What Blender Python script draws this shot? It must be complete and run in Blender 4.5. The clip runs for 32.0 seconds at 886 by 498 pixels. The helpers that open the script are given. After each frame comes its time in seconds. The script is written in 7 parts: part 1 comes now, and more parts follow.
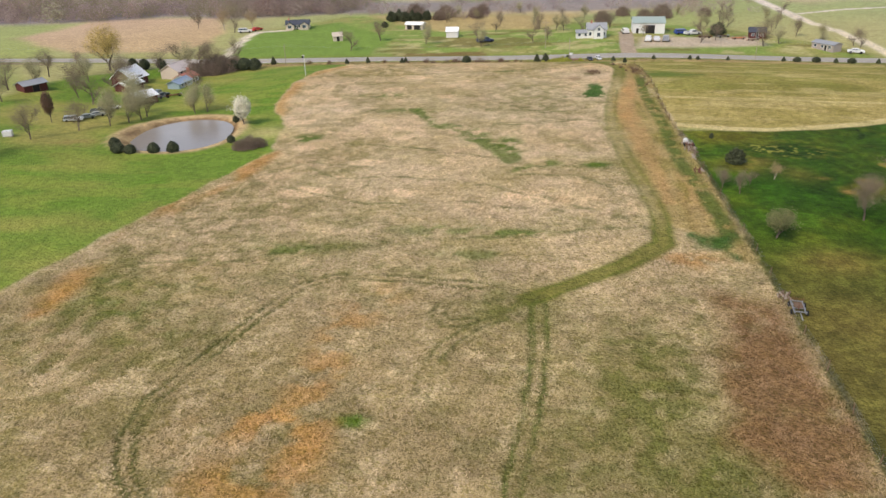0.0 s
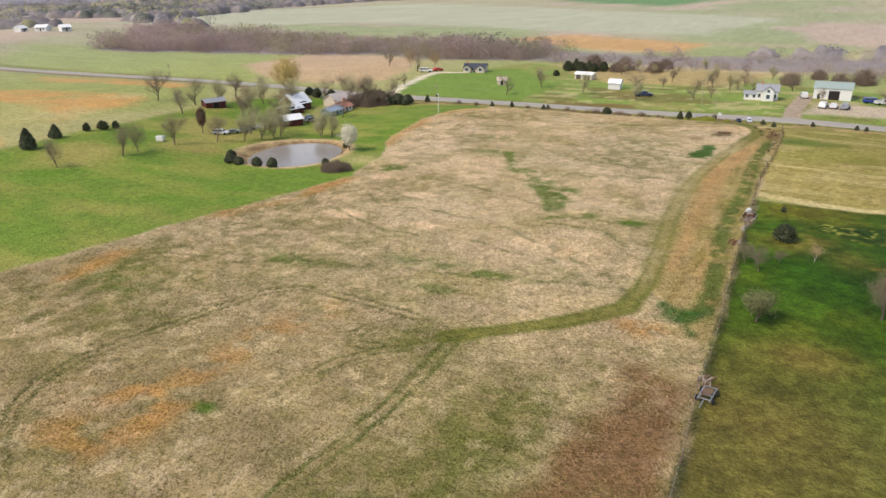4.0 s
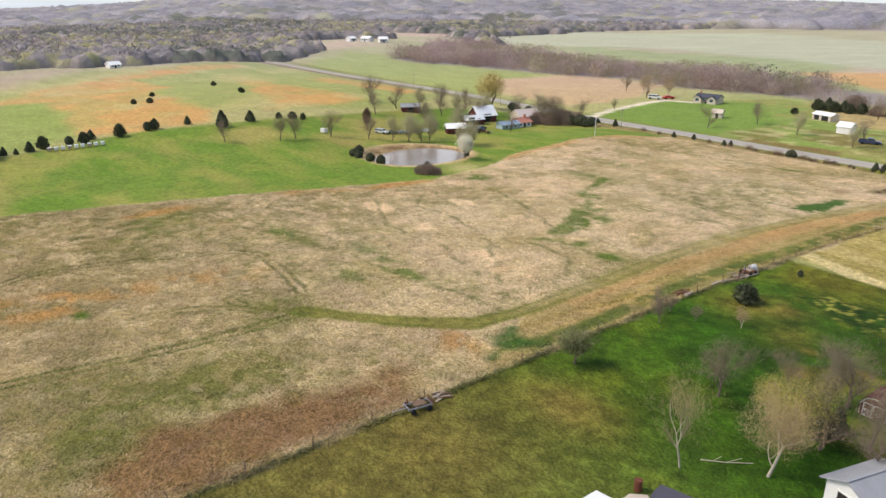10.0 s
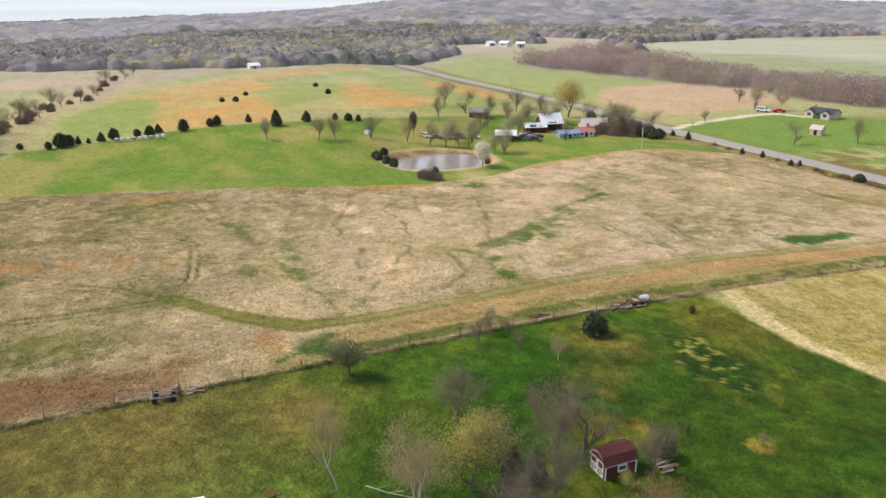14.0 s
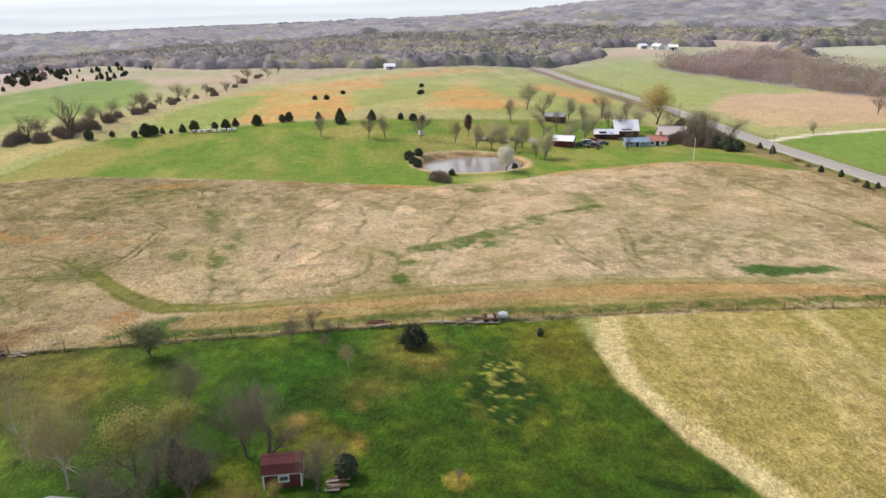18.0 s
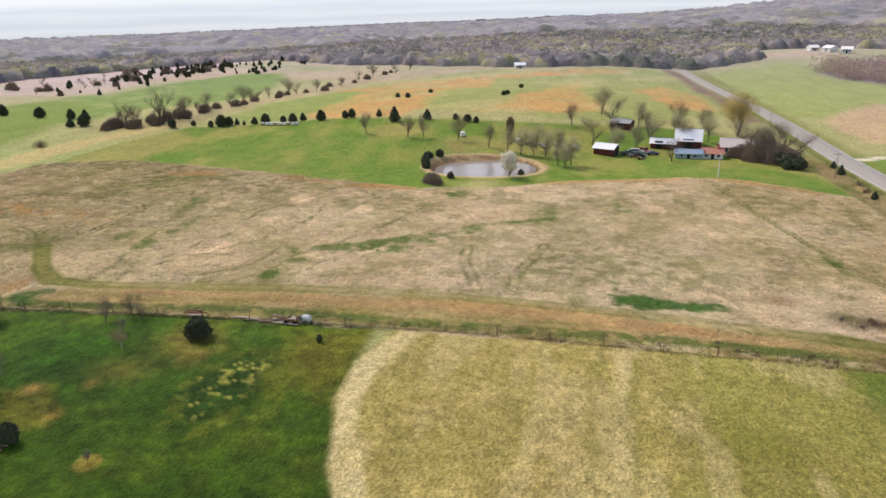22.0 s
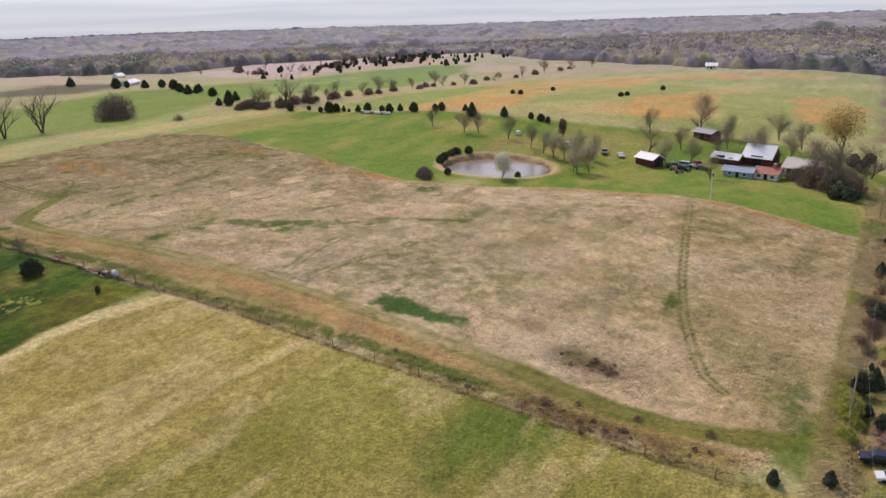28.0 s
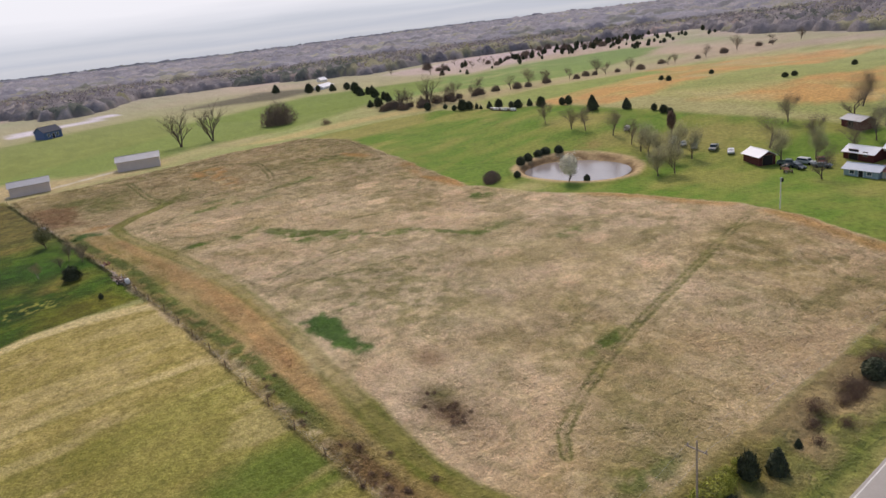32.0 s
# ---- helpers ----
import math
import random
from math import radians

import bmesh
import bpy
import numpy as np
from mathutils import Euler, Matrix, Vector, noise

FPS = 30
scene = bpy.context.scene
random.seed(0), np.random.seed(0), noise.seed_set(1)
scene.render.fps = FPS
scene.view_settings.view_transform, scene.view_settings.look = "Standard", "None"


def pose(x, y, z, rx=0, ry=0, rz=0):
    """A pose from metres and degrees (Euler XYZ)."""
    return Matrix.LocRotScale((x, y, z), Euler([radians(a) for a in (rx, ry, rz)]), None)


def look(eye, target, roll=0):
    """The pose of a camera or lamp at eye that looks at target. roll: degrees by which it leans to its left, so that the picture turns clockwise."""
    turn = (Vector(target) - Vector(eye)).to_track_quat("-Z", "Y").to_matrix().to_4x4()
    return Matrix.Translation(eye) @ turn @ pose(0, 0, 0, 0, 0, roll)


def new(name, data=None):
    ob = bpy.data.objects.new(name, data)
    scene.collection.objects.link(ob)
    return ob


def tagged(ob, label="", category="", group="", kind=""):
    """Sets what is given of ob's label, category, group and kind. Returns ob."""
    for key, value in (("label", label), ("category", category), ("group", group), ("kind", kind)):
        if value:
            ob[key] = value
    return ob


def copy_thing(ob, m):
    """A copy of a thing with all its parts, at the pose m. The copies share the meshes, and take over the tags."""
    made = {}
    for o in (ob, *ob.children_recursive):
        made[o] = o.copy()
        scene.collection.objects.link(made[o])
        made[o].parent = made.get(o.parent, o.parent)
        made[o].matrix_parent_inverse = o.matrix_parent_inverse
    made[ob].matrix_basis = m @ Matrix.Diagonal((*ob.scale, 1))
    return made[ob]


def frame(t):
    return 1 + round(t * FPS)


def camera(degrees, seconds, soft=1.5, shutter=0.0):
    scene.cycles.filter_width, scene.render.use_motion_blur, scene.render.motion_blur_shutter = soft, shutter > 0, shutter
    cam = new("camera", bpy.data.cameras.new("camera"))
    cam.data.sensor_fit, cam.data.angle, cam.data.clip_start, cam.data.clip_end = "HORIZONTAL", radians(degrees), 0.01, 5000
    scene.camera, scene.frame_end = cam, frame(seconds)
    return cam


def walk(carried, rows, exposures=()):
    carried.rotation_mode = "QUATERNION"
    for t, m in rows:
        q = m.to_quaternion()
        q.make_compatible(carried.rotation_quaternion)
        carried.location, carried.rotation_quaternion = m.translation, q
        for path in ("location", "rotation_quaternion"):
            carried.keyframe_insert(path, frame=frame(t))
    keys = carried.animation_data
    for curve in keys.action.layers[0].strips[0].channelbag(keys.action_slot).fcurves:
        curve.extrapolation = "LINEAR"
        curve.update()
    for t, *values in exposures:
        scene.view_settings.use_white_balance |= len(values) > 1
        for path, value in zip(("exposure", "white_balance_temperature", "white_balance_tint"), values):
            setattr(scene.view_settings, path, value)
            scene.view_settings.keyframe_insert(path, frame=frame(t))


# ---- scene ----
cam = camera(62.69, 32.0)
ROWS = [
    (0.0, 2.71, -0.66, 36.95, 6.36, -25.30, 1.62),
    (0.5, 6.57, -0.52, 36.77, 8.43, -23.96, 1.60),
    (1.0, 10.23, -0.46, 36.74, 11.23, -23.32, 1.51),
    (1.5, 13.80, -0.31, 36.78, 14.13, -22.98, 1.46),
    (2.0, 17.94, 0.07, 36.78, 17.36, -22.62, 1.44),
    (2.5, 21.14, 0.54, 36.70, 19.91, -22.32, 1.25),
    (4.5, 36.53, 6.84, 35.65, 27.76, -21.04, 0.57),
    (5.0, 40.69, 8.57, 35.34, 29.76, -20.81, 0.36),
    (5.5, 44.37, 10.25, 35.19, 31.61, -20.60, 0.15),
    (6.0, 48.12, 12.20, 35.02, 33.56, -20.38, 0.05),
    (6.5, 51.35, 14.00, 34.90, 35.29, -20.23, 0.04),
    (7.0, 54.88, 16.06, 34.75, 37.23, -20.02, 0.01),
    (7.5, 58.44, 18.16, 34.72, 39.58, -19.85, -0.01),
    (8.0, 62.13, 20.38, 34.78, 42.43, -19.74, -0.03),
    (8.5, 65.35, 22.89, 34.57, 45.20, -19.63, -0.10),
    (9.0, 68.29, 25.78, 34.47, 47.88, -19.53, -0.10),
    (9.5, 71.09, 28.90, 34.54, 50.52, -19.46, -0.14),
    (10.0, 73.94, 32.31, 34.61, 53.22, -19.40, -0.14),
    (10.5, 76.53, 35.86, 34.53, 55.06, -19.33, -0.06),
    (11.0, 78.98, 39.37, 34.50, 56.74, -19.28, -0.00),
    (11.5, 81.47, 43.32, 34.54, 58.51, -19.24, 0.06),
    (12.0, 84.25, 48.21, 34.54, 60.73, -19.21, -0.00),
    (12.5, 86.45, 52.23, 34.72, 62.47, -19.23, 0.05),
    (13.0, 88.31, 56.44, 34.72, 64.25, -19.18, -0.05),
    (13.5, 90.07, 60.71, 34.80, 66.01, -19.13, 0.06),
    (14.0, 91.85, 65.08, 34.82, 67.84, -19.06, 0.29),
    (14.5, 93.27, 69.33, 34.77, 69.60, -18.97, 0.41),
    (16.5, 98.06, 87.05, 34.56, 77.16, -18.70, 0.40),
    (17.0, 98.77, 92.07, 34.26, 79.18, -18.71, 0.55),
    (17.5, 99.42, 96.43, 34.21, 80.97, -18.73, 0.78),
    (18.0, 100.08, 101.44, 34.16, 83.11, -18.72, 0.86),
    (18.5, 100.46, 106.37, 34.18, 85.20, -18.76, 0.79),
    (19.0, 100.82, 111.58, 34.31, 87.41, -18.78, 0.73),
    (19.5, 100.88, 116.10, 34.40, 89.24, -18.72, 0.69),
    (20.0, 101.07, 121.57, 34.58, 91.23, -18.74, 0.75),
    (20.5, 100.99, 126.95, 34.54, 93.15, -18.76, 0.90),
    (21.0, 100.53, 132.63, 34.53, 95.15, -18.75, 0.94),
    (21.5, 99.93, 138.01, 34.56, 97.04, -18.71, 0.99),
    (22.0, 99.06, 143.52, 34.58, 98.92, -18.70, 1.13),
    (22.5, 98.16, 149.02, 34.73, 100.82, -18.67, 1.14),
    (23.0, 96.92, 154.80, 34.78, 102.90, -18.61, 1.23),
    (23.5, 95.65, 160.39, 34.79, 104.84, -18.65, 1.29),
    (24.0, 94.38, 165.68, 34.79, 106.72, -18.70, 1.18),
    (24.5, 93.14, 171.01, 34.81, 108.71, -18.74, 1.15),
    (25.0, 91.85, 176.27, 34.69, 110.71, -18.76, 1.11),
    (25.5, 90.80, 180.96, 34.65, 112.50, -18.78, 1.11),
    (27.5, 84.91, 197.34, 34.88, 119.23, -18.81, 1.15),
    (28.0, 82.55, 201.00, 34.92, 121.17, -18.81, 1.09),
    (28.5, 80.08, 203.97, 34.71, 122.91, -18.78, 5.72),
    (29.0, 76.50, 207.93, 34.83, 124.91, -18.84, 8.26),
    (29.5, 72.50, 211.67, 34.88, 126.81, -18.82, 7.97),
    (30.0, 68.68, 215.43, 34.85, 129.39, -18.71, 7.45),
    (30.5, 65.26, 218.38, 35.02, 131.79, -18.72, 7.12),
    (31.0, 61.35, 221.65, 35.23, 134.58, -18.76, 6.84),
    (31.5, 57.73, 224.67, 35.48, 137.17, -18.77, 6.65),
    (32.0, 53.81, 227.37, 35.67, 140.04, -18.81, 6.51),
]
walk(cam, [(t, pose(x, y, z, 90 + pitch, roll, yaw)) for t, x, y, z, yaw, pitch, roll in ROWS],
     [(0, 0.22, 6500, 10), (12, 0.4, 6500, 10), (18, 0.4, 6500, 11), (24, 0.18, 6500, 14), (28, 0.02, 6500, 17), (30, -0.14, 6500, 17), (32, -0.1, 6500, 17)])

# ---------- world, sun ----------
world = bpy.data.worlds.new("hazy_sky")
scene.world = world
world.use_nodes = True
wn = world.node_tree.nodes
sky = wn.new("ShaderNodeTexSky")
sky.sky_type = "NISHITA"
sky.sun_disc = False
sky.sun_elevation, sky.sun_rotation = radians(48), radians(215)
sky.air_density, sky.dust_density, sky.ozone_density = 1.0, 2.2, 1.0
wn["Background"].inputs["Strength"].default_value = 0.15
world.node_tree.links.new(sky.outputs["Color"], wn["Background"].inputs["Color"])
sun = new("sun", bpy.data.lights.new("sun", "SUN"))
sun.data.energy, sun.data.angle, sun.data.color = 2.1, radians(12), (1.0, 0.88, 0.77)
sun.matrix_world = look((-60, -85, 115), (0, 0, 0))


# ---------- numeric helpers ----------
def lin(r, g, b, k=0.9):
    """Base colour from an 8-bit colour."""
    return tuple(k * ((v / 255 + 0.055) / 1.055) ** 2.4 if v > 10 else k * v / 3294 for v in (r, g, b))


def smooth(a, b, v):
    k = np.clip((v - a) / (b - a), 0, 1)
    return k * k * (3 - 2 * k)


def lattice(ix, iy, seed):
    n = (ix * 374761393 + iy * 668265263 + seed * 974634777) & 0xFFFFFFFF
    n = ((n ^ (n >> 13)) * 1274126177) & 0xFFFFFFFF
    return ((n ^ (n >> 16)) & 0xFFFF) / 65535.0


def patchy(x, y, size, seed=0, octaves=3):
    """Value noise, 0 to 1, with features of that size in metres."""
    total, amp, norm = 0.0, 1.0, 0.0
    for o in range(octaves):
        u, v = x / size * 2 ** o, y / size * 2 ** o
        iu, iv = np.floor(u).astype(np.int64), np.floor(v).astype(np.int64)
        fu, fv = u - iu, v - iv
        fu, fv = fu * fu * (3 - 2 * fu), fv * fv * (3 - 2 * fv)
        a, b = lattice(iu, iv, seed + o), lattice(iu + 1, iv, seed + o)
        c, d = lattice(iu, iv + 1, seed + o), lattice(iu + 1, iv + 1, seed + o)
        total = total + amp * ((a * (1 - fu) + b * fu) * (1 - fv) + (c * (1 - fu) + d * fu) * fv)
        norm += amp
        amp *= 0.55
    return total / norm


def to_line(x, y, pts):
    """Distance from a broken line."""
    best = np.full(np.shape(x), 1e9)
    for (ax, ay), (bx, by) in zip(pts[:-1], pts[1:]):
        dx, dy = bx - ax, by - ay
        s = np.clip(((x - ax) * dx + (y - ay) * dy) / (dx * dx + dy * dy), 0, 1)
        best = np.minimum(best, np.hypot(x - ax - s * dx, y - ay - s * dy))
    return best


def area(x, y, pts, soft=1.0, ragged=0.0, size=6.0, seed=5):
    """1 inside a closed outline and 0 outside, with a soft and ragged edge."""
    x, y = np.asarray(x, float), np.asarray(y, float)
    ring = list(pts) + [pts[0]]
    grow_by = soft + ragged + 0.1
    xs, ys = [p[0] for p in pts], [p[1] for p in pts]
    close = (x > min(xs) - grow_by) & (x < max(xs) + grow_by) & (y > min(ys) - grow_by) & (y < max(ys) + grow_by)
    out = np.zeros(x.shape)
    u, v = x[close], y[close]
    d = to_line(u, v, ring)
    inside = np.zeros(u.shape, bool)
    for (ax, ay), (bx, by) in zip(ring[:-1], ring[1:]):
        if ay != by:
            inside ^= ((ay > v) != (by > v)) & (u < (bx - ax) * (v - ay) / (by - ay) + ax)
    d = np.where(inside, d, -d) + (ragged * (2 * patchy(u, v, size, seed) - 1) if ragged else 0)
    out[close] = smooth(-soft, soft, d)
    return out


def bell(x, y, cx, cy, sx, sy=None):
    return np.exp(-((x - cx) / sx) ** 2 - ((y - cy) / (sy or sx)) ** 2)


POND = [(-65.8, 115.7), (-70.9, 120.0), (-72.3, 127.0), (-70.7, 134.5), (-65.8, 138.5), (-60.1, 138.8), (-55.8, 136.0), (-53.4, 130.8), (-52.8, 122.8), (-55.4, 117.2), (-60.1, 115.2)]
for _ in range(2):
    POND = [(a[0] * k + b[0] * (1 - k), a[1] * k + b[1] * (1 - k)) for a, b in zip(POND, POND[1:] + POND[:1]) for k in (0.75, 0.25)]


def height(x, y):
    """The lie of the land."""
    x, y = np.asarray(x, float), np.asarray(y, float)
    z = 1.2 * bell(x, y, 32, 100, 30, 50) - 3.0 * smooth(160, 225, y) - 0.7 * bell(0, y, 0, 211, 1, 12) + 0.9 * bell(x, y, 32, 230, 25, 28) - 1.5 * bell(x, y, 105, 205, 40, 45) + 2.4 * bell(x, y, -118, 100, 45, 40)
    z = z - 1.0 * bell(x, y, -58, 125, 35) + 3.2 * bell(x, y, -165, 110, 50, 70) + 3 * bell(x, y, -120, 5, 40) - 2.6 * bell(x, y, -90, 168, 32) + 1.0 * bell(x, y, -51, 178, 16, 13)
    z = z + 6 * bell(x, y, -375, 300, 80, 70) + 4.5 * bell(x, y, -270, 425, 150, 110)
    far = np.hypot(x + 100, y - 100)
    z = z + smooth(500, 1500, far) * 14 * (patchy(x, y, 700, 3, 2) - 0.5)
    south_west = -0.7 * x - 0.9 * y
    z = z - 24 * smooth(220, 850, south_west) - 45 * smooth(900, 3600, south_west) - 14 * smooth(2500, 4800, far)
    z = z + smooth(700, 1300, far) * 36 * bell(x, y, -1500, 900, 800, 700) + smooth(1200, 1900, far) * smooth(900, 200, south_west) * 34 * (patchy(x, y, 800, 7, 2) - 0.4)
    z = z - 0.45 * smooth(1.6, 0.0, abs(y - 203.5)) * smooth(-90, -75, x)
    return z

# ---------- materials ----------
def material(name, colour, rough=0.8, metal=0.0, vary=0.25, scale=3.0, bump=0.0, bump_scale=20.0, per=0.0, tint=""):
    """Procedural surface: a base colour that varies at two scales, relief, and a share that changes from piece to piece."""
    m = bpy.data.materials.new(name)
    m.use_nodes = True
    n, l = m.node_tree.nodes, m.node_tree.links
    b = n["Principled BSDF"]
    b.inputs["Roughness"].default_value, b.inputs["Metallic"].default_value = rough, metal
    where = n.new("ShaderNodeTexCoord").outputs["Object"]

    def speck(size, detail):
        t = n.new("ShaderNodeTexNoise")
        t.inputs["Scale"].default_value, t.inputs["Detail"].default_value = size, detail
        l.new(where, t.inputs["Vector"])
        return t.outputs["Fac"]

    def maths(op, a, c):
        t = n.new("ShaderNodeMath")
        t.operation = op
        for k, v in enumerate((a, c)):
            if isinstance(v, (int, float)):
                t.inputs[k].default_value = v
            else:
                l.new(v, t.inputs[k])
        return t.outputs[0]

    f = maths("ADD", maths("MULTIPLY", speck(scale, 4), 0.6), maths("MULTIPLY", speck(scale * 9, 3), 0.4))
    f = maths("ADD", maths("MULTIPLY", maths("SUBTRACT", f, 0.5), 4 * vary), 1.0)
    if per:
        r = n.new("ShaderNodeObjectInfo").outputs["Random"] if per > 0 else n.new("ShaderNodeNewGeometry").outputs["Random Per Island"]
        f = maths("MULTIPLY", f, maths("ADD", maths("MULTIPLY", r, 2 * abs(per)), 1 - abs(per)))
    mix = n.new("ShaderNodeVectorMath")
    mix.operation = "MULTIPLY"
    if tint:
        a = n.new("ShaderNodeAttribute")
        a.attribute_name = tint
        l.new(a.outputs["Color"], mix.inputs[0])
    else:
        mix.inputs[0].default_value = colour
    l.new(f, mix.inputs[1])
    l.new(mix.outputs[0], b.inputs["Base Color"])
    if bump:
        p = n.new("ShaderNodeBump")
        p.inputs["Strength"].default_value, p.inputs["Distance"].default_value = 1.0, bump
        l.new(speck(bump_scale, 4), p.inputs["Height"])
        l.new(p.outputs["Normal"], b.inputs["Normal"])
    return m


# ---------- the ground ----------
def steps(dense, medium, reach):
    """Coordinates that are close together over the dense stretch, and spread further and further apart outside it."""
    (a, b, s), (c, d, m) = dense, medium
    line = list(np.arange(a, b, s))
    while line[-1] < d:
        line.append(line[-1] + m)
    gap = m
    while line[-1] < reach:
        gap *= 1.07
        line.append(line[-1] + gap)
    low = [a]
    while low[-1] > c:
        low.append(low[-1] - m)
    gap = m
    while low[-1] > -reach:
        gap *= 1.07
        low.append(low[-1] - gap)
    return np.array(low[:0:-1] + line)


FIELD = [(-55, 22), (-60, 42), (-54, 64), (-49, 84), (-44, 103), (-41, 116), (-44, 132), (-52, 150), (-53, 168), (-49, 186), (-47, 200.5),
         (-12, 199.6), (6, 200.8), (16, 200.4), (21, 198.2), (27, 196), (29.4, 176), (28.6, 150), (28, 46), (27, 18), (-5, 19), (-34, 18)]
LOOP = [(18.3, 202.4), (20.9, 198.1), (23, 193.8), (24.3, 189.3), (24.9, 184.3), (24.3, 178.6), (23.3, 172), (22.2, 165), (20.5, 156.4), (19.6, 149), (18.6, 142), (17.9, 134), (17.4, 124.8), (17.9, 109.4), (18.8, 98.4), (19.4, 86), (18.6, 78), (13.5, 72.5), (8, 68.5), (3.4, 65)]
TRACK_SOUTH = [(4.2, 64), (4.2, 55), (3.4, 46), (2.2, 38), (1.2, 30)]
TRACK_LOOP = [(3.4, 65.6), (-3.2, 68), (-11.4, 69), (-17.8, 69.3), (-21.5, 66.7), (-24.7, 58), (-26.2, 52.7), (-28.2, 46.3), (-28.1, 41.9), (-26.2, 37.6), (-23, 34.2), (-19, 31)]
TRACK_SMALL = [(1.5, 64.4), (-2.2, 66.6), (-4.9, 64.4), (-6, 61.6), (-4.6, 59.6), (-2.2, 60.2)]
TRACK_ARC = [(0.6, 61), (-1.6, 59.6), (-4.4, 56.1), (-5.7, 51.9), (-5.5, 47), (-4.3, 44.4)]
TRACK_NORTH = [(-46, 173.6), (-35.7, 175.5), (-9.9, 181.1), (0.6, 184), (7.4, 186.4), (13.6, 189.2), (15.6, 191.4)]
EDGE_TRACK = [(-46, 201.2), (-30, 201.0), (-16, 201.2), (-4.4, 200.8), (6.6, 201.2), (14.2, 200.7), (18.3, 199.5)]
BARE = [(20.6, 90), (20.2, 104), (19.9, 118), (19.1, 134.4), (18.6, 141.2), (20.4, 152.7), (22.4, 157), (23.9, 163.3), (25.4, 171), (26.6, 177.4), (26.6, 184.8), (26.2, 193),
        (28.2, 194), (28.6, 177.5), (28.0, 170), (26.6, 164), (24.1, 151), (23, 136.5), (23.2, 121), (22.4, 104), (22.2, 90)]


def fence_x(y):
    return np.interp(y, (0, 125, 135, 148, 160, 175, 186, 195), (28.2, 28.2, 28.2, 28.8, 29.7, 30.2, 30.2, 29.6))


OPEN = [(60, -270), (-14, -262), (-40, -200), (-100, -262), (-150, -240), (-196, -150), (-300, -160), (-400, -115), (-440, -76), (-345, 8), (-330, 70), (-322, 130),
        (-322, 215), (-345, 250), (-420, 255), (-470, 330), (-420, 372), (-320, 330), (-285, 268), (-215, 282), (-140, 298), (-112, 296), (-60, 310), (20, 305), (110, 330), (300, 330), (300, -270)]
PALE_RIDGE = [(-590, 440), (-500, 480), (-420, 415), (-300, 352), (-318, 325), (-400, 340), (-480, 380)]
CLEAR = [(-470, 620), (-430, 800), (-310, 900), (-80, 920), (150, 860), (150, 400), (-20, 345), (-110, 350), (-190, 345), (-270, 335), (-320, 370), (-420, 410)]


def wooded(x, y):
    far = np.hypot(x + 100, y - 100)
    m = (1 - area(x, y, OPEN, 6, 8, 30)) * (1 - area(x, y, CLEAR, 8, 10, 40)) * (1 - area(x, y, PALE_RIDGE, 6, 8, 30))
    m = m * np.maximum(smooth(0.36, 0.42, patchy(x, y, 330, 81, 2)), 1.0 * (x < -60))
    return m * smooth(2700, 2400, far) * np.where((y > 250) & (x > -60), smooth(0.5, 0.56, patchy(x, y, 200, 82, 2)), 1)


def ruts(x, y, pts, half=0.62, wide=0.34, seed=11):
    """Two wheel tracks along a broken line, worn here and faint there."""
    x, y = np.asarray(x, float), np.asarray(y, float)
    xs, ys = [p[0] for p in pts], [p[1] for p in pts]
    close = (x > min(xs) - 2) & (x < max(xs) + 2) & (y > min(ys) - 2) & (y < max(ys) + 2)
    out = np.zeros(x.shape)
    u, v = x[close], y[close]
    d = to_line(u, v, pts) + 0.25 * (patchy(u, v, 3, seed + 3) - 0.5)
    out[close] = smooth(wide, wide * 0.35, abs(d - half)) * (0.35 + 0.65 * smooth(0.3, 0.6, patchy(u, v, 5, seed)))
    return out


def trail(x, y, pts, wide=0.35, wander=1.6):
    """A crooked, broken animal path."""
    x, y = np.asarray(x, float), np.asarray(y, float)
    xs, ys = [p[0] for p in pts], [p[1] for p in pts]
    close = (x > min(xs) - 3) & (x < max(xs) + 3) & (y > min(ys) - 3) & (y < max(ys) + 3)
    out = np.zeros(x.shape)
    u, v = x[close], y[close]
    d = to_line(u + wander * (patchy(u, v, 3.2, 111) - 0.5), v + wander * (patchy(u, v, 3.2, 112) - 0.5), pts)
    out[close] = smooth(wide * 1.6, wide * 0.5, d) * smooth(0.3, 0.5, patchy(u, v, 2.6, 113))
    return out


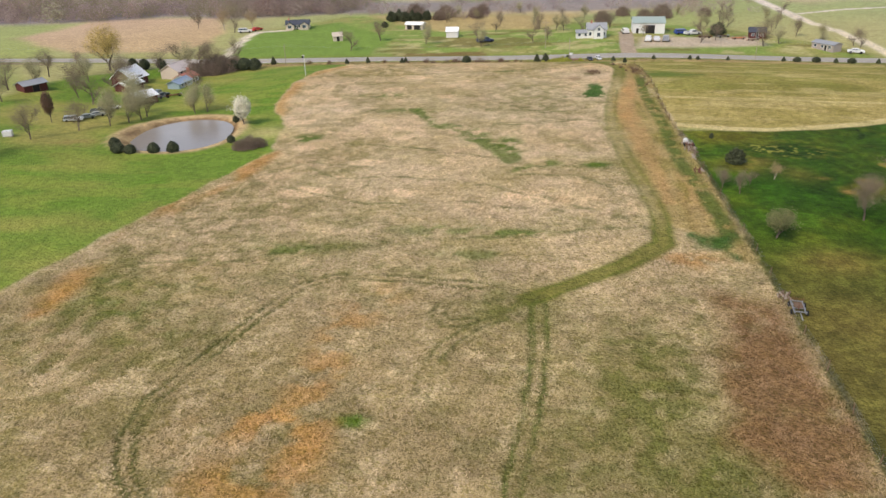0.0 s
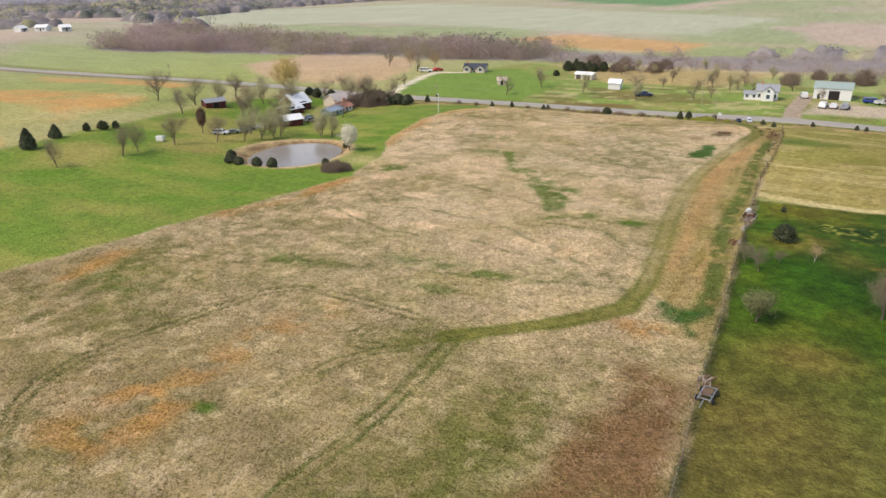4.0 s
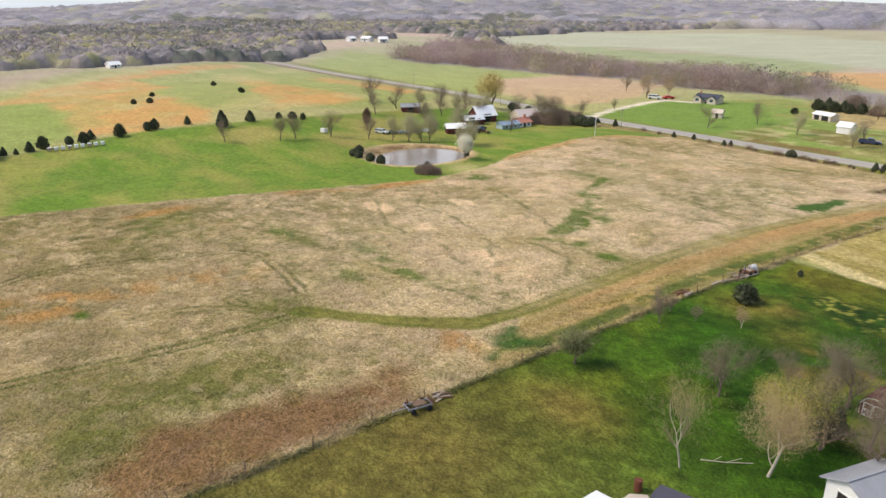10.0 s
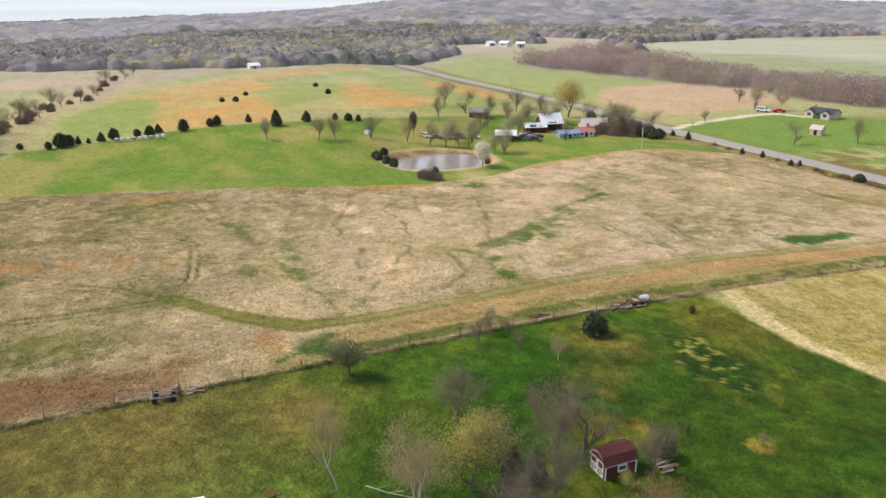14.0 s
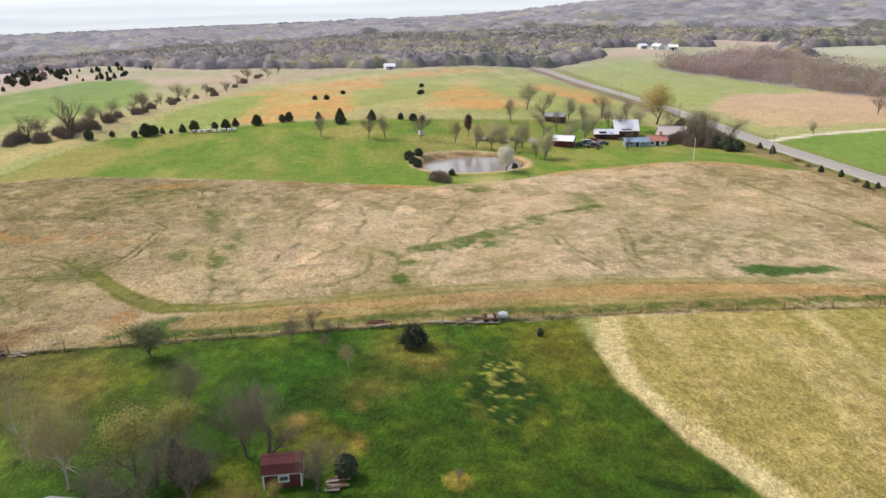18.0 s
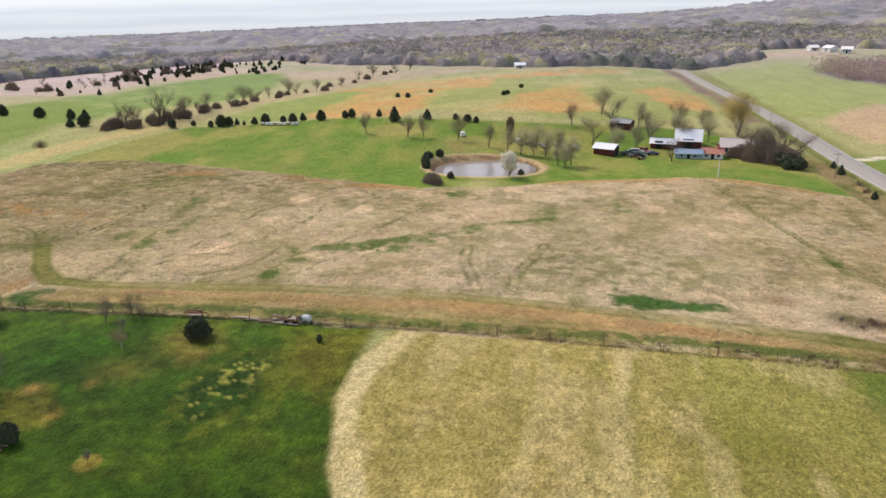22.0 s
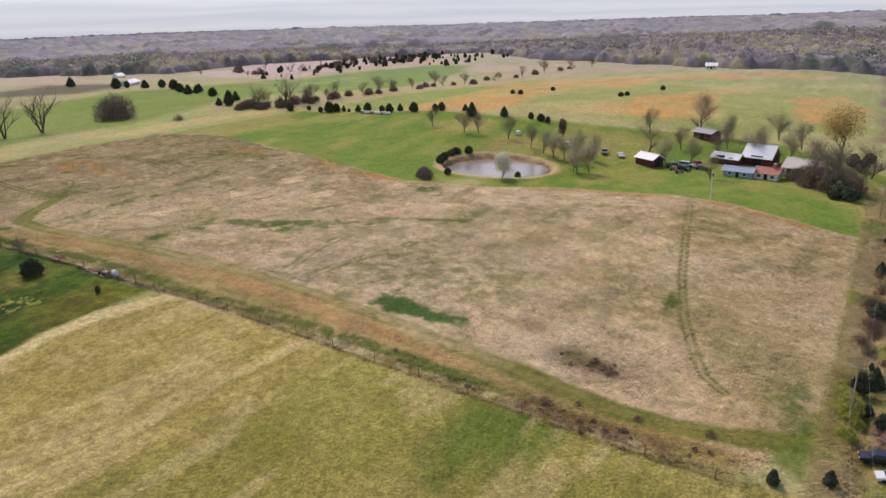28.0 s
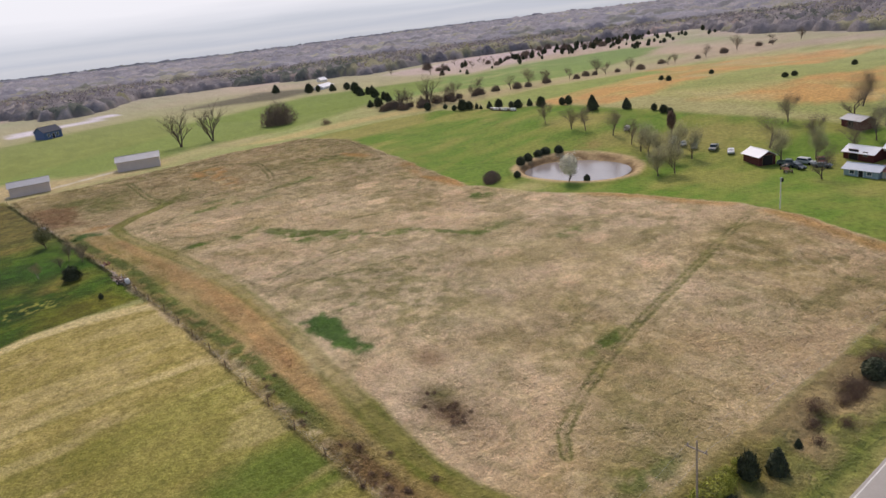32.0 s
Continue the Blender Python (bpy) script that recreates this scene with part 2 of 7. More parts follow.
def cover(x, y):
    """The colour of what grows or lies on the ground, with distance haze put in."""
    col = np.empty(np.shape(x) + (3,))
    col[:] = lin(176, 172, 124)
    n1, n2, n3 = patchy(x, y, 40, 1), patchy(x, y, 9, 2), patchy(x, y, 2.2, 3)

    def lay(mask, rgb, k=1.0):
        m = (np.clip(mask, 0, 1) * k)[..., None]
        col[:] = col * (1 - m) + np.array(lin(*rgb)) * m

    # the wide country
    # far land paled: distance haze put into the colour
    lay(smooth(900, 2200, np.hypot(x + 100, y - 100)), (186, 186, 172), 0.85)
    lay(smooth(0.4, 0.65, patchy(x, y, 160, 21)), (160, 170, 112))
    lay(smooth(0.55, 0.7, patchy(x, y, 90, 22)), (190, 174, 136))
    lay(area(x, y, [(-480, 560), (-350, 740), (-140, 670), (0, 600), (-10, 440), (-110, 432), (-200, 440), (-300, 380), (-420, 400)], 12, 20, 60), (184, 188, 140))
    lay(area(x, y, [(-115, 385), (-88, 425), (-12, 402), (-20, 360), (-60, 358)], 5), (200, 165, 105))
    lay(area(x, y, [(-300, 960), (-40, 930), (-90, 740), (-200, 800)], 15), (112, 150, 88))
    lay(area(x, y, [(-300, 212), (-330, 262), (-240, 296), (-180, 284), (-150, 216)], 4, 5, 20), (160, 170, 104))
    lay(area(x, y, [(-184, 254), (-174, 296), (-124, 300), (-108, 260), (-107, 224), (-128, 223), (-152, 229)], 3, 5, 16), (196, 172, 138))
    lay(area(x, y, [(-330, 196), (-300, 204), (-200, 206), (-140, 207), (-135, 199), (-250, 196)], 3), (140, 122, 104))
    woods = wooded(x, y)
    lay(woods, (150, 142, 138), 0.95)
    # the hill west of the pasture
    hill = area(x, y, [(-122, 62), (-165, 50), (-232, 60), (-300, 104), (-322, 195), (-250, 199), (-148, 199), (-122, 168), (-124, 120)], 4, 4, 20)
    lay(hill, (158, 166, 104))
    lay(hill * smooth(0.5, 0.66, patchy(x + 0.6 * y, y, 30, 31)), (186, 178, 124), 0.7)
    burnt = 0.55 + 0.45 * smooth(0.35, 0.6, patchy(x, y, 9, 106))
    for pts in ([(-115, 66), (-178, 70), (-190, 55), (-230, 74), (-262, 108), (-302, 158), (-290, 188), (-268, 140), (-250, 114), (-200, 114), (-178, 101), (-124, 100), (-112, 94), (-110, 75)],
                [(-123, 117), (-142, 124), (-228, 150), (-192, 151), (-140, 158), (-127, 143)], [(-150, 180), (-200, 172), (-230, 186), (-190, 196), (-150, 194)]):
        lay(area(x, y, pts, 3, 5, 12) * burnt, (206, 160, 104), 0.85)
    lay(hill * smooth(0.6, 0.75, patchy(x, y, 16, 32)), (190, 180, 134), 0.6)
    lay(area(x, y, [(-114, 40), (-150, 44), (-188, 60), (-178, 69), (-116, 66), (-105, 52)], 3, 3, 10), (142, 160, 86), 0.8)
    lay(area(x, y, [(-112, 34), (-150, 40), (-190, 52), (-240, 56), (-310, 104), (-310, 85), (-262, 38), (-200, 36), (-150, 30), (-120, 24), (-100, 20), (-98, 30)], 4, 5, 14), (182, 168, 134), 0.85)
    lay(area(x, y, [(-100, -9), (-182, -60), (-209, -47), (-262, -38), (-288, -26), (-282, -4), (-250, 9), (-180, 21), (-146, 19), (-126, 8), (-108, 2)], 4, 4, 20), (132, 156, 84))
    lay(area(x, y, [(-100, -9), (-182, -60), (-250, -38), (-180, 10)], 8, 8, 14) * smooth(0.5, 0.7, n2), (160, 164, 104), 0.6)
    lay(area(x, y, [(-60, 0), (-130, -10), (-180, -60), (-120, -90), (-40, -70)], 6, 5, 30), (128, 148, 72))
    lay(area(x, y, [(-70, -132), (-125, -150), (-150, -110), (-110, -100)], 5), (112, 108, 82))
    lay(area(x, y, [(-190, -50), (-290, -70), (-440, -75), (-420, -130), (-280, -145), (-190, -120)], 8, 10, 25), (196, 180, 152))
    lay(area(x, y, [(2, 0), (-30, -4), (-52, -2), (-92, -8), (-60, -60), (10, -60), (30, -20)], 5, 5, 20), (134, 152, 82))
    lay(area(x, y, [(30, -20), (-50, -55), (-60, -130), (30, -110)], 6), (140, 152, 84))
    lay(area(x, y, [(-2, -140), (-54, -163), (-56, -174), (2, -157)], 1.5), (226, 222, 214))
    # the pasture round the pond
    pasture = area(x, y, [(-54, 24), (-78, 28), (-100, 37), (-104, 52), (-111, 72), (-108, 98), (-109, 120), (-116, 150), (-118, 178), (-98, 205), (-46, 204), (-40, 116)], 1.5, 1.5, 8)
    lay(pasture, (112, 140, 56))
    lay(pasture * smooth(0.5, 0.75, n2), (98, 132, 42), 0.8)
    lay(pasture * smooth(0.46, 0.72, patchy(x * 0.6, y * 1.4, 14, 33)), (154, 154, 84), 0.85)
    lay(pasture * smooth(0.54, 0.7, patchy(x * 0.5, y, 5, 49)), (136, 148, 70), 0.6)
    lay(pasture * smooth(0.6, 0.72, patchy(x, y * 0.7, 24, 50)), (166, 156, 96), 0.7)
    lay(area(x, y, [(-50, 18), (-76, 22), (-104, 34), (-100, 24), (-70, 10), (-40, 8)], 2, 2, 7), (196, 180, 128), 0.9)
    # lawns beyond the road
    north = area(x, y, [(-92, 215), (-93, 262), (-70, 300), (60, 266), (102, 216)], 3, 3, 14)
    lay(north, (132, 154, 80))
    lay(north * smooth(0.5, 0.66, patchy(x, y, 16, 35)), (156, 152, 96), 0.8)
    lay(north * smooth(-50, -40, x) * smooth(0.52, 0.66, patchy(x * 0.6, y, 7, 34)), (124, 112, 72), 0.7)
    lay(north * smooth(-50, -40, x) * smooth(0.58, 0.68, patchy(x * 0.6, y, 4, 45)), (186, 178, 136), 0.7)
    lay(area(x, y, [(-92, 212), (-94, 262), (-70, 285), (-42, 246), (-46, 211)], 2, 1), (122, 150, 72))
    lay(area(x, y, [(-36, 214), (-34, 221), (-12, 222), (-10, 215)], 1.5, 2, 6), (128, 104, 70), 0.9)
    lay(area(x, y, [(-30, 262), (-60, 300), (20, 300), (10, 262)], 4, 5, 14), (182, 164, 118))
    lay(area(x, y, [(33, 222), (38, 240), (72, 244), (74, 230), (46, 224)], 2, 1), (196, 182, 168))
    # east of the fence: mown field and yard
    mown = area(x, y, [(28, 126.5), (36.5, 124.6), (43, 124.4), (52.3, 126.7), (60, 129.6), (96, 148), (130, 168), (130, 205), (28, 203), (29.4, 192), (29.6, 170), (28.6, 150)], 0.8, 0.4, 4)
    yard = area(x, y, [(28.2, 15), (28.2, 124), (38, 124), (49, 127), (60, 131.5), (96, 150), (140, 168), (160, 20)], 0.6)
    lay(yard, (78, 102, 36))
    lay(yard * smooth(0.42, 0.66, n1), (54, 92, 24), 0.9)
    lay(yard * smooth(0.56, 0.72, patchy(x, y, 18, 36)), (112, 110, 56), 0.55)
    lay(yard * smooth(0.5, 0.7, patchy(x, y, 5, 37)), (98, 110, 44), 0.5)
    lay(yard * smooth(0.56, 0.7, patchy(x, y, 1.4, 40)), (58, 84, 26), 0.5)
    lay(yard * smooth(0.6, 0.75, patchy(x, y, 26, 46)), (48, 84, 20), 0.8)
    lay(area(x, y, [(28.5, 20), (28.5, 66), (40, 58), (52, 50), (60, 30)], 5, 4, 8) * smooth(0.3, 0.6, n2), (106, 102, 58), 0.5)
    lay(yard * smooth(84, 58, y), (100, 106, 66), 0.65)
    lay(yard * smooth(82, 58, y) * smooth(52, 34, x) * (0.55 + 0.45 * n2), (126, 106, 70), 0.65)
    lay(bell(x, y, 36.6, 74, 4.5, 3) * (0.6 + 0.5 * n3), (150, 130, 92), 0.7)
    lay(bell(x, y, 34, 105, 3.4, 3.4), (126, 112, 74), 0.65)
    lay(bell(x, y, 41, 102, 2.6, 3.5), (122, 114, 72), 0.55)
    lay(area(x, y, [(30, 117), (30, 123.5), (44, 123), (36, 116)], 2, 1), (116, 112, 54), 0.7)
    garden = area(x, y, [(35.5, 113), (38.5, 110.2), (44, 108.6), (49.5, 110.2), (51.4, 113.5), (48.4, 118.2), (42, 119.4), (38, 117.6)], 1.2, 1.4, 2.6)
    lay(garden * smooth(0.4, 0.58, patchy(x, y * 1.3, 1.6, 38, 2)), (114, 122, 54), 0.6)
    dark = area(x, y, [(36.2, 113), (40, 110.8), (45, 109.8), (49.4, 111.6), (48, 115), (43, 116.6), (38.4, 115.6)], 0.8, 1.2, 2)
    lay(dark, (38, 68, 24), 0.9)
    squiggle = smooth(0.08, 0.03, abs(patchy(x, y, 1.5, 39, 2) - 0.5)) * smooth(0.3, 0.45, patchy(x, y, 4.5, 70))
    lay(dark * squiggle, (164, 164, 104), 0.9)
    lay(bell(x, y, 36.5, 107.6, 3.0, 2.4) * smooth(0.35, 0.55, n3), (132, 118, 80), 0.7)
    lay(smooth(0.5, 0.2, to_line(x, y, [(56.6, 121), (58.2, 124), (58.4, 127)]) + 0.5 * (n3 - 0.5)), (40, 64, 24), 0.8)
    lay(area(x, y, [(44.5, 97), (46, 92.5), (52, 97), (51, 101), (48, 99.4)], 0.8, 0.8, 3), (122, 116, 62), 0.6)
    lay(bell(x, y, 45.3, 95.3, 0.9, 0.7), (176, 142, 116), 0.9)
    lay(bell(x, y, 49.2, 100.3, 0.9, 0.6), (166, 140, 92), 0.9)
    lay(bell(x, y, 43.9, 100.4, 0.9, 0.6), (160, 140, 96), 0.7)
    lay(smooth(1.25, 0.95, np.hypot(x - 55.1, y - 107.5)), (146, 134, 80), 0.95)
    col[..., 2] *= 1 - yard * (0.42 - 0.18 * smooth(84, 60, y))
    col[:] = col * (1 + yard * (0.12 - 0.24 * smooth(70, 100, y) * smooth(30, 42, x)))[..., None]
    col[:] = col * (1 + yard * (0.9 * (patchy(x, y, 1.1, 107, 2) - 0.5)))[..., None]
    col[:] = col * (1 + yard * (0.6 * (patchy(x, y, 3, 44) - 0.5) + 0.5 * (n1 - 0.5)))[..., None]
    lay(mown, (188, 172, 115))
    lay(mown * smooth(0.45, 0.7, patchy(x * 1.8, y * 0.5, 9, 41)), (172, 158, 98), 0.7)
    lay(mown * smooth(0.5, 0.75, patchy(x, y, 4, 42)), (194, 174, 124), 0.6)
    lay(mown * smooth(0.5, 0.68, patchy(x, y, 0.9, 47, 2)), (146, 136, 76), 0.55)
    lay(mown * smooth(0.55, 0.7, patchy(x * 1.6, y * 0.6, 12, 48)), (146, 138, 74), 0.6)
    lay(mown * smooth(150, 160, y) * smooth(0.3, 0.6, patchy(x, y, 8, 43)), (150, 150, 80), 0.7)
    lay(mown * smooth(166, 182, y) * (0.5 + 0.5 * smooth(0.35, 0.6, patchy(x, y, 6, 110))), (128, 130, 64), 0.45)
    lay(area(x, y, [(29.6, 171.6), (29.2, 180), (35, 180.4), (43, 175), (36.4, 170.6)], 2.6, 2.4, 4), (90, 118, 44), 0.75)
    lay(area(x, y, [(38, 156), (42, 166), (62, 168), (80, 160), (58, 154)], 3, 4, 7), (124, 126, 56), 0.6)
    lay(bell(x, y, 43.1, 154.6, 2.2, 1.0), (190, 172, 130), 0.8)
    lay(smooth(1.6, 0.8, to_line(x, y, [(28.4, 129), (30.6, 127.7), (36.5, 125.6), (43, 125.4), (52.3, 127.7), (60, 130.6), (96, 149)]) + 0.5 * (n2 - 0.5)), (222, 206, 166), 0.85)
    lay(mown * smooth(1.1, 0.5, to_line(x, y, [(29.3, 151.7), (31.2, 150.6), (38.6, 149.8), (47.8, 149.6), (58, 148), (80, 146)]) + 0.5 * (n2 - 0.5)), (216, 198, 154), 0.75)
    lay(mown * smooth(0.7, 0.3, abs(to_line(x, y, [(29.3, 150.6), (38.6, 149), (58, 148), (80, 146)]) - 1.7)) * smooth(0.35, 0.6, n3), (134, 132, 70), 0.6)
    lay(mown * smooth(0.5, 0.7, patchy(x * 0.1, y, 1.5, 108, 2)), (160, 150, 90), 0.4)
    lay(mown * smooth(0.56, 0.7, patchy(x * 0.25, y, 2.6, 109, 2)), (208, 190, 146), 0.45)
    # the dry field
    field = area(x, y, FIELD, 0.5, 0.9, 4)
    tuft, knot = patchy(x, y, 1.3, 101, 2), patchy(x, y, 3.4, 102, 2)
    lay(field, (204, 184, 160))
    lay(field * smooth(95, 45, y), (150, 134, 98), 0.85)
    # northern half: bleached straw, with some distance haze put into its colour
    lay(field * smooth(85, 140, y), (222, 201, 180), 0.75)
    lay(field * smooth(150, 180, y) * smooth(0.4, 0.65, patchy(x, y, 18, 103)), (190, 166, 132), 0.6)
    lay(field * smooth(0.48, 0.7, n1), (190, 166, 134), 0.5)
    lay(field * smooth(172, 190, y) * smooth(-30, 0, x), (186, 160, 122), 0.5)
    lay(field * smooth(0.5, 0.72, patchy(x, y, 6, 51)), (196, 176, 142), 0.45)
    lay(field * smooth(0.5, 0.8, patchy(x, y, 13, 52)), (158, 146, 98), 0.5)
    # regrowth between the tufts
    lush = smooth(0.36, 0.62, patchy(x, y, 19, 104, 2)) * (0.55 + 0.45 * smooth(120, 60, y))
    lay(field * smooth(0.5, 0.64, tuft) * lush, (116, 118, 64), 0.55)
    lay(field * smooth(0.54, 0.68, knot) * smooth(0.35, 0.6, n1), (126, 122, 70), 0.45)
    lay(field * smooth(0.56, 0.7, patchy(x, y, 1.7, 105, 2)), (216, 196, 168), 0.45)
    for cx, cy, sx, sy, k in ((-42, 60, 7, 6, 0.6), (-30, 55.5, 5, 4, 0.45), (13, 52, 7, 9, 0.8), (14.5, 43, 6, 7, 0.8), (1, 63, 5, 3.5, 0.6), (-19.5, 77, 5, 1.6, 0.7), (10, 84, 6, 2.6, 0.5), (-44, 69, 5, 6, 0.5), (6, 41, 4, 6, 0.5),
                              (18, 40, 5, 6, 0.7), (-6.6, 71, 5, 1.4, 0.45), (4, 150, 10, 20, 0.55), (-14, 148, 9, 12, 0.3), (-25, 69, 4, 2, 0.5), (14, 197, 6, 2.6, 0.8), (8, 193, 6, 5, 0.35), (-12, 190, 12, 7, 0.25)):
        lay(field * bell(x, y, cx, cy, sx, sy) * (0.45 + 0.55 * smooth(0.4, 0.6, tuft)) * 1.15, (108, 112, 54), k)
    for cx, cy, r, k in ((2.0, 94, 3.2, 1.0), (-14.4, 95.3, 2.7, 0.95), (-29, 95.4, 3.6, 0.9), (-22.8, 109, 3.4, 0.85), (-25.7, 101.7, 1.7, 0.8), (-41.4, 135, 3.4, 0.7), (-35.5, 117.9, 3.0, 0.7), (-23.7, 173, 3.4, 0.6), (-27.2, 160, 3.2, 0.55), (-12, 168, 2.8, 0.55), (-15, 153, 3, 0.45), (-40, 72, 3, 0.4), (12, 199, 3, 0.4)):
        lay(field * smooth(0.36, 0.66, bell(x, y, cx, cy, r, r * 0.72) + 0.55 * (patchy(x, y, 2.0, 55) - 0.5)), (232, 206, 180), k)
    for cx, cy, sx, sy, k in ((-8, 82, 6, 1.8, 0.6), (1, 81, 4, 1.2, 0.8), (-0.4, 117, 2.2, 5, 0.9), (-6, 124, 2, 5, 0.7), (13, 106, 2.0, 1.2, 1), (-37, 123.6, 3, 2.4, 0.9), (-26, 76, 4, 1.6, 0.7), (-10.8, 44.6, 1.3, 0.8, 1.0), (-39, 61, 5, 1.6, 0.5), (11.7, 151, 2.4, 0.9, 0.7), (-2.4, 181.8, 5, 0.9, 0.9), (-22, 142, 6, 2, 0.6), (-28, 155, 5, 1.6, 0.6), (-3.3, 75, 4, 1.2, 0.6), (5.6, 107.4, 2.2, 1.6, 0.8)):
        lay(field * bell(x, y, cx, cy, sx, sy) * smooth(0.38, 0.56, patchy(x, y, 1.6, 56)) * 1.5, (92, 116, 40), k)
    for cx, cy, sx, sy, k in ((-14.7, 49, 2.6, 5, 1.0), (-17.5, 43.8, 4.5, 2.2, 1.3), (-13.5, 41, 1.6, 2.6, 1.2), (-17, 37, 5, 2.4, 1.1), (-14.6, 58, 2.4, 5, 0.9), (-12, 64, 3, 4, 0.5), (21, 74, 3.0, 2.0, 1.2), (8, 92, 4, 1.6, 0.4)):
        lay(field * bell(x, y, cx, cy, sx, sy) * smooth(0.4, 0.6, patchy(x, y, 2.4, 57)) * 1.3, (190, 146, 88), 0.6 * k)
    lay(field * smooth(3.2, 0.6, to_line(x, y, [(-48, 60), (-46.8, 80), (-46, 90), (-42.5, 100), (-41, 114)])) * smooth(0.3, 0.6, patchy(x, y, 9, 58)), (190, 138, 72), 0.7)
    lay(field * smooth(3.5, 0.6, to_line(x, y, [(-46, 134), (-52, 152), (-52, 170), (-47, 192)])) * smooth(0.3, 0.6, patchy(x, y, 9, 59)), (190, 150, 88), 0.7)
    # paths trodden through the mat, green along their edges
    for pts in ([(1.2, 105.1), (-3.6, 116.2), (-8.3, 122.8), (-13.8, 130.3), (-20.5, 143.1)], [(2.8, 106.2), (-2, 117), (-7, 124), (-12, 131.4)]):
        lay(field * trail(x, y, pts, 0.9, 2.4), (96, 118, 46), 0.8)
    for pts in ([(-39.4, 103), (-34, 108.6), (-26.3, 101.6), (-14.9, 101.8), (-3, 98.4), (7.1, 92), (17.4, 83)], [(-15.2, 78.6), (-1.3, 79.2), (9.5, 82), (17.4, 82.4)], [(-6, 92), (7.7, 88)], [(-4, 103.6), (9.5, 102.2), (15, 95)],
                [(4.6, 106.6), (13, 105.3)], [(-48.6, 66.7), (-30.2, 65.5)], [(-42.6, 71.6), (-32.2, 72.3), (-22.4, 76.2)], [(-33, 110), (-21.5, 106.4)], [(2, 181.4), (-9, 181.8)], [(-37, 99), (-22, 92), (-8, 90)], [(-30, 120), (-16, 117), (-2, 110)]):
        lay(field * trail(x, y, pts, 0.3, 2.2), (94, 104, 52), 0.6)
    for size, seed, k in ((9, 91, 0.35), (5, 95, 0.3)):
        vein = smooth(0.024, 0.008, abs(patchy(x, y, size, seed, 3) - 0.5)) * smooth(0.46, 0.6, patchy(x, y, 22, seed + 1))
        lay(field * vein * smooth(0.25, 0.5, n3), (110, 114, 64), k)
    # red-brown weeds beside the fence
    lay(area(x, y, [(22, 66), (27.6, 64), (27.8, 44), (25, 36), (19, 44)], 2.0, 2.6, 5) * field * smooth(0.08, 0.4, patchy(x, y, 3, 60)), (130, 99, 71), 0.85)
    # strip between loop track and fence
    strip = area(x, y, [(25, 196), (25.6, 180), (21, 150), (18.6, 134), (19, 110), (20, 84), (27.6, 72), (28, 120), (28.6, 150), (30, 176), (29.6, 194)], 0.7, 0.5, 3)
    lay(strip, (178, 158, 116))
    lay(strip * smooth(0.5, 0.75, patchy(x * 2.4, y * 0.35, 5, 61)), (188, 152, 104), 0.55)
    lay(strip * smooth(0.46, 0.7, patchy(x * 2.4, y * 0.35, 6, 62)), (156, 142, 94), 0.7)
    lay(strip * smooth(0.55, 0.7, patchy(x * 2, y * 0.5, 4, 63)), (140, 132, 72), 0.7)
    lay(area(x, y, BARE, 0.6, 0.7, 3) * smooth(0.12, 0.45, patchy(x * 1.6, y * 0.4, 4, 65)), (184, 152, 110), 0.7)
    lay(area(x, y, BARE, 0.5, 0.6, 3) * smooth(0.55, 0.7, patchy(x * 1.8, y * 0.4, 3, 66)) * smooth(110, 140, y), (188, 148, 104), 0.5)
    lay(strip * smooth(160, 184, y) * smooth(0.3, 0.6, patchy(x * 1.6, y * 0.5, 4, 64)), (134, 120, 74), 0.7)
    edge = fence_x(y) - x
    lay(smooth(0.2, 0.9, edge) * smooth(4.6, 3.4, edge + 1.6 * n2) * smooth(78, 86, y) * smooth(196, 192, y) * smooth(0.3, 0.5, n3), (150, 142, 86), 0.8)
    lay(smooth(0.1, 0.6, edge) * smooth(2.2, 1.4, edge) * smooth(142, 152, y) * smooth(192, 186, y) * smooth(0.4, 0.6, patchy(x, y, 1.2, 67)), (196, 180, 150), 0.85)
    lay(smooth(0.3, 0.7, edge) * smooth(3.4, 2.4, edge) * smooth(173, 177, y) * smooth(192, 188, y) * smooth(0.3, 0.5, n3), (118, 90, 68), 0.8)
    lay(smooth(1.5, 0.6, abs(edge - 2.2 - 0.5 * np.sin(y * 0.13))) * smooth(76, 80, y) * smooth(178, 168, y) * smooth(0.26, 0.46, patchy(x, y, 1.4, 68)), (90, 108, 46), 0.85)
    lay(area(x, y, [(22.4, 80.2), (22.8, 76), (26, 74.6), (26.8, 80.6)], 1.0, 1.8, 2), (58, 98, 34), 0.95)
    # dark fence line: weeds, with the shade at their foot painted into the colour
    lay(smooth(0.6, 0.25, abs(x - 28.45)) * smooth(20, 30, y) * smooth(127, 122, y) * (0.4 + 0.6 * smooth(0.35, 0.55, n3)), (58, 68, 30), 0.75)
    lay(smooth(0.45, 0.15, abs(edge)) * smooth(122, 127, y) * smooth(198, 192, y) * smooth(0.3, 0.5, n3), (94, 84, 54), 0.7)
    lay(area(x, y, [(14.2, 150), (15.4, 163), (18.8, 163.4), (17.8, 151)], 0.6, 1.5, 1.6), (62, 102, 32), 0.95)
    lay(bell(x, y, 18.0, 179.4, 2.0, 4.4) * (0.6 + n3), (98, 76, 58), 0.9)
    lay(bell(x, y, 17.0, 176.6, 1.4, 2.2) * (0.5 + n3), (92, 96, 46), 0.7)
    lay(bell(x, y, 13.2, 170.4, 1.8, 2.4) * (0.5 + n3), (128, 100, 78), 0.6)
    # tracks
    lane = to_line(x, y, LOOP) + 0.8 * (n2 - 0.5)
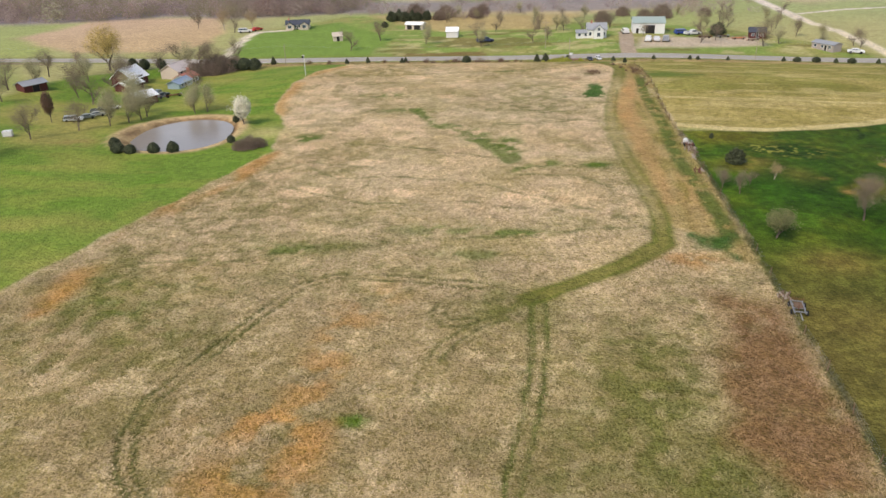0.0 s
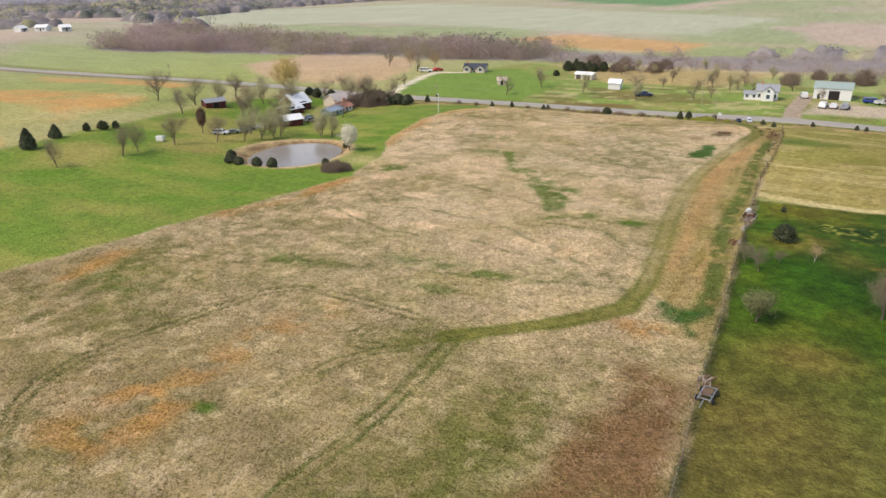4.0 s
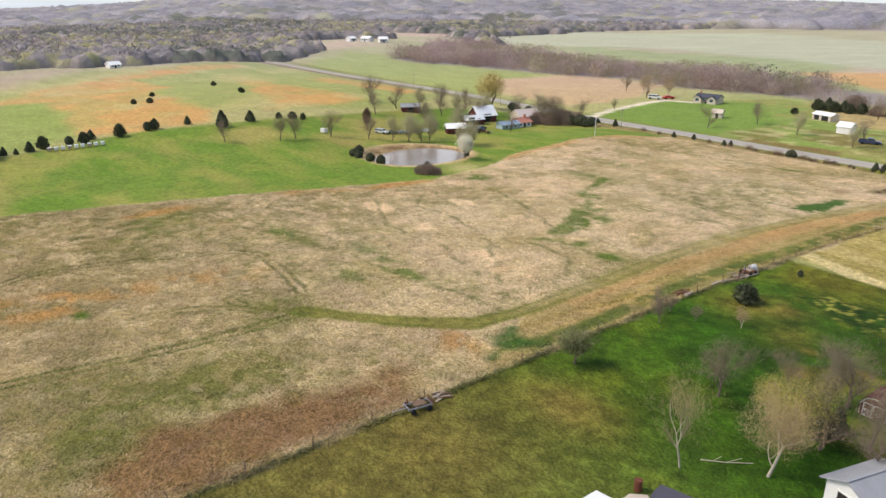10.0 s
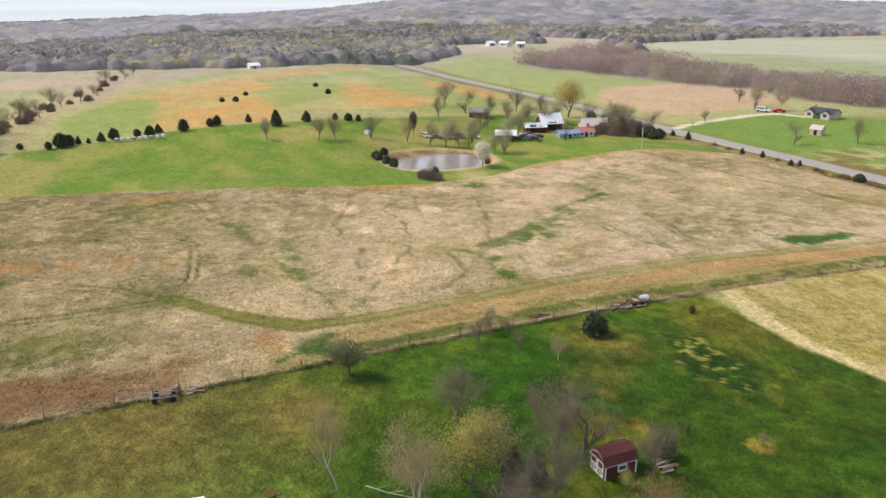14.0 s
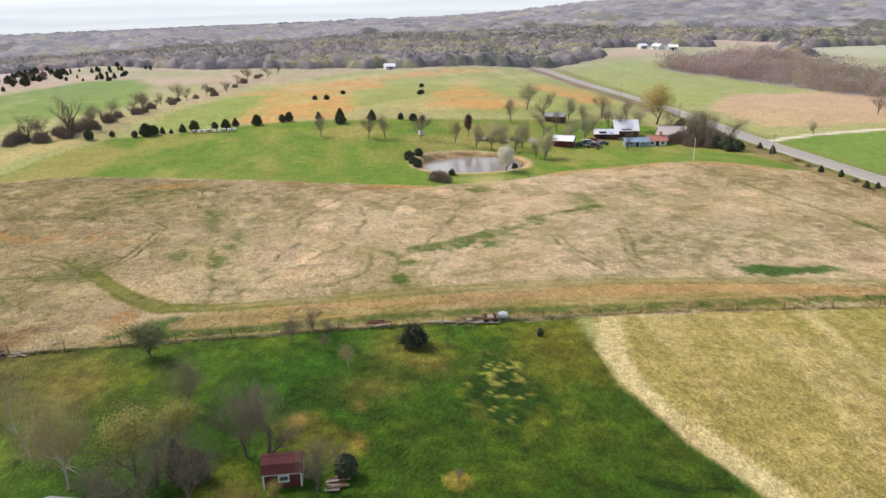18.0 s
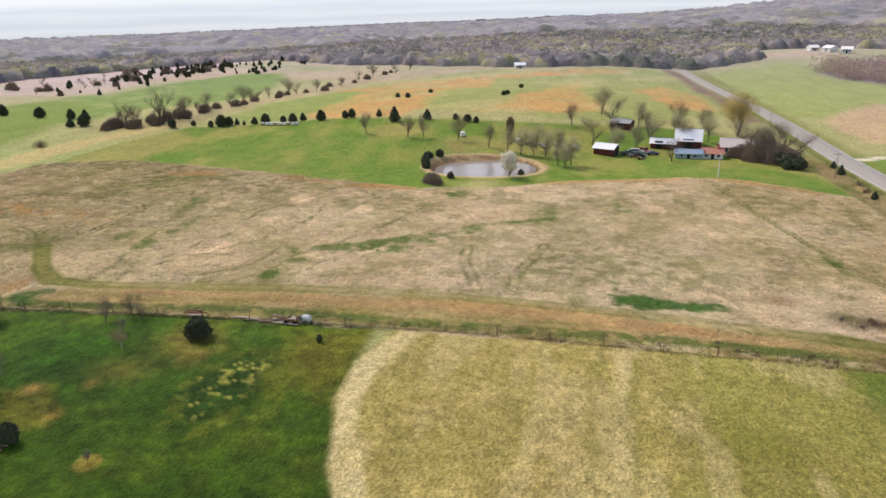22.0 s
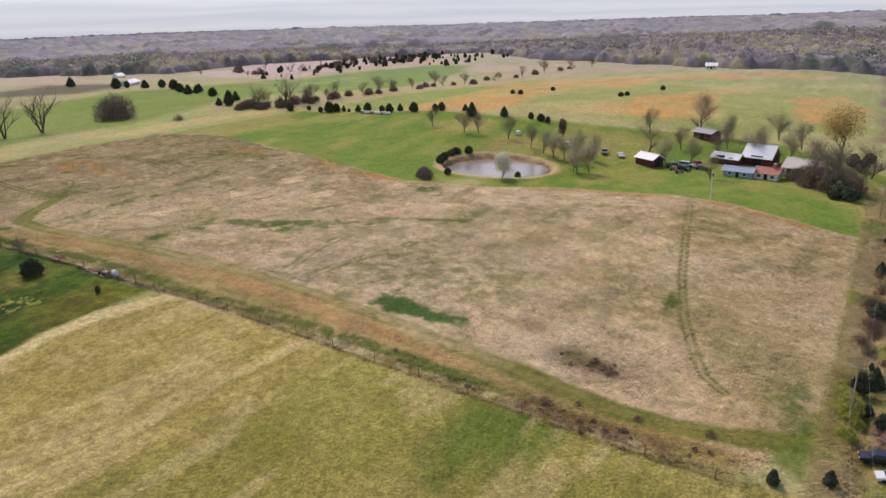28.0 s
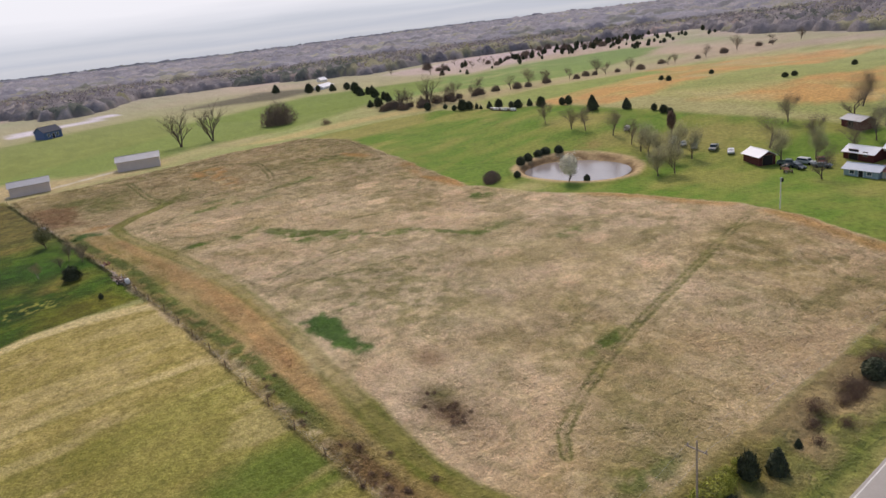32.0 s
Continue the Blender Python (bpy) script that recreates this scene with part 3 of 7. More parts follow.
    strong = np.maximum(np.maximum(smooth(164, 174, y), smooth(96, 80, y)), 0.45)
    lay(smooth(2.0, 1.0, lane) * strong, (118, 118, 52), 0.9)
    lay(smooth(1.2, 0.4, lane) * (1 - strong), (140, 130, 70), 0.7)
    lay(ruts(x, y, LOOP, 0.9, 0.4) * (0.35 + 0.65 * strong), (98, 108, 44), 0.7)
    lay(bell(x, y, 1.5, 62.5, 5, 4) * smooth(0.3, 0.5, n3), (112, 114, 56), 0.8)
    lay(ruts(x, y, TRACK_SOUTH, 0.62, 0.38), (90, 102, 42), 0.85)
    lay(ruts(x, y, TRACK_LOOP, 0.6, 0.36), (94, 98, 50), 0.92)
    lay(ruts(x, y, TRACK_SMALL, 0.6, 0.3), (98, 100, 52), 0.8)
    lay(ruts(x, y, TRACK_ARC, 0.6, 0.3), (98, 100, 52), 0.75)
    lay(trail(x, y, [(-0.4, 60.5), (-4.5, 57.2), (-9.1, 49.9), (-13.7, 44.9)], 0.22, 0.6), (112, 110, 64), 0.35)
    lay(ruts(x, y, TRACK_NORTH, 0.42, 0.26), (94, 102, 50), 0.8)
    lay(smooth(0.9, 0.4, to_line(x, y, TRACK_NORTH)) * smooth(0.3, 0.6, n3), (130, 130, 74), 0.4)
    lay(ruts(x, y, [(-39.2, 99.5), (-39.1, 92.3), (-37.2, 85.6), (-34.2, 85.7), (-33.2, 90)], 0.6, 0.3), (108, 110, 58), 0.6)
    lay(ruts(x, y, [(-5, 142), (1, 140.6), (8, 138.6), (15.5, 138)]), (96, 104, 50), 0.8)
    lay(ruts(x, y, [(-3, 130.6), (3, 130.8), (9, 132.4), (15.5, 134)]), (96, 104, 50), 0.8)
    lay(smooth(1.3, 0.6, to_line(x, y, EDGE_TRACK) + 0.6 * (n2 - 0.5)) * smooth(0.2, 0.5, n3), (104, 124, 50), 0.8)
    lay(ruts(x, y, EDGE_TRACK, 0.5, 0.28), (76, 90, 38), 0.8)
    lay(area(x, y, [(16.6, 200.6), (20.6, 197.6), (24.5, 197), (27, 201), (20, 206), (8, 203)], 1.0, 1.2, 3), (104, 120, 48), 0.8)
    for cx, cy, sx, sy in ((15.5, 197.4, 2.6, 1.1), (18.2, 198.6, 2.2, 1.0), (11.4, 198.0, 2.4, 1.0), (20.4, 199.4, 1.6, 0.9)):
        lay(bell(x, y, cx, cy, sx, sy) * smooth(0.35, 0.55, patchy(x, y, 1.2, 114, 2)) * 1.4, (90, 112, 48), 0.6)
    # verge and ditch of the road
    verge = smooth(5.6, 3.6, abs(y - 204.6)) * smooth(-95, -80, x)
    lay(verge, (174, 154, 116), 0.9)
    lay(verge * smooth(0.52, 0.66, patchy(x, y, 5, 69)), (122, 132, 62), 0.75)
    lay(verge * smooth(0, 4, x) * smooth(22, 18, x) * smooth(0.3, 0.55, patchy(x, y, 3, 115)), (146, 128, 84), 0.7)
    lay(bell(x, y, 9, 202.2, 5.5, 1.2) * (0.5 + n3), (122, 126, 52), 0.85)
    lay(bell(x, y, 14.6, 205.6, 2.4, 1.3) * (0.5 + n3), (166, 136, 112), 0.8)
    lay(bell(x, y, 19.6, 204.8, 2.6, 2.4) * (0.5 + n3), (134, 130, 60), 0.85)
    lay(smooth(1.3, 0.7, abs(y - 207.8) + 0.8 * (n2 - 0.5)) * smooth(-320, -300, x), (98, 128, 50), 0.85)
    lay(smooth(7.5, 5, abs(y - 212)) * smooth(-320, -300, x), (128, 132, 70), 0.6)
    # the pond's bank
    d = to_line(x, y, POND + POND[:1])
    inside = area(x, y, POND, 0.3)
    bank = np.maximum(smooth(3.4, 1.9, d + 1.4 * (n2 - 0.5)), inside)
    lay(bank, (196, 172, 138), 0.95)
    lay(smooth(1.1, 0.4, d + 0.5 * (n3 - 0.5)), (118, 92, 68), 0.8)
    lay(bell(x, y, -46, 128, 5, 4), (188, 178, 128), 0.8)
    lay(bell(x, y, -78, 118, 6, 4) * smooth(0.4, 0.6, n3), (150, 132, 84), 0.7)
    # driveways
    lay(smooth(1.9, 1.3, to_line(x, y, [(-88, 212), (-91, 223), (-95.5, 252), (-96, 262), (-86, 266)])), (222, 214, 200))
    lay(smooth(2.6, 1.8, to_line(x, y, [(31, 214), (31.5, 226), (33, 240), (34, 252)])), (176, 160, 148))
    lay(smooth(2.2, 1.5, to_line(x, y, [(104, 214), (102, 250), (98, 278), (98, 335), (94, 420), (88, 560)])), (224, 214, 196))
    lay(smooth(1.5, 1.0, to_line(x, y, [(97, 290), (120, 302), (160, 312), (240, 320)])), (216, 206, 188))
    lay(smooth(1.5, 0.9, to_line(x, y, [(26, 9), (16, 10), (4, 7), (-6, 4)])), (206, 200, 186), 0.9)
    # overall tint
    col[..., 0] *= 1.04
    col[..., 2] *= 0.84
    # bluer with distance: haze painted into the ground colour
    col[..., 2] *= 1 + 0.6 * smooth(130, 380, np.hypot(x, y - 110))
    # fine mottling everywhere
    col *= (0.86 + 0.28 * n3)[..., None] * (0.92 + 0.16 * n2)[..., None]
    return col


gx = steps((-58, 66, 0.42), (-130, 120, 1.6), 4800)
gy = steps((18, 206, 0.42), (-20, 300, 1.6), 4800)
nx, ny = len(gx), len(gy)
X, Y = np.meshgrid(gx, gy)
Z = height(X, Y)
rough_grass = area(X, Y, FIELD, 1.0)
Z = Z + rough_grass * (0.22 * (patchy(X, Y, 1.3, 71, 2) - 0.5) + 0.25 * (patchy(X, Y, 5, 72, 2) - 0.5))
Z = Z - 0.10 * (ruts(X, Y, TRACK_SOUTH, 0.62, 0.42) + ruts(X, Y, TRACK_LOOP, 0.62, 0.42) + ruts(X, Y, TRACK_NORTH, 0.42, 0.4))
Z = Z - 1.1 * area(X, Y, POND, 1.6) + 0.3 * smooth(2.5, 0.8, abs(to_line(X, Y, POND + POND[:1]) - 2.0)) * (1 - area(X, Y, POND, 0.5))
index = np.arange(nx * ny).reshape(ny, nx)
faces = np.stack([index[:-1, :-1], index[:-1, 1:], index[1:, 1:], index[1:, :-1]], -1).reshape(-1, 4)


def sheet(name, verts, quads, mat, colours=None, smooth_shade=True, alpha=None):
    """A mesh from arrays, with the colours, if any, as the point attribute 'tint'."""
    quads = np.asarray(quads, np.int32)
    me = bpy.data.meshes.new(name)
    me.vertices.add(len(verts))
    me.vertices.foreach_set("co", np.asarray(verts, np.float32).ravel())
    k = quads.shape[1]
    me.loops.add(quads.size)
    me.loops.foreach_set("vertex_index", quads.ravel())
    me.polygons.add(len(quads))
    me.polygons.foreach_set("loop_start", np.arange(0, quads.size, k, dtype=np.int32))
    me.polygons.foreach_set("use_smooth", np.full(len(quads), smooth_shade))
    me.update(calc_edges=True)
    if colours is not None:
        a = me.attributes.new("tint", "FLOAT_COLOR", "POINT")
        alpha = np.ones(len(verts)) if alpha is None else alpha
        a.data.foreach_set("color", np.column_stack([colours, alpha]).astype(np.float32).ravel())
    me.materials.append(mat)
    return me


EARTH = material("grassland", (0.3, 0.3, 0.15), 0.95, vary=0.46, scale=1.2, bump=0.3, bump_scale=2.8, tint="tint")
EARTH.node_tree.nodes["Principled BSDF"].inputs["Specular IOR Level"].default_value = 0.15


def matted(m):
    """Wind-laid clumps: crooked dark gaps between bleached tufts, where the tint's alpha says that the grass is long."""
    n, l = m.node_tree.nodes, m.node_tree.links
    b = n["Principled BSDF"]
    old = b.inputs["Base Color"].links[0].from_socket
    tc, att = n.new("ShaderNodeTexCoord"), n.new("ShaderNodeAttribute")
    att.attribute_name = "tint"
    last = None
    for scale, lo, hi, warp in ((0.9, 0.30, 0.46, 1.6), (2.2, 0.36, 0.5, 1.2), (5.0, 0.36, 0.54, 0.8)):
        t, r = n.new("ShaderNodeTexNoise"), n.new("ShaderNodeMapRange")
        t.inputs["Scale"].default_value, t.inputs["Detail"].default_value, t.inputs["Distortion"].default_value, t.inputs["Roughness"].default_value = scale, 3, warp, 0.6
        r.inputs["From Min"].default_value, r.inputs["From Max"].default_value = lo, hi
        l.new(tc.outputs["Object"], t.inputs["Vector"])
        l.new(t.outputs["Fac"], r.inputs["Value"])
        if last is None:
            last = r.outputs[0]
        else:
            x = n.new("ShaderNodeMath")
            x.operation = "MULTIPLY"
            l.new(last, x.inputs[0])
            l.new(r.outputs[0], x.inputs[1])
            last = x.outputs[0]
    inv, amt = n.new("ShaderNodeMath"), n.new("ShaderNodeMath")
    inv.operation, amt.operation = "SUBTRACT", "MULTIPLY"
    inv.inputs[0].default_value = 1.0
    l.new(last, inv.inputs[1])
    l.new(inv.outputs[0], amt.inputs[0])
    l.new(att.outputs["Alpha"], amt.inputs[1])
    mix = n.new("ShaderNodeMix")
    mix.data_type, mix.blend_type = "RGBA", "MULTIPLY"
    mix.inputs["B"].default_value = (0.5, 0.52, 0.33, 1)
    l.new(amt.outputs[0], mix.inputs["Factor"])
    l.new(old, mix.inputs["A"])
    # bleached tufts standing out of the mat
    t, r, k, v = n.new("ShaderNodeTexNoise"), n.new("ShaderNodeMapRange"), n.new("ShaderNodeMath"), n.new("ShaderNodeMix")
    t.inputs["Scale"].default_value, t.inputs["Detail"].default_value, t.inputs["Distortion"].default_value, t.inputs["Roughness"].default_value = 3.0, 4, 1.4, 0.65
    r.inputs["From Min"].default_value, r.inputs["From Max"].default_value = 0.5, 0.68
    l.new(tc.outputs["Object"], t.inputs["Vector"])
    l.new(t.outputs["Fac"], r.inputs["Value"])
    k.operation = "MULTIPLY"
    l.new(r.outputs[0], k.inputs[0])
    l.new(att.outputs["Alpha"], k.inputs[1])
    v.data_type, v.blend_type = "RGBA", "MULTIPLY"
    v.clamp_result = False
    v.inputs["B"].default_value = (1.4, 1.37, 1.34, 1)
    l.new(k.outputs[0], v.inputs["Factor"])
    l.new(mix.outputs["Result"], v.inputs["A"])
    l.new(v.outputs["Result"], b.inputs["Base Color"])


matted(EARTH)
long_grass = np.clip((0.95 - 0.4 * smooth(80, 140, Y)) * rough_grass + 0.75 * area(X, Y, [(28, 20), (28, 200), (100, 200), (100, 20)], 2) - smooth(2.0, 1.0, to_line(X, Y, LOOP)) * 0.5 - 0.2 * area(X, Y, [(20, 80), (20, 196), (28, 196), (28, 76)], 1), 0.12, 1)
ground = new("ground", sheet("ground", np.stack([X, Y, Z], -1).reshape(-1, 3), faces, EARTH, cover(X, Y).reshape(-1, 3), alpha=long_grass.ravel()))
tagged(ground, "rolling spring farmland of dry straw grass and green pasture", "ground", kind="structure")


def gz(x, y):
    """Height of the land at one place."""
    return float(height(x, y))


# pond water
WATER = material("pond_water", lin(150, 142, 134), 0.16, vary=0.1, scale=0.2, bump=0.01, bump_scale=1.5)
bm = bmesh.new()
bm.faces.new([bm.verts.new((x + (1 if x < -61 else -1) * 0.2, y, 0)) for x, y in POND])
bmesh.ops.recalc_face_normals(bm, faces=bm.faces)
if bm.faces[:][0].normal.z < 0:
    bmesh.ops.reverse_faces(bm, faces=bm.faces)
me = bpy.data.meshes.new("pond")
bm.to_mesh(me)
me.materials.append(WATER)
pond = tagged(new("pond", me), "small brown farm pond with a bare earth bank", "pond", kind="structure")
pond.location.z = gz(-61, 127) - 0.45

# county road
ROAD = material("worn_asphalt", lin(166, 160, 150), 0.9, vary=0.12, scale=0.6, bump=0.004, bump_scale=40)
rx = np.concatenate([np.arange(-420, -100, 8.0), np.arange(-100, 110, 2.0), np.arange(110, 700, 20.0)])


def road_y(x):
    return 212.2 - 5 * smooth(-110, -300, x) - 16 * smooth(-300, -420, x)


rv, rq = [], []
for i, x in enumerate(rx):
    yc = float(road_y(x))
    for o, lift in ((-3.2, 0.05), (-3.0, 0.17), (0, 0.24), (3.0, 0.17), (3.2, 0.05)):
        rv.append((x, yc + o, gz(x, yc) + lift))
for i in range(len(rx) - 1):
    for k in range(4):
        rq.append((5 * i + k, 5 * i + 5 + k, 5 * i + 6 + k, 5 * i + 1 + k))
road = tagged(new("road", sheet("road", rv, rq, ROAD)), "worn grey two-lane asphalt country road", "road", kind="structure")

LINE_PAINT = material("road_line_paint", lin(220, 216, 206), 0.7, vary=0.2, scale=1.5)
YELLOW_PAINT = material("yellow_line_paint", lin(206, 168, 74), 0.7, vary=0.25, scale=1.5)
for off, w, mat_, lab in ((-2.75, 0.06, LINE_PAINT, "worn white edge line"), (2.75, 0.06, LINE_PAINT, "worn white edge line"), (0.0, 0.06, YELLOW_PAINT, "worn yellow centre line")):
    lv, lq = [], []
    for i, x in enumerate(rx):
        yc = float(road_y(x))
        zz = gz(x, yc) + (0.183 if off else 0.244)
        lv += [(x, yc + off - w, zz), (x, yc + off + w, zz)]
        if i:
            lq.append((2 * i - 2, 2 * i, 2 * i + 1, 2 * i - 1))
    stripe = new("lane_line", sheet("lane_line", lv, lq, mat_))
    stripe.parent = road
    stripe["label"] = lab

# ---------- building parts ----------
def part(name, data, mat, parent, label="", at=None):
    """One mesh object under a thing or a part; data is a bmesh or a finished mesh."""
    if isinstance(data, bmesh.types.BMesh):
        me = bpy.data.meshes.new(name)
        data.to_mesh(me)
        data.free()
        me.materials.append(mat)
    else:
        me = data
    ob = new(name, me)
    ob.parent = parent
    if at is not None:
        ob.matrix_basis = at
    if label:
        ob["label"] = label
    return ob


def thing(name, x, y, turn=0.0, label="", category="", group="", z=None):
    ob = new(name)
    ob.empty_display_size = 0.2
    ob.matrix_basis = pose(x, y, gz(x, y) if z is None else z, 0, 0, turn)
    return tagged(ob, label, category, group)


def box(bm, cx, cy, cz, sx, sy, sz, m=None):
    mat = Matrix.Translation((cx, cy, cz)) @ Matrix.Diagonal((sx, sy, sz, 1))
    bmesh.ops.create_cube(bm, size=1, matrix=(m @ mat) if m else mat)
    return bm


# ---------- trees ----------
BARK = material("grey_bark", lin(112, 98, 84), 0.95, vary=0.3, scale=3, bump=0.02, bump_scale=9, per=0.15)
PALE_BARK = material("pale_sycamore_bark", lin(196, 184, 164), 0.9, vary=0.3, scale=2, bump=0.01)
TWIGS = material("bare_twigs", lin(126, 112, 94), 0.95, vary=0.2, scale=1.5, per=0.15)
PALE_TWIGS = material("pale_twigs", lin(152, 136, 112), 0.95, vary=0.2, scale=1.5, per=0.1)
BUDS = {
    "grey": material("grey_buds", lin(134, 120, 98), 0.95, vary=0.25, per=-0.3),
    "green": material("pale_green_buds", lin(172, 166, 124), 0.9, vary=0.25, per=-0.3),
    "yellow": material("yellow_green_buds", lin(192, 168, 96), 0.9, vary=0.25, per=-0.3),
    "orange": material("orange_red_buds", lin(166, 122, 82), 0.9, vary=0.25, per=-0.3),
    "white": material("white_blossom", lin(228, 224, 200), 0.9, vary=0.2, per=-0.25),
    "tan": material("tan_buds", lin(176, 152, 112), 0.9, vary=0.2, per=-0.25),
    "brown": material("brown_brush", lin(118, 92, 72), 0.95, vary=0.25, per=-0.3),
    "cedar": material("cedar_foliage", lin(72, 78, 52), 0.9, vary=0.3, per=-0.45),
    "olive": material("olive_leaves", lin(112, 114, 70), 0.9, vary=0.3, per=-0.3),
    "scrub": material("grey_scrub_twigs", lin(136, 118, 102), 0.95, vary=0.3, per=-0.35),
    "moss": material("olive_yellow_buds", lin(162, 152, 74), 0.9, vary=0.25, per=-0.3),
    "lime": material("fresh_green_leaves", lin(164, 166, 64), 0.9, vary=0.3, per=-0.35),
    "rose": material("pinkish_dead_weeds", lin(178, 146, 126), 0.95, vary=0.25, per=-0.3),
    "vine": material("vine_cover", lin(92, 78, 66), 0.95, vary=0.3, per=-0.3),
}



def limb(verts, faces, a, b, ra, rb, sides):
    """A tapered length of branch."""
    axis = (b - a).normalized()
    u = axis.orthogonal().normalized()
    v = axis.cross(u)
    base = len(verts)
    if sides == 2:
        verts.extend((tuple(a - ra * u), tuple(a + ra * u), tuple(b + rb * u), tuple(b - rb * u)))
        faces.append((base, base + 1, base + 2, base + 3))
        return
    for p, r in ((a, ra), (b, rb)):
        for k in range(sides):
            w = 2 * math.pi * k / sides
            verts.append(tuple(p + r * (math.cos(w) * u + math.sin(w) * v)))
    for k in range(sides):
        n = (k + 1) % sides
        faces.append((base + k, base + n, base + sides + n, base + sides + k))


def flakes(points, size, rnd, slim=0.45, rise=0.0, facing=None):
    """Loose small leaves or sprays of twigs at the given places."""
    p = np.repeat(np.asarray(points, float), 4, 0)
    k = len(points)
    a = rnd.normal(size=(k, 3))
    a[:, 2] = a[:, 2] * (1 - 0.4 * rise) + rise * np.sign(a[:, 2]) * 1.2
    a /= np.linalg.norm(a, axis=1)[:, None]
    b = np.cross(a, rnd.normal(size=(k, 3)) if facing is None else facing)
    b /= np.linalg.norm(b, axis=1)[:, None] + 1e-9
    if facing is not None:
        a = np.cross(b, facing)
        a /= np.linalg.norm(a, axis=1)[:, None] + 1e-9
    s = size * (0.6 + 0.8 * rnd.random((k, 1)))
    corner = np.stack([-a * s, -b * s * slim, a * s, b * s * slim], 1).reshape(-1, 3)
    return p + corner, np.arange(4 * k).reshape(-1, 4)


def outward(points, centre, rnd, loose=0.35):
    """Facing of loose leaves round a crown's middle."""
    d = np.asarray(points, float) - centre
    d /= np.linalg.norm(d, axis=1)[:, None] + 1e-6
    d += loose * rnd.normal(size=d.shape) + np.array((0, 0, 0.25))
    return d / (np.linalg.norm(d, axis=1)[:, None] + 1e-6)


def grow(seed, tall, spread, levels, first, fork, lean=0.0, stems=1, girth=0.019):
    """Branches of a leafless tree: thick ones, thin ones, and the places of its outer twigs."""
    rnd = random.Random(seed)
    thick, tf, thin, nf, tips = [], [], [], [], []

    def branch(a, way, length, r, level):
        steps_ = 3 if level < 2 else 2
        for s in range(steps_):
            way = (way + Vector((rnd.gauss(0, 0.12), rnd.gauss(0, 0.12), rnd.gauss(0.05, 0.08)))).normalized()
            b = a + way * (length / steps_)
            r2 = r * (0.86 if s < steps_ - 1 else 0.7)
            if r > 0.022 or level == 0:
                limb(thick, tf, a, b, r, r2, 6 if level == 0 else 4)
            else:
                limb(thin, nf, a, b, r * 1.2, r2 * 1.2, 2)
            a, r = b, r2
            if level >= levels - 2:
                tips.append(tuple(b))
            if level < levels:
                for _ in range(fork if s == steps_ - 1 else 1 + (level > 0)):
                    w = rnd.uniform(0, 2 * math.pi)
                    side = Vector((math.cos(w), math.sin(w), 0)) * spread
                    out = (way * 0.75 + side + Vector((0, 0, 0.18))).normalized()
                    branch(a, out, length * rnd.uniform(0.55, 0.8), r * rnd.uniform(0.5, 0.68), level + 1)

    for k in range(stems):
        w = 2 * math.pi * k / stems
        out = Vector((math.cos(w) * 0.35 * (stems > 1) + lean, math.sin(w) * 0.35 * (stems > 1), 1)).normalized()
        branch(Vector((0.15 * math.cos(w) * (stems > 1), 0.15 * math.sin(w) * (stems > 1), -0.2)), out, tall * first, tall * girth / math.sqrt(stems), 0)
    top = max(v[2] for v in thick + thin)
    k = tall / top
    scale_ = lambda vs: [(x * k, y * k, z * k) for x, y, z in vs]
    return scale_(thick), tf, scale_(thin), nf, scale_(tips)


made_trees = {}


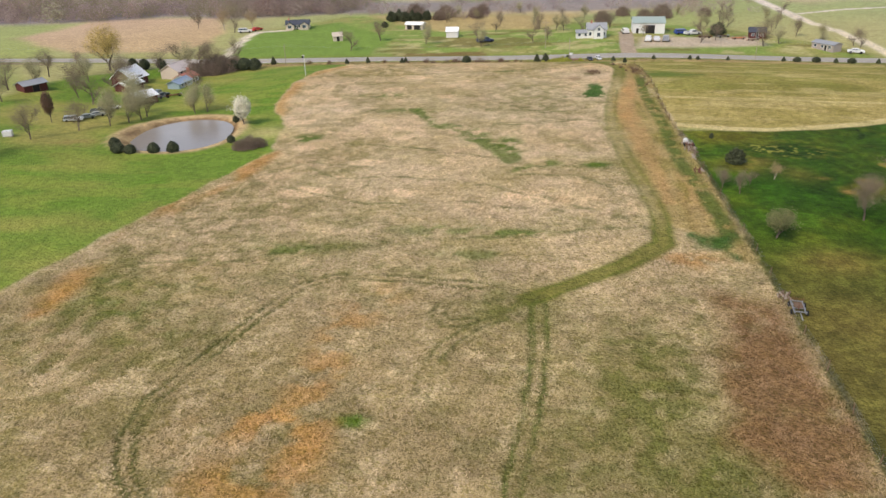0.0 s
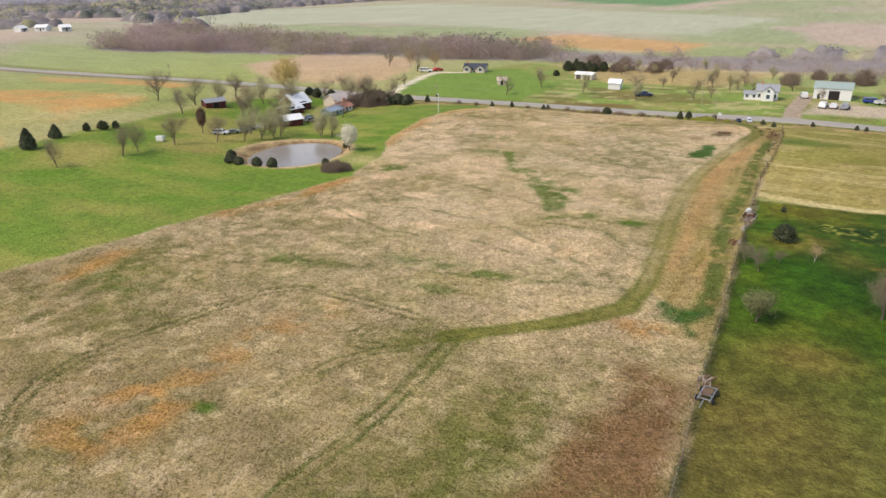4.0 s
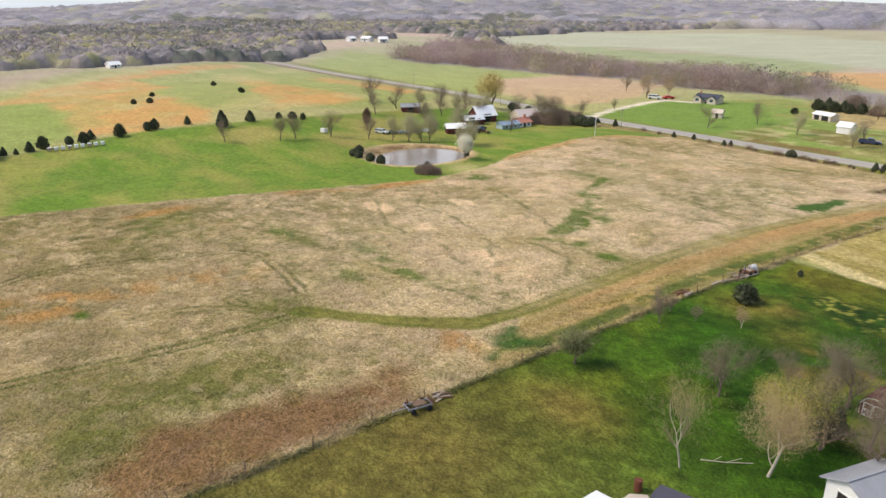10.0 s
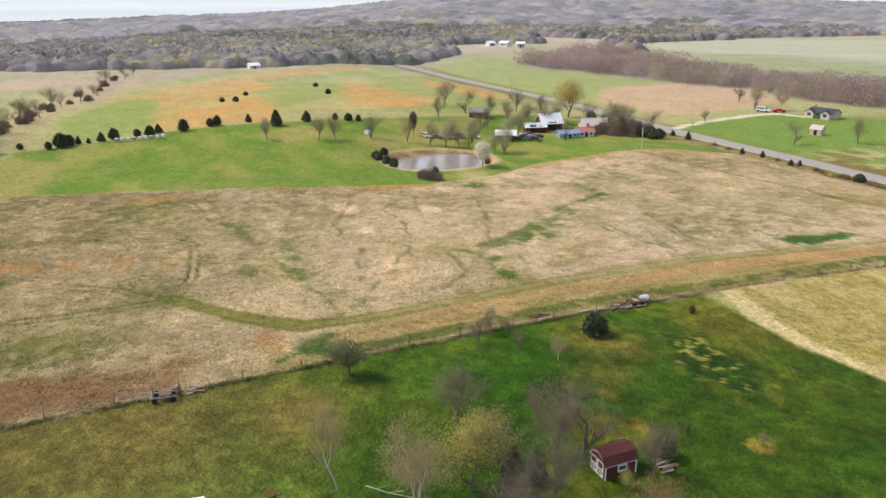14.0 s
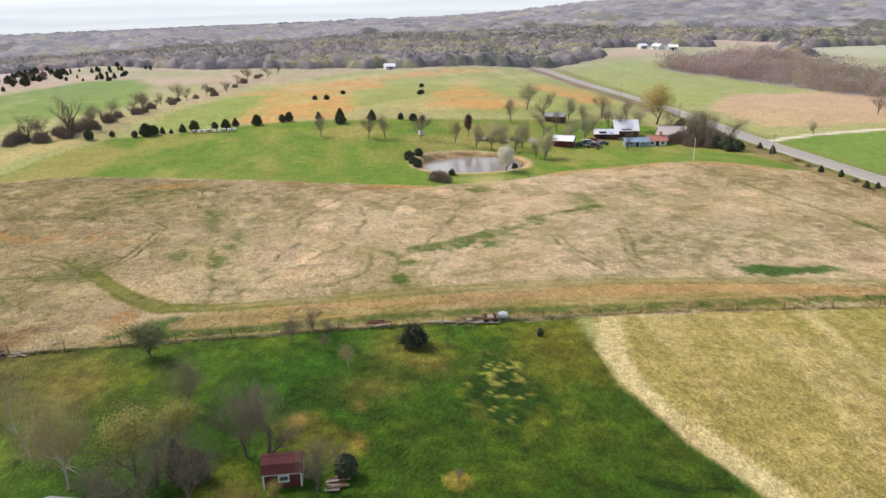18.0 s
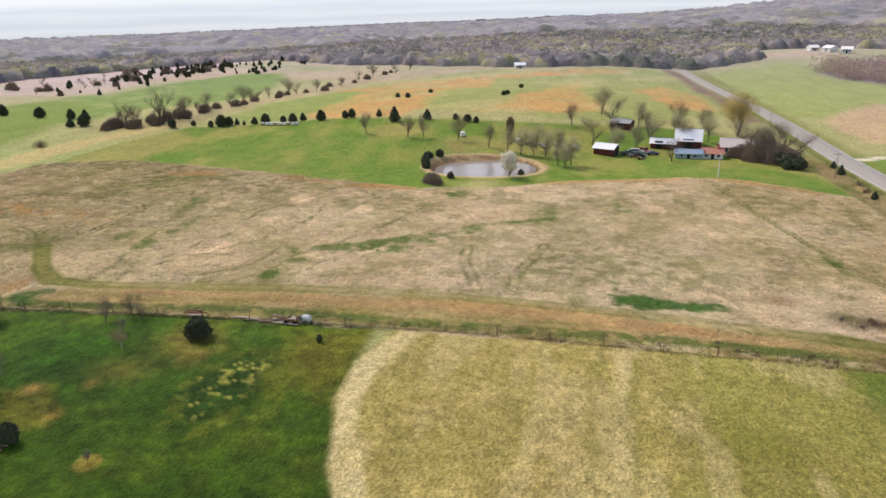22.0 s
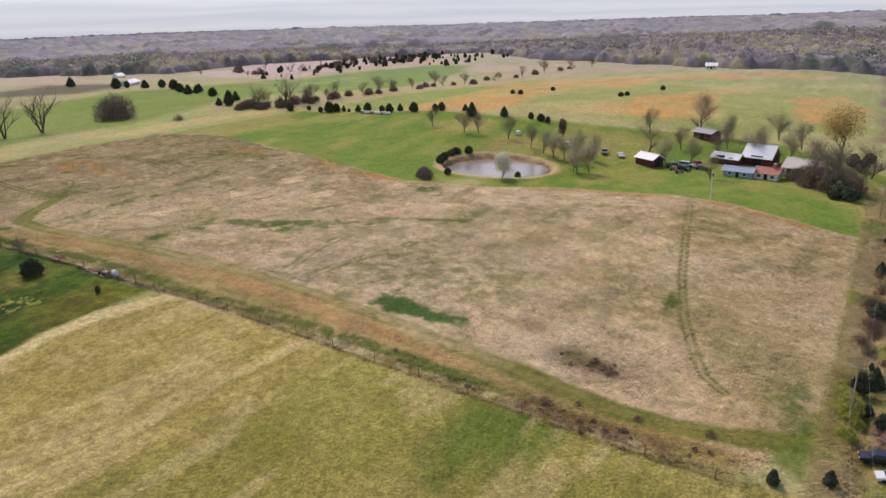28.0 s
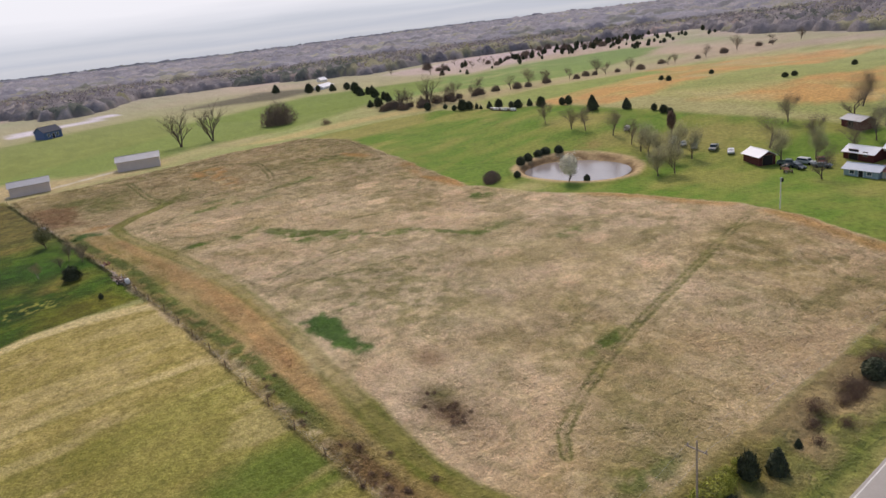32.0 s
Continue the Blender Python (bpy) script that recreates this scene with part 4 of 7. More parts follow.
def leafless(kind, x, y, tall, label, turn=None, name="tree", group=""):
    """A tree of a kind; each further one is a copy with its own size and turn."""
    spec = TREES[kind]
    turn = (x * 37 + y * 61) % 360 if turn is None else turn
    if kind in made_trees:
        ob, size = made_trees[kind]
        s = tall / size
        c = copy_thing(ob, pose(x, y, gz(x, y), 0, 0, turn) @ Matrix.Diagonal((s, s, s, 1)))
        return tagged(c, label, "tree", group)
    root = thing(name, x, y, turn, label, "tree", group)
    thick, tf, thin, nf, tips = grow(spec["seed"], tall, spec["spread"], spec["levels"], spec["first"], spec["fork"], stems=spec.get("stems", 1), girth=spec.get("girth", 0.019))
    part("trunk", sheet("trunk", thick, tf, spec["bark"]), None, root)
    verts, quads = np.array(thin).reshape(-1, 3), np.array(nf).reshape(-1, 4)
    crown = part("crown", sheet("crown", verts, quads, spec["twig"]), None, root)
    rnd = np.random.default_rng(spec["seed"])
    pick = np.array(tips)[rnd.integers(0, len(tips), spec["buds"])] + rnd.normal(size=(spec["buds"], 3)) * tall * spec["fuzz"]
    pick[:, 2] = np.maximum(pick[:, 2], 0.15 * tall)
    cloud = rnd.normal(size=pick.shape)
    cloud *= (0.25 + 0.75 * rnd.random((len(pick), 1)) ** 0.5) / np.linalg.norm(cloud, axis=1)[:, None]
    bulge = 0.75 + 0.5 * patchy(np.arctan2(cloud[:, 1], cloud[:, 0]) * 1.2 + 7, cloud[:, 2] * 1.6 + 3, 0.9, spec["seed"] + 2, 2)
    cloud = cloud * bulge[:, None] * tall * np.array((spec.get("broad", 0.34), spec.get("broad", 0.34), 0.36)) + np.array((0, 0, 0.62 * tall))
    use = rnd.random(len(pick)) < spec.get("cloud", 0.6)
    pick[use] = cloud[use]
    if "dome" in spec:
        u = rnd.normal(size=pick.shape)
        u[:, 2] = abs(u[:, 2])
        u *= (rnd.random((len(u), 1)) ** 0.4) / np.linalg.norm(u, axis=1)[:, None]
        u[:, 2] *= 0.9
        lump = 0.45 + 0.95 * patchy(np.arctan2(u[:, 1], u[:, 0]) * 1.3 + 9, u[:, 2] * 2, 0.8, spec["seed"], 2)
        pick = u * tall * np.stack([lump * spec["dome"], lump * spec["dome"], lump * 0.92], 1)
    v, q = flakes(pick, spec["size"], rnd, spec.get("slim", 0.45), 0.6 if spec.get("slim", 0.45) < 0.06 else 0.0,
                  None if spec.get("slim", 0.45) < 0.06 else outward(pick, np.array((0, 0, (0.25 if "dome" in spec else 0.5) * tall)), rnd, 0.6))
    fuzz_ = part("foliage" if spec.get("slim", 0.45) > 0.2 else "twig_mass", sheet("foliage", v, q, BUDS[spec["bud"]], smooth_shade=False), None, crown)
    fuzz_["kind"] = "stuff"
    made_trees[kind] = (root, tall)
    return root


TREES = {
    "bare": dict(cloud=0.3, seed=3, spread=0.62, levels=4, first=0.36, fork=2, bark=BARK, twig=TWIGS, bud="grey", buds=5200, size=0.22, fuzz=0.04, slim=0.024),
    "bare_wide": dict(cloud=0.3, seed=8, spread=0.8, levels=4, first=0.3, fork=2, bark=BARK, twig=TWIGS, bud="grey", buds=5600, size=0.22, fuzz=0.045, slim=0.024),
    "dead": dict(cloud=0.0, seed=12, spread=0.6, levels=3, first=0.42, fork=2, bark=BARK, twig=BARK, bud="grey", buds=160, size=0.4, fuzz=0.01, slim=0.06, stems=3, girth=0.036),
    "sycamore": dict(girth=0.011, cloud=0.2, seed=21, spread=0.42, levels=4, first=0.46, fork=2, bark=PALE_BARK, twig=PALE_TWIGS, bud="tan", buds=3000, size=0.2, fuzz=0.035, slim=0.02),
    "tan": dict(cloud=0.35, girth=0.014, seed=25, spread=0.75, levels=4, first=0.32, fork=2, bark=PALE_BARK, twig=PALE_TWIGS, bud="tan", buds=11000, size=0.2, fuzz=0.055, slim=0.026),
    "green": dict(seed=31, spread=0.62, levels=4, first=0.34, fork=2, bark=BARK, twig=TWIGS, bud="green", buds=4600, size=0.105, fuzz=0.05, slim=0.24, broad=0.3, cloud=0.35),
    "yellow": dict(cloud=0.3, seed=35, spread=0.7, levels=4, first=0.3, fork=2, bark=BARK, twig=TWIGS, bud="moss", buds=8000, size=0.09, fuzz=0.06, slim=0.25),
    "gold": dict(seed=36, spread=0.7, levels=4, first=0.3, fork=2, bark=BARK, twig=TWIGS, bud="yellow", buds=9000, size=0.18, fuzz=0.05, slim=0.3, cloud=0.6, broad=0.42),
    "orange": dict(cloud=0.3, seed=41, spread=0.62, levels=4, first=0.28, fork=2, bark=BARK, twig=TWIGS, bud="orange", buds=6500, size=0.13, fuzz=0.06, slim=0.04),
    "blossom": dict(seed=45, spread=0.5, levels=4, first=0.28, fork=2, bark=BARK, twig=TWIGS, bud="white", buds=3200, size=0.15, fuzz=0.045, cloud=0.85, broad=0.3),
    "olive": dict(seed=51, spread=0.85, levels=4, first=0.28, fork=2, bark=BARK, twig=TWIGS, bud="olive", buds=4200, size=0.095, fuzz=0.07, cloud=0.5, broad=0.42),
    "thicket": dict(seed=55, spread=0.9, levels=3, first=0.5, fork=3, bark=BARK, twig=TWIGS, bud="scrub", buds=3000, size=0.34, fuzz=0.09, stems=7, slim=0.05, dome=0.72),
    "leafy": dict(seed=63, spread=0.9, levels=3, first=0.5, fork=2, bark=BARK, twig=TWIGS, bud="lime", buds=3000, size=0.11, fuzz=0.08, stems=5, slim=0.35, dome=0.8),
    "weeds": dict(seed=66, spread=0.9, levels=3, first=0.5, fork=2, bark=BARK, twig=PALE_TWIGS, bud="rose", buds=1600, size=0.14, fuzz=0.08, stems=6, slim=0.12, dome=1.0),
    "column": dict(seed=58, spread=0.4, levels=3, first=0.5, fork=2, bark=BARK, twig=TWIGS, bud="brown", buds=2600, size=0.3, fuzz=0.05, slim=0.12, cloud=1.0, broad=0.17),
    "brush": dict(seed=61, spread=0.9, levels=3, first=0.5, fork=2, bark=BARK, twig=TWIGS, bud="brown", buds=2200, size=0.16, fuzz=0.08, stems=6, slim=0.09, dome=0.85),
}


def cedar(x, y, tall, wide, label="dark evergreen cedar on grass", kind=0, group="", name="cedar_tree"):
    """A dense dark evergreen, pointed (0) or round (1)."""
    key = ("cedar", kind)
    turn = (x * 53 + y * 29) % 360
    if key in made_trees:
        first, w0, t0 = made_trees[key]
        m = pose(x, y, gz(x, y), 0, 0, turn) @ Matrix.Diagonal((wide / w0, wide / w0, tall / t0, 1))
        return tagged(copy_thing(first, m), label, "tree", group)
    root = thing(name, x, y, turn, label, "tree", group)
    root.scale = (1, 1, 1)
    rnd = np.random.default_rng(70 + kind)
    k = 850
    z = rnd.random(k) ** 0.8
    w = rnd.random(k) * 2 * math.pi
    if kind == 0:
        r = 0.5 * (1 - z) ** 0.75 * smooth(-0.02, 0.12, z) + 0.02
    elif kind == 2:
        r = 0.52 * (1 - z) ** 0.5 * smooth(-0.05, 0.2, z) + 0.04 + 0.08 * np.sin(w * 7) * z
    else:
        r = 0.5 * np.sqrt(np.clip(1 - (2 * z - 0.95) ** 2, 0.02, 1)) * (1 - 0.25 * z)
    r = r * (0.72 + 0.34 * patchy(w * 1.6 + 3, z * 6, 1.0, 77, 2) + 0.12 * rnd.random(k))
    pts = np.stack([r * np.cos(w), r * np.sin(w), 0.04 + 0.96 * z], 1)
    v, q = flakes(pts, 0.095, rnd, 0.4, 0.0, outward(pts * np.array((1, 1, 0.5)), np.array((0, 0, 0.15)), rnd, 0.6))
    if kind == 2:
        up = pts[rnd.integers(0, k, 420)] * np.array((1, 1, 0.92))
        aim = up - np.array((0, 0, 0.1))
        aim = aim / np.linalg.norm(aim, axis=1)[:, None] + np.array((0, 0, 0.5)) + 0.25 * rnd.normal(size=up.shape)
        side = np.cross(aim, rnd.normal(size=up.shape))
        side /= np.linalg.norm(side, axis=1)[:, None]
        reach_ = 0.1 + 0.1 * rnd.random((420, 1))
        spike = np.stack([up - side * 0.03, up + side * 0.03, up + aim * reach_ + side * 0.006, up + aim * reach_ - side * 0.006], 1).reshape(-1, 3)
        q = np.concatenate([q, np.arange(4 * 420).reshape(-1, 4) + len(v)])
        v = np.concatenate([v, spike])
    crown = part("crown", sheet("crown", v, q, BUDS["cedar"], smooth_shade=False), None, root)
    cv, cf = [], []
    for i, t in enumerate(np.linspace(0.03, 0.93, 7)):
        rr = (0.36 * (1 - t) ** (0.75 if kind == 0 else 0.5) + 0.01) if kind in (0, 2) else 0.38 * math.sqrt(max(0.05, 1 - (2 * t - 0.95) ** 2)) * (1 - 0.25 * t)
        for j in range(9):
            a = 2 * math.pi * j / 9 + i * 0.3
            g = rr * (0.85 + 0.3 * rnd.random())
            cv.append((g * math.cos(a), g * math.sin(a), t))
    for i in range(6):
        for j in range(9):
            cf.append((9 * i + j, 9 * i + (j + 1) % 9, 9 * i + 9 + (j + 1) % 9, 9 * i + 9 + j))
    part("inner_foliage", sheet("inner_foliage", cv, cf, BUDS["cedar"]), None, crown)
    tv, tf = [], []
    limb(tv, tf, Vector((0, 0, -0.05)), Vector((0, 0, 0.2)), 0.06, 0.05, 6)
    part("trunk", sheet("trunk", tv, tf, BARK), None, root)
    made_trees[key] = (root, wide, tall)
    root.matrix_basis = pose(x, y, gz(x, y), 0, 0, turn) @ Matrix.Diagonal((wide, wide, tall, 1))
    return root


# ---------- far woods, countless ----------
def woods(count, seed, near, reach):
    """Places, heights and widths of trees in the wooded parts that lie west, north and south-west."""
    rnd = np.random.default_rng(seed)
    kept = np.zeros((0, 2))
    while len(kept) < count:
        r = near + (reach - near) * rnd.random(60000) ** 0.8
        a = rnd.random(60000) * 2 * math.pi
        p = np.stack([-100 + r * np.cos(a), 100 + r * np.sin(a)], 1)
        p = p[(p[:, 0] < 260 + 0.35 * np.maximum(p[:, 1], 0)) & ((p[:, 1] > -230) | (p[:, 0] < 60))]
        p = p[rnd.random(len(p)) < wooded(p[:, 0], p[:, 1])]
        p = p[(p[:, 0] < -338) | (p[:, 1] < 255) | (p[:, 1] > 356)]
        kept = np.concatenate([kept, p])
    p = kept[:count]
    far = np.hypot(p[:, 0] + 100, p[:, 1] - 100)
    tall = (5.5 + 5.0 * rnd.random(count) ** 1.4) * (0.75 + 0.5 * patchy(p[:, 0], p[:, 1], 60, 85, 2))
    wide = tall * (0.36 + 0.2 * rnd.random(count)) * (1 + smooth(500, 1600, far) * 1.3)
    return p, tall, wide, rnd, height(p[:, 0], p[:, 1])


def stand(name, p, tall, wide, ground_z, rnd, tints, per, flake, label, slim=0.3):
    """Many trees as one mesh: stems and crowns of loose sprays."""
    n = len(p)
    k = n * per
    u = rnd.normal(size=(k, 3))
    u /= np.linalg.norm(u, axis=1)[:, None]
    u *= (0.45 + 0.55 * rnd.random((k, 1)) ** 0.5)
    t, w, c = np.repeat(tall, per), np.repeat(wide, per), np.repeat(np.column_stack([p, ground_z]), per, 0)
    centre = c + np.stack([u[:, 0] * w, u[:, 1] * w, t * (0.5 + 0.5 * u[:, 2])], 1)
    size = flake * np.repeat(np.sqrt(tall * wide), per) * (0.7 + 0.6 * rnd.random(k))
    v, q = flakes(centre, 1.0, rnd, slim, 0.2)
    v = np.repeat(centre, 4, 0) + (v - np.repeat(centre, 4, 0)) * np.repeat(size, 4)[:, None]
    tone = tints * (0.93 + 0.14 * rnd.random((n, 1)))
    col = np.repeat(np.repeat(tone, per, 0) * (0.96 + 0.08 * rnd.random((k, 1))), 4, 0)
    # stems
    sv = np.zeros((n, 4, 3))
    r = tall * 0.007
    sv[:, 0], sv[:, 1], sv[:, 2], sv[:, 3] = (np.column_stack([p[:, 0] + dx * r, p[:, 1] + dy * r, ground_z + h * tall]) for dx, dy, h in ((-1, -1, -0.03), (1, 1, -0.03), (0.6, 0.6, 0.75), (-0.6, -0.6, 0.75)))
    sq = np.arange(4 * n).reshape(-1, 4) + len(v)
    v = np.concatenate([v, sv.reshape(-1, 3)])
    q = np.concatenate([q, sq])
    col = np.concatenate([col, np.repeat(tone * 0.85, 4, 0)])
    ob = new(name, sheet(name, v, q, WOODS, col, smooth_shade=False))
    return tagged(ob, label, "woods", kind="stuff")


WOODS = material("spring_woods", (0.2, 0.2, 0.2), 0.95, vary=0.15, scale=0.2, tint="tint")


def sheer(m, share):
    """Fine twigs let a share of the light through."""
    n, l = m.node_tree.nodes, m.node_tree.links
    b = n["Principled BSDF"]
    t, mix = n.new("ShaderNodeBsdfTranslucent"), n.new("ShaderNodeMixShader")
    mix.inputs[0].default_value = share
    b.inputs["Specular IOR Level"].default_value = 0.1
    l.new(b.inputs["Base Color"].links[0].from_socket, t.inputs["Color"])
    l.new(b.outputs[0], mix.inputs[1])
    l.new(t.outputs[0], mix.inputs[2])
    l.new(mix.outputs[0], n["Material Output"].inputs["Surface"])


sheer(WOODS, 0.5)


def tree_tints(rnd, n, mix, p):
    """Colours of single trees, drawn from a list of (share, colour), with groves of budding trees and of evergreens."""
    share = np.cumsum([k for k, _ in mix])
    pick = np.searchsorted(share / share[-1], rnd.random(n))
    out = np.array([lin(*c) for _, c in mix])[pick]
    out = out * (0.86 + 0.28 * patchy(p[:, 0], p[:, 1], 45, 86, 2))[:, None]
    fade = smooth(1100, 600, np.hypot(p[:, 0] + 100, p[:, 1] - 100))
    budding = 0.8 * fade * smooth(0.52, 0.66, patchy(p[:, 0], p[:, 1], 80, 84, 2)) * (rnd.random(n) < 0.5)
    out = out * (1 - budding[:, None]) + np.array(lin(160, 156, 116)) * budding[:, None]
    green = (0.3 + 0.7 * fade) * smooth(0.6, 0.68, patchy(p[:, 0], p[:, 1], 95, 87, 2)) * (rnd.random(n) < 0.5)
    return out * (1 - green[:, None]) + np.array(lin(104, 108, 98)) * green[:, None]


CANOPY = material("twig_canopy", (0.2, 0.2, 0.2), 0.95, vary=0.3, scale=0.35, bump=0.5, bump_scale=0.9, tint="tint")
CANOPY.node_tree.nodes["Principled BSDF"].inputs["Specular IOR Level"].default_value = 0.1


def canopy(name, x0, x1, y0, y1, step, cell, low, high, keep, mix, seed, label):
    """The closed crowns of many leafless trees: domes of uneven height and width that run into one another, with gaps between groves."""
    rnd = np.random.default_rng(seed)
    nu, nv = int((x1 - x0) / cell) + 3, int((y1 - y0) / cell) + 3
    cu, cv = np.meshgrid(np.arange(nu), np.arange(nv))
    tx, ty = x0 + (cu - 1 + rnd.random(cu.shape)) * cell, y0 + (cv - 1 + rnd.random(cu.shape)) * cell
    there = rnd.random(cu.shape) < keep(tx, ty) * 0.96
    tall = (low + (high - low) * rnd.random(cu.shape) ** 1.3) * (0.75 + 0.5 * patchy(tx, ty, 60, 85, 2)) * there
    wide = cell * (0.75 + 0.45 * rnd.random(cu.shape))
    tone = tree_tints(rnd, cu.size, mix, np.stack([tx.ravel(), ty.ravel()], 1)).reshape(*cu.shape, 3) * (0.88 + 0.24 * rnd.random((*cu.shape, 1)))
    gx_, gy_ = np.meshgrid(np.arange(x0, x1, step), np.arange(y0, y1, step))
    gx_ = gx_ + step * 0.5 * (rnd.random(gx_.shape) - 0.5)
    gy_ = gy_ + step * 0.5 * (rnd.random(gx_.shape) - 0.5)
    iu, iv = ((gx_ - x0) / cell).astype(int) + 1, ((gy_ - y0) / cell).astype(int) + 1
    up, shade = np.zeros(gx_.shape), np.zeros((*gx_.shape, 3))
    for du in (-1, 0, 1):
        for dv in (-1, 0, 1):
            a, b = np.clip(iv + dv, 0, nv - 1), np.clip(iu + du, 0, nu - 1)
            d = np.hypot(gx_ - tx[a, b], gy_ - ty[a, b]) / wide[a, b]
            h = tall[a, b] * (0.3 + 0.7 * np.sqrt(np.clip(1 - d * d, 0, 1))) * (d < 1)
            better = h > up
            up = np.where(better, h, up)
            shade = np.where(better[..., None], tone[a, b], shade)
    up = up * (0.52 + 0.42 * rnd.random(up.shape))
    bare = up <= 0
    shade[bare] = np.array(lin(132, 124, 118))
    z = height(gx_, gy_) + np.where(bare, -0.6, up)
    index_ = np.arange(gx_.size).reshape(gx_.shape)
    quads = np.stack([index_[:-1, :-1], index_[:-1, 1:], index_[1:, 1:], index_[1:, :-1]], -1).reshape(-1, 4)
    quads = quads[(~bare).ravel()[quads].any(1)]
    used = np.unique(quads)
    back = np.zeros(gx_.size, int)
    back[used] = np.arange(len(used))
    verts = np.stack([gx_, gy_, z], -1).reshape(-1, 3)[used]
    ob = new(name, sheet(name, verts, back[quads], CANOPY, shade.reshape(-1, 3)[used]))
    return tagged(ob, label, "woods", kind="stuff")


def in_view(x, y):
    return (x < 260 + 0.35 * np.maximum(y, 0)) & ((y > -230) | (x < 60))


def near_part(x, y):
    creek = (x > -338) & (y > 255) & (y < 356)
    return wooded(x, y) * in_view(x, y) * (np.hypot(x + 100, y - 100) < 770) * ~creek


def far_part(x, y):
    return wooded(x, y) * in_view(x, y) * (np.hypot(x + 100, y - 100) >= 770)


def creek_part(x, y):
    return wooded(x, y) * smooth(-62, -80, x)


BROWNS = [(5, (190, 170, 162)), (3, (172, 152, 148)), (3, (204, 186, 172)), (0.3, (190, 184, 150)), (0.6, (194, 164, 152))]
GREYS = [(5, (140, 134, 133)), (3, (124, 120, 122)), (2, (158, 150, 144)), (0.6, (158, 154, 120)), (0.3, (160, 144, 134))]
# bluer, paler greys: distance haze put into the far woods' tints
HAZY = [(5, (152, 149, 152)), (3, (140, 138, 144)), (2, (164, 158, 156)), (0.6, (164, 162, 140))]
canopy("woods_canopy", -870, 190, -640, 870, 2.2, 5.0, 4.6, 8.6, near_part, GREYS, 95, "leafless grey-brown spring woods with a few budding trees")
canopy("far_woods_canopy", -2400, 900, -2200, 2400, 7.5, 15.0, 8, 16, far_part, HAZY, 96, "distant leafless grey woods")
p, tall, wide, rnd, gzz = woods(8000, 90, 220, 770)
stand("woods", p, tall, wide, gzz, rnd, tree_tints(rnd, len(p), GREYS, p), 40, 0.09, "upper twigs of the leafless spring woods", 0.5)
rnd = np.random.default_rng(92)
p = np.stack([rnd.uniform(-335, -60, 9000), rnd.uniform(262, 352, 9000)], 1)
p = p[rnd.random(len(p)) < creek_part(p[:, 0], p[:, 1])][:1700]
tall = (2.4 + 5.2 * rnd.random(len(p)) ** 1.5) * (0.55 + 0.9 * patchy(p[:, 0], p[:, 1], 26, 88, 2))
stand("creek_woods", p, tall, tall * (0.45 + 0.3 * rnd.random(len(p))), height(p[:, 0], p[:, 1]), rnd, tree_tints(rnd, len(p), BROWNS, p), 180, 0.047, "dense leafless brush and trees along the creek", 0.75)
p = np.stack([rnd.uniform(-70, 110, 1600), rnd.uniform(286, 350, 1600)], 1)
p = p[rnd.random(len(p)) < 0.5 * smooth(0.52, 0.62, patchy(p[:, 0], p[:, 1], 26, 83))][:260]
tall = 1.8 + 3.2 * rnd.random(len(p)) ** 1.6
stand("pasture_brush", p, tall, tall * 0.55, height(p[:, 0], p[:, 1]), rnd, tree_tints(rnd, len(p), BROWNS, p), 90, 0.08, "scattered leafless brush in the far pasture", 0.45)

# hazy distance all round: a glowing ring, haze and sky put into its colours
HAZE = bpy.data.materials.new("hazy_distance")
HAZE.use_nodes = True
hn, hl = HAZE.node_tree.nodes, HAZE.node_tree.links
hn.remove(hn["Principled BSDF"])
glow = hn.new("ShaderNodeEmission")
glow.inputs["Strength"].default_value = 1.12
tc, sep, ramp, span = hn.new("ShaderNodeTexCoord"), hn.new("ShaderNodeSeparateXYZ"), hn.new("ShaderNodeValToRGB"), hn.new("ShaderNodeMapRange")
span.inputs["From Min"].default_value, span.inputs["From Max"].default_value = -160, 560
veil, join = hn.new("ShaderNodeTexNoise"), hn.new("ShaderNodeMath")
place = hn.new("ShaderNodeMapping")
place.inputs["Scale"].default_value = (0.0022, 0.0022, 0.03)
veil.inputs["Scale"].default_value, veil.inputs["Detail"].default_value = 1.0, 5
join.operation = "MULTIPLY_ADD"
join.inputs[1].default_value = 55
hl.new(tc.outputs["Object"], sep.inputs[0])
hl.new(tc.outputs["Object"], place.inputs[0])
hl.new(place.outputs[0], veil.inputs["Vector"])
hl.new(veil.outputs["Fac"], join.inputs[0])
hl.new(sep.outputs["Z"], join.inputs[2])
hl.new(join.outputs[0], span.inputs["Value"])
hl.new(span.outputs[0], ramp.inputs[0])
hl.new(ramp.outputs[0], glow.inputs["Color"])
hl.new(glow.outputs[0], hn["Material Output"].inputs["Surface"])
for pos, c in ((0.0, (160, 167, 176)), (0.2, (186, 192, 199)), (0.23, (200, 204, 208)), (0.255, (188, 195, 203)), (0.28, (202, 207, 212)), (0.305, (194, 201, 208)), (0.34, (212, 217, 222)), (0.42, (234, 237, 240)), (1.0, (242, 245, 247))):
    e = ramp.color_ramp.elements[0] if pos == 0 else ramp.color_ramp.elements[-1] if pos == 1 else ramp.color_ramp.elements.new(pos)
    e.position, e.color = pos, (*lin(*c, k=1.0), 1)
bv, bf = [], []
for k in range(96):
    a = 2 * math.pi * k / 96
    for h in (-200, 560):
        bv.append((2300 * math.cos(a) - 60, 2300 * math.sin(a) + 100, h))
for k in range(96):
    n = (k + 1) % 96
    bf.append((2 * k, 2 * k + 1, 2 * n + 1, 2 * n))
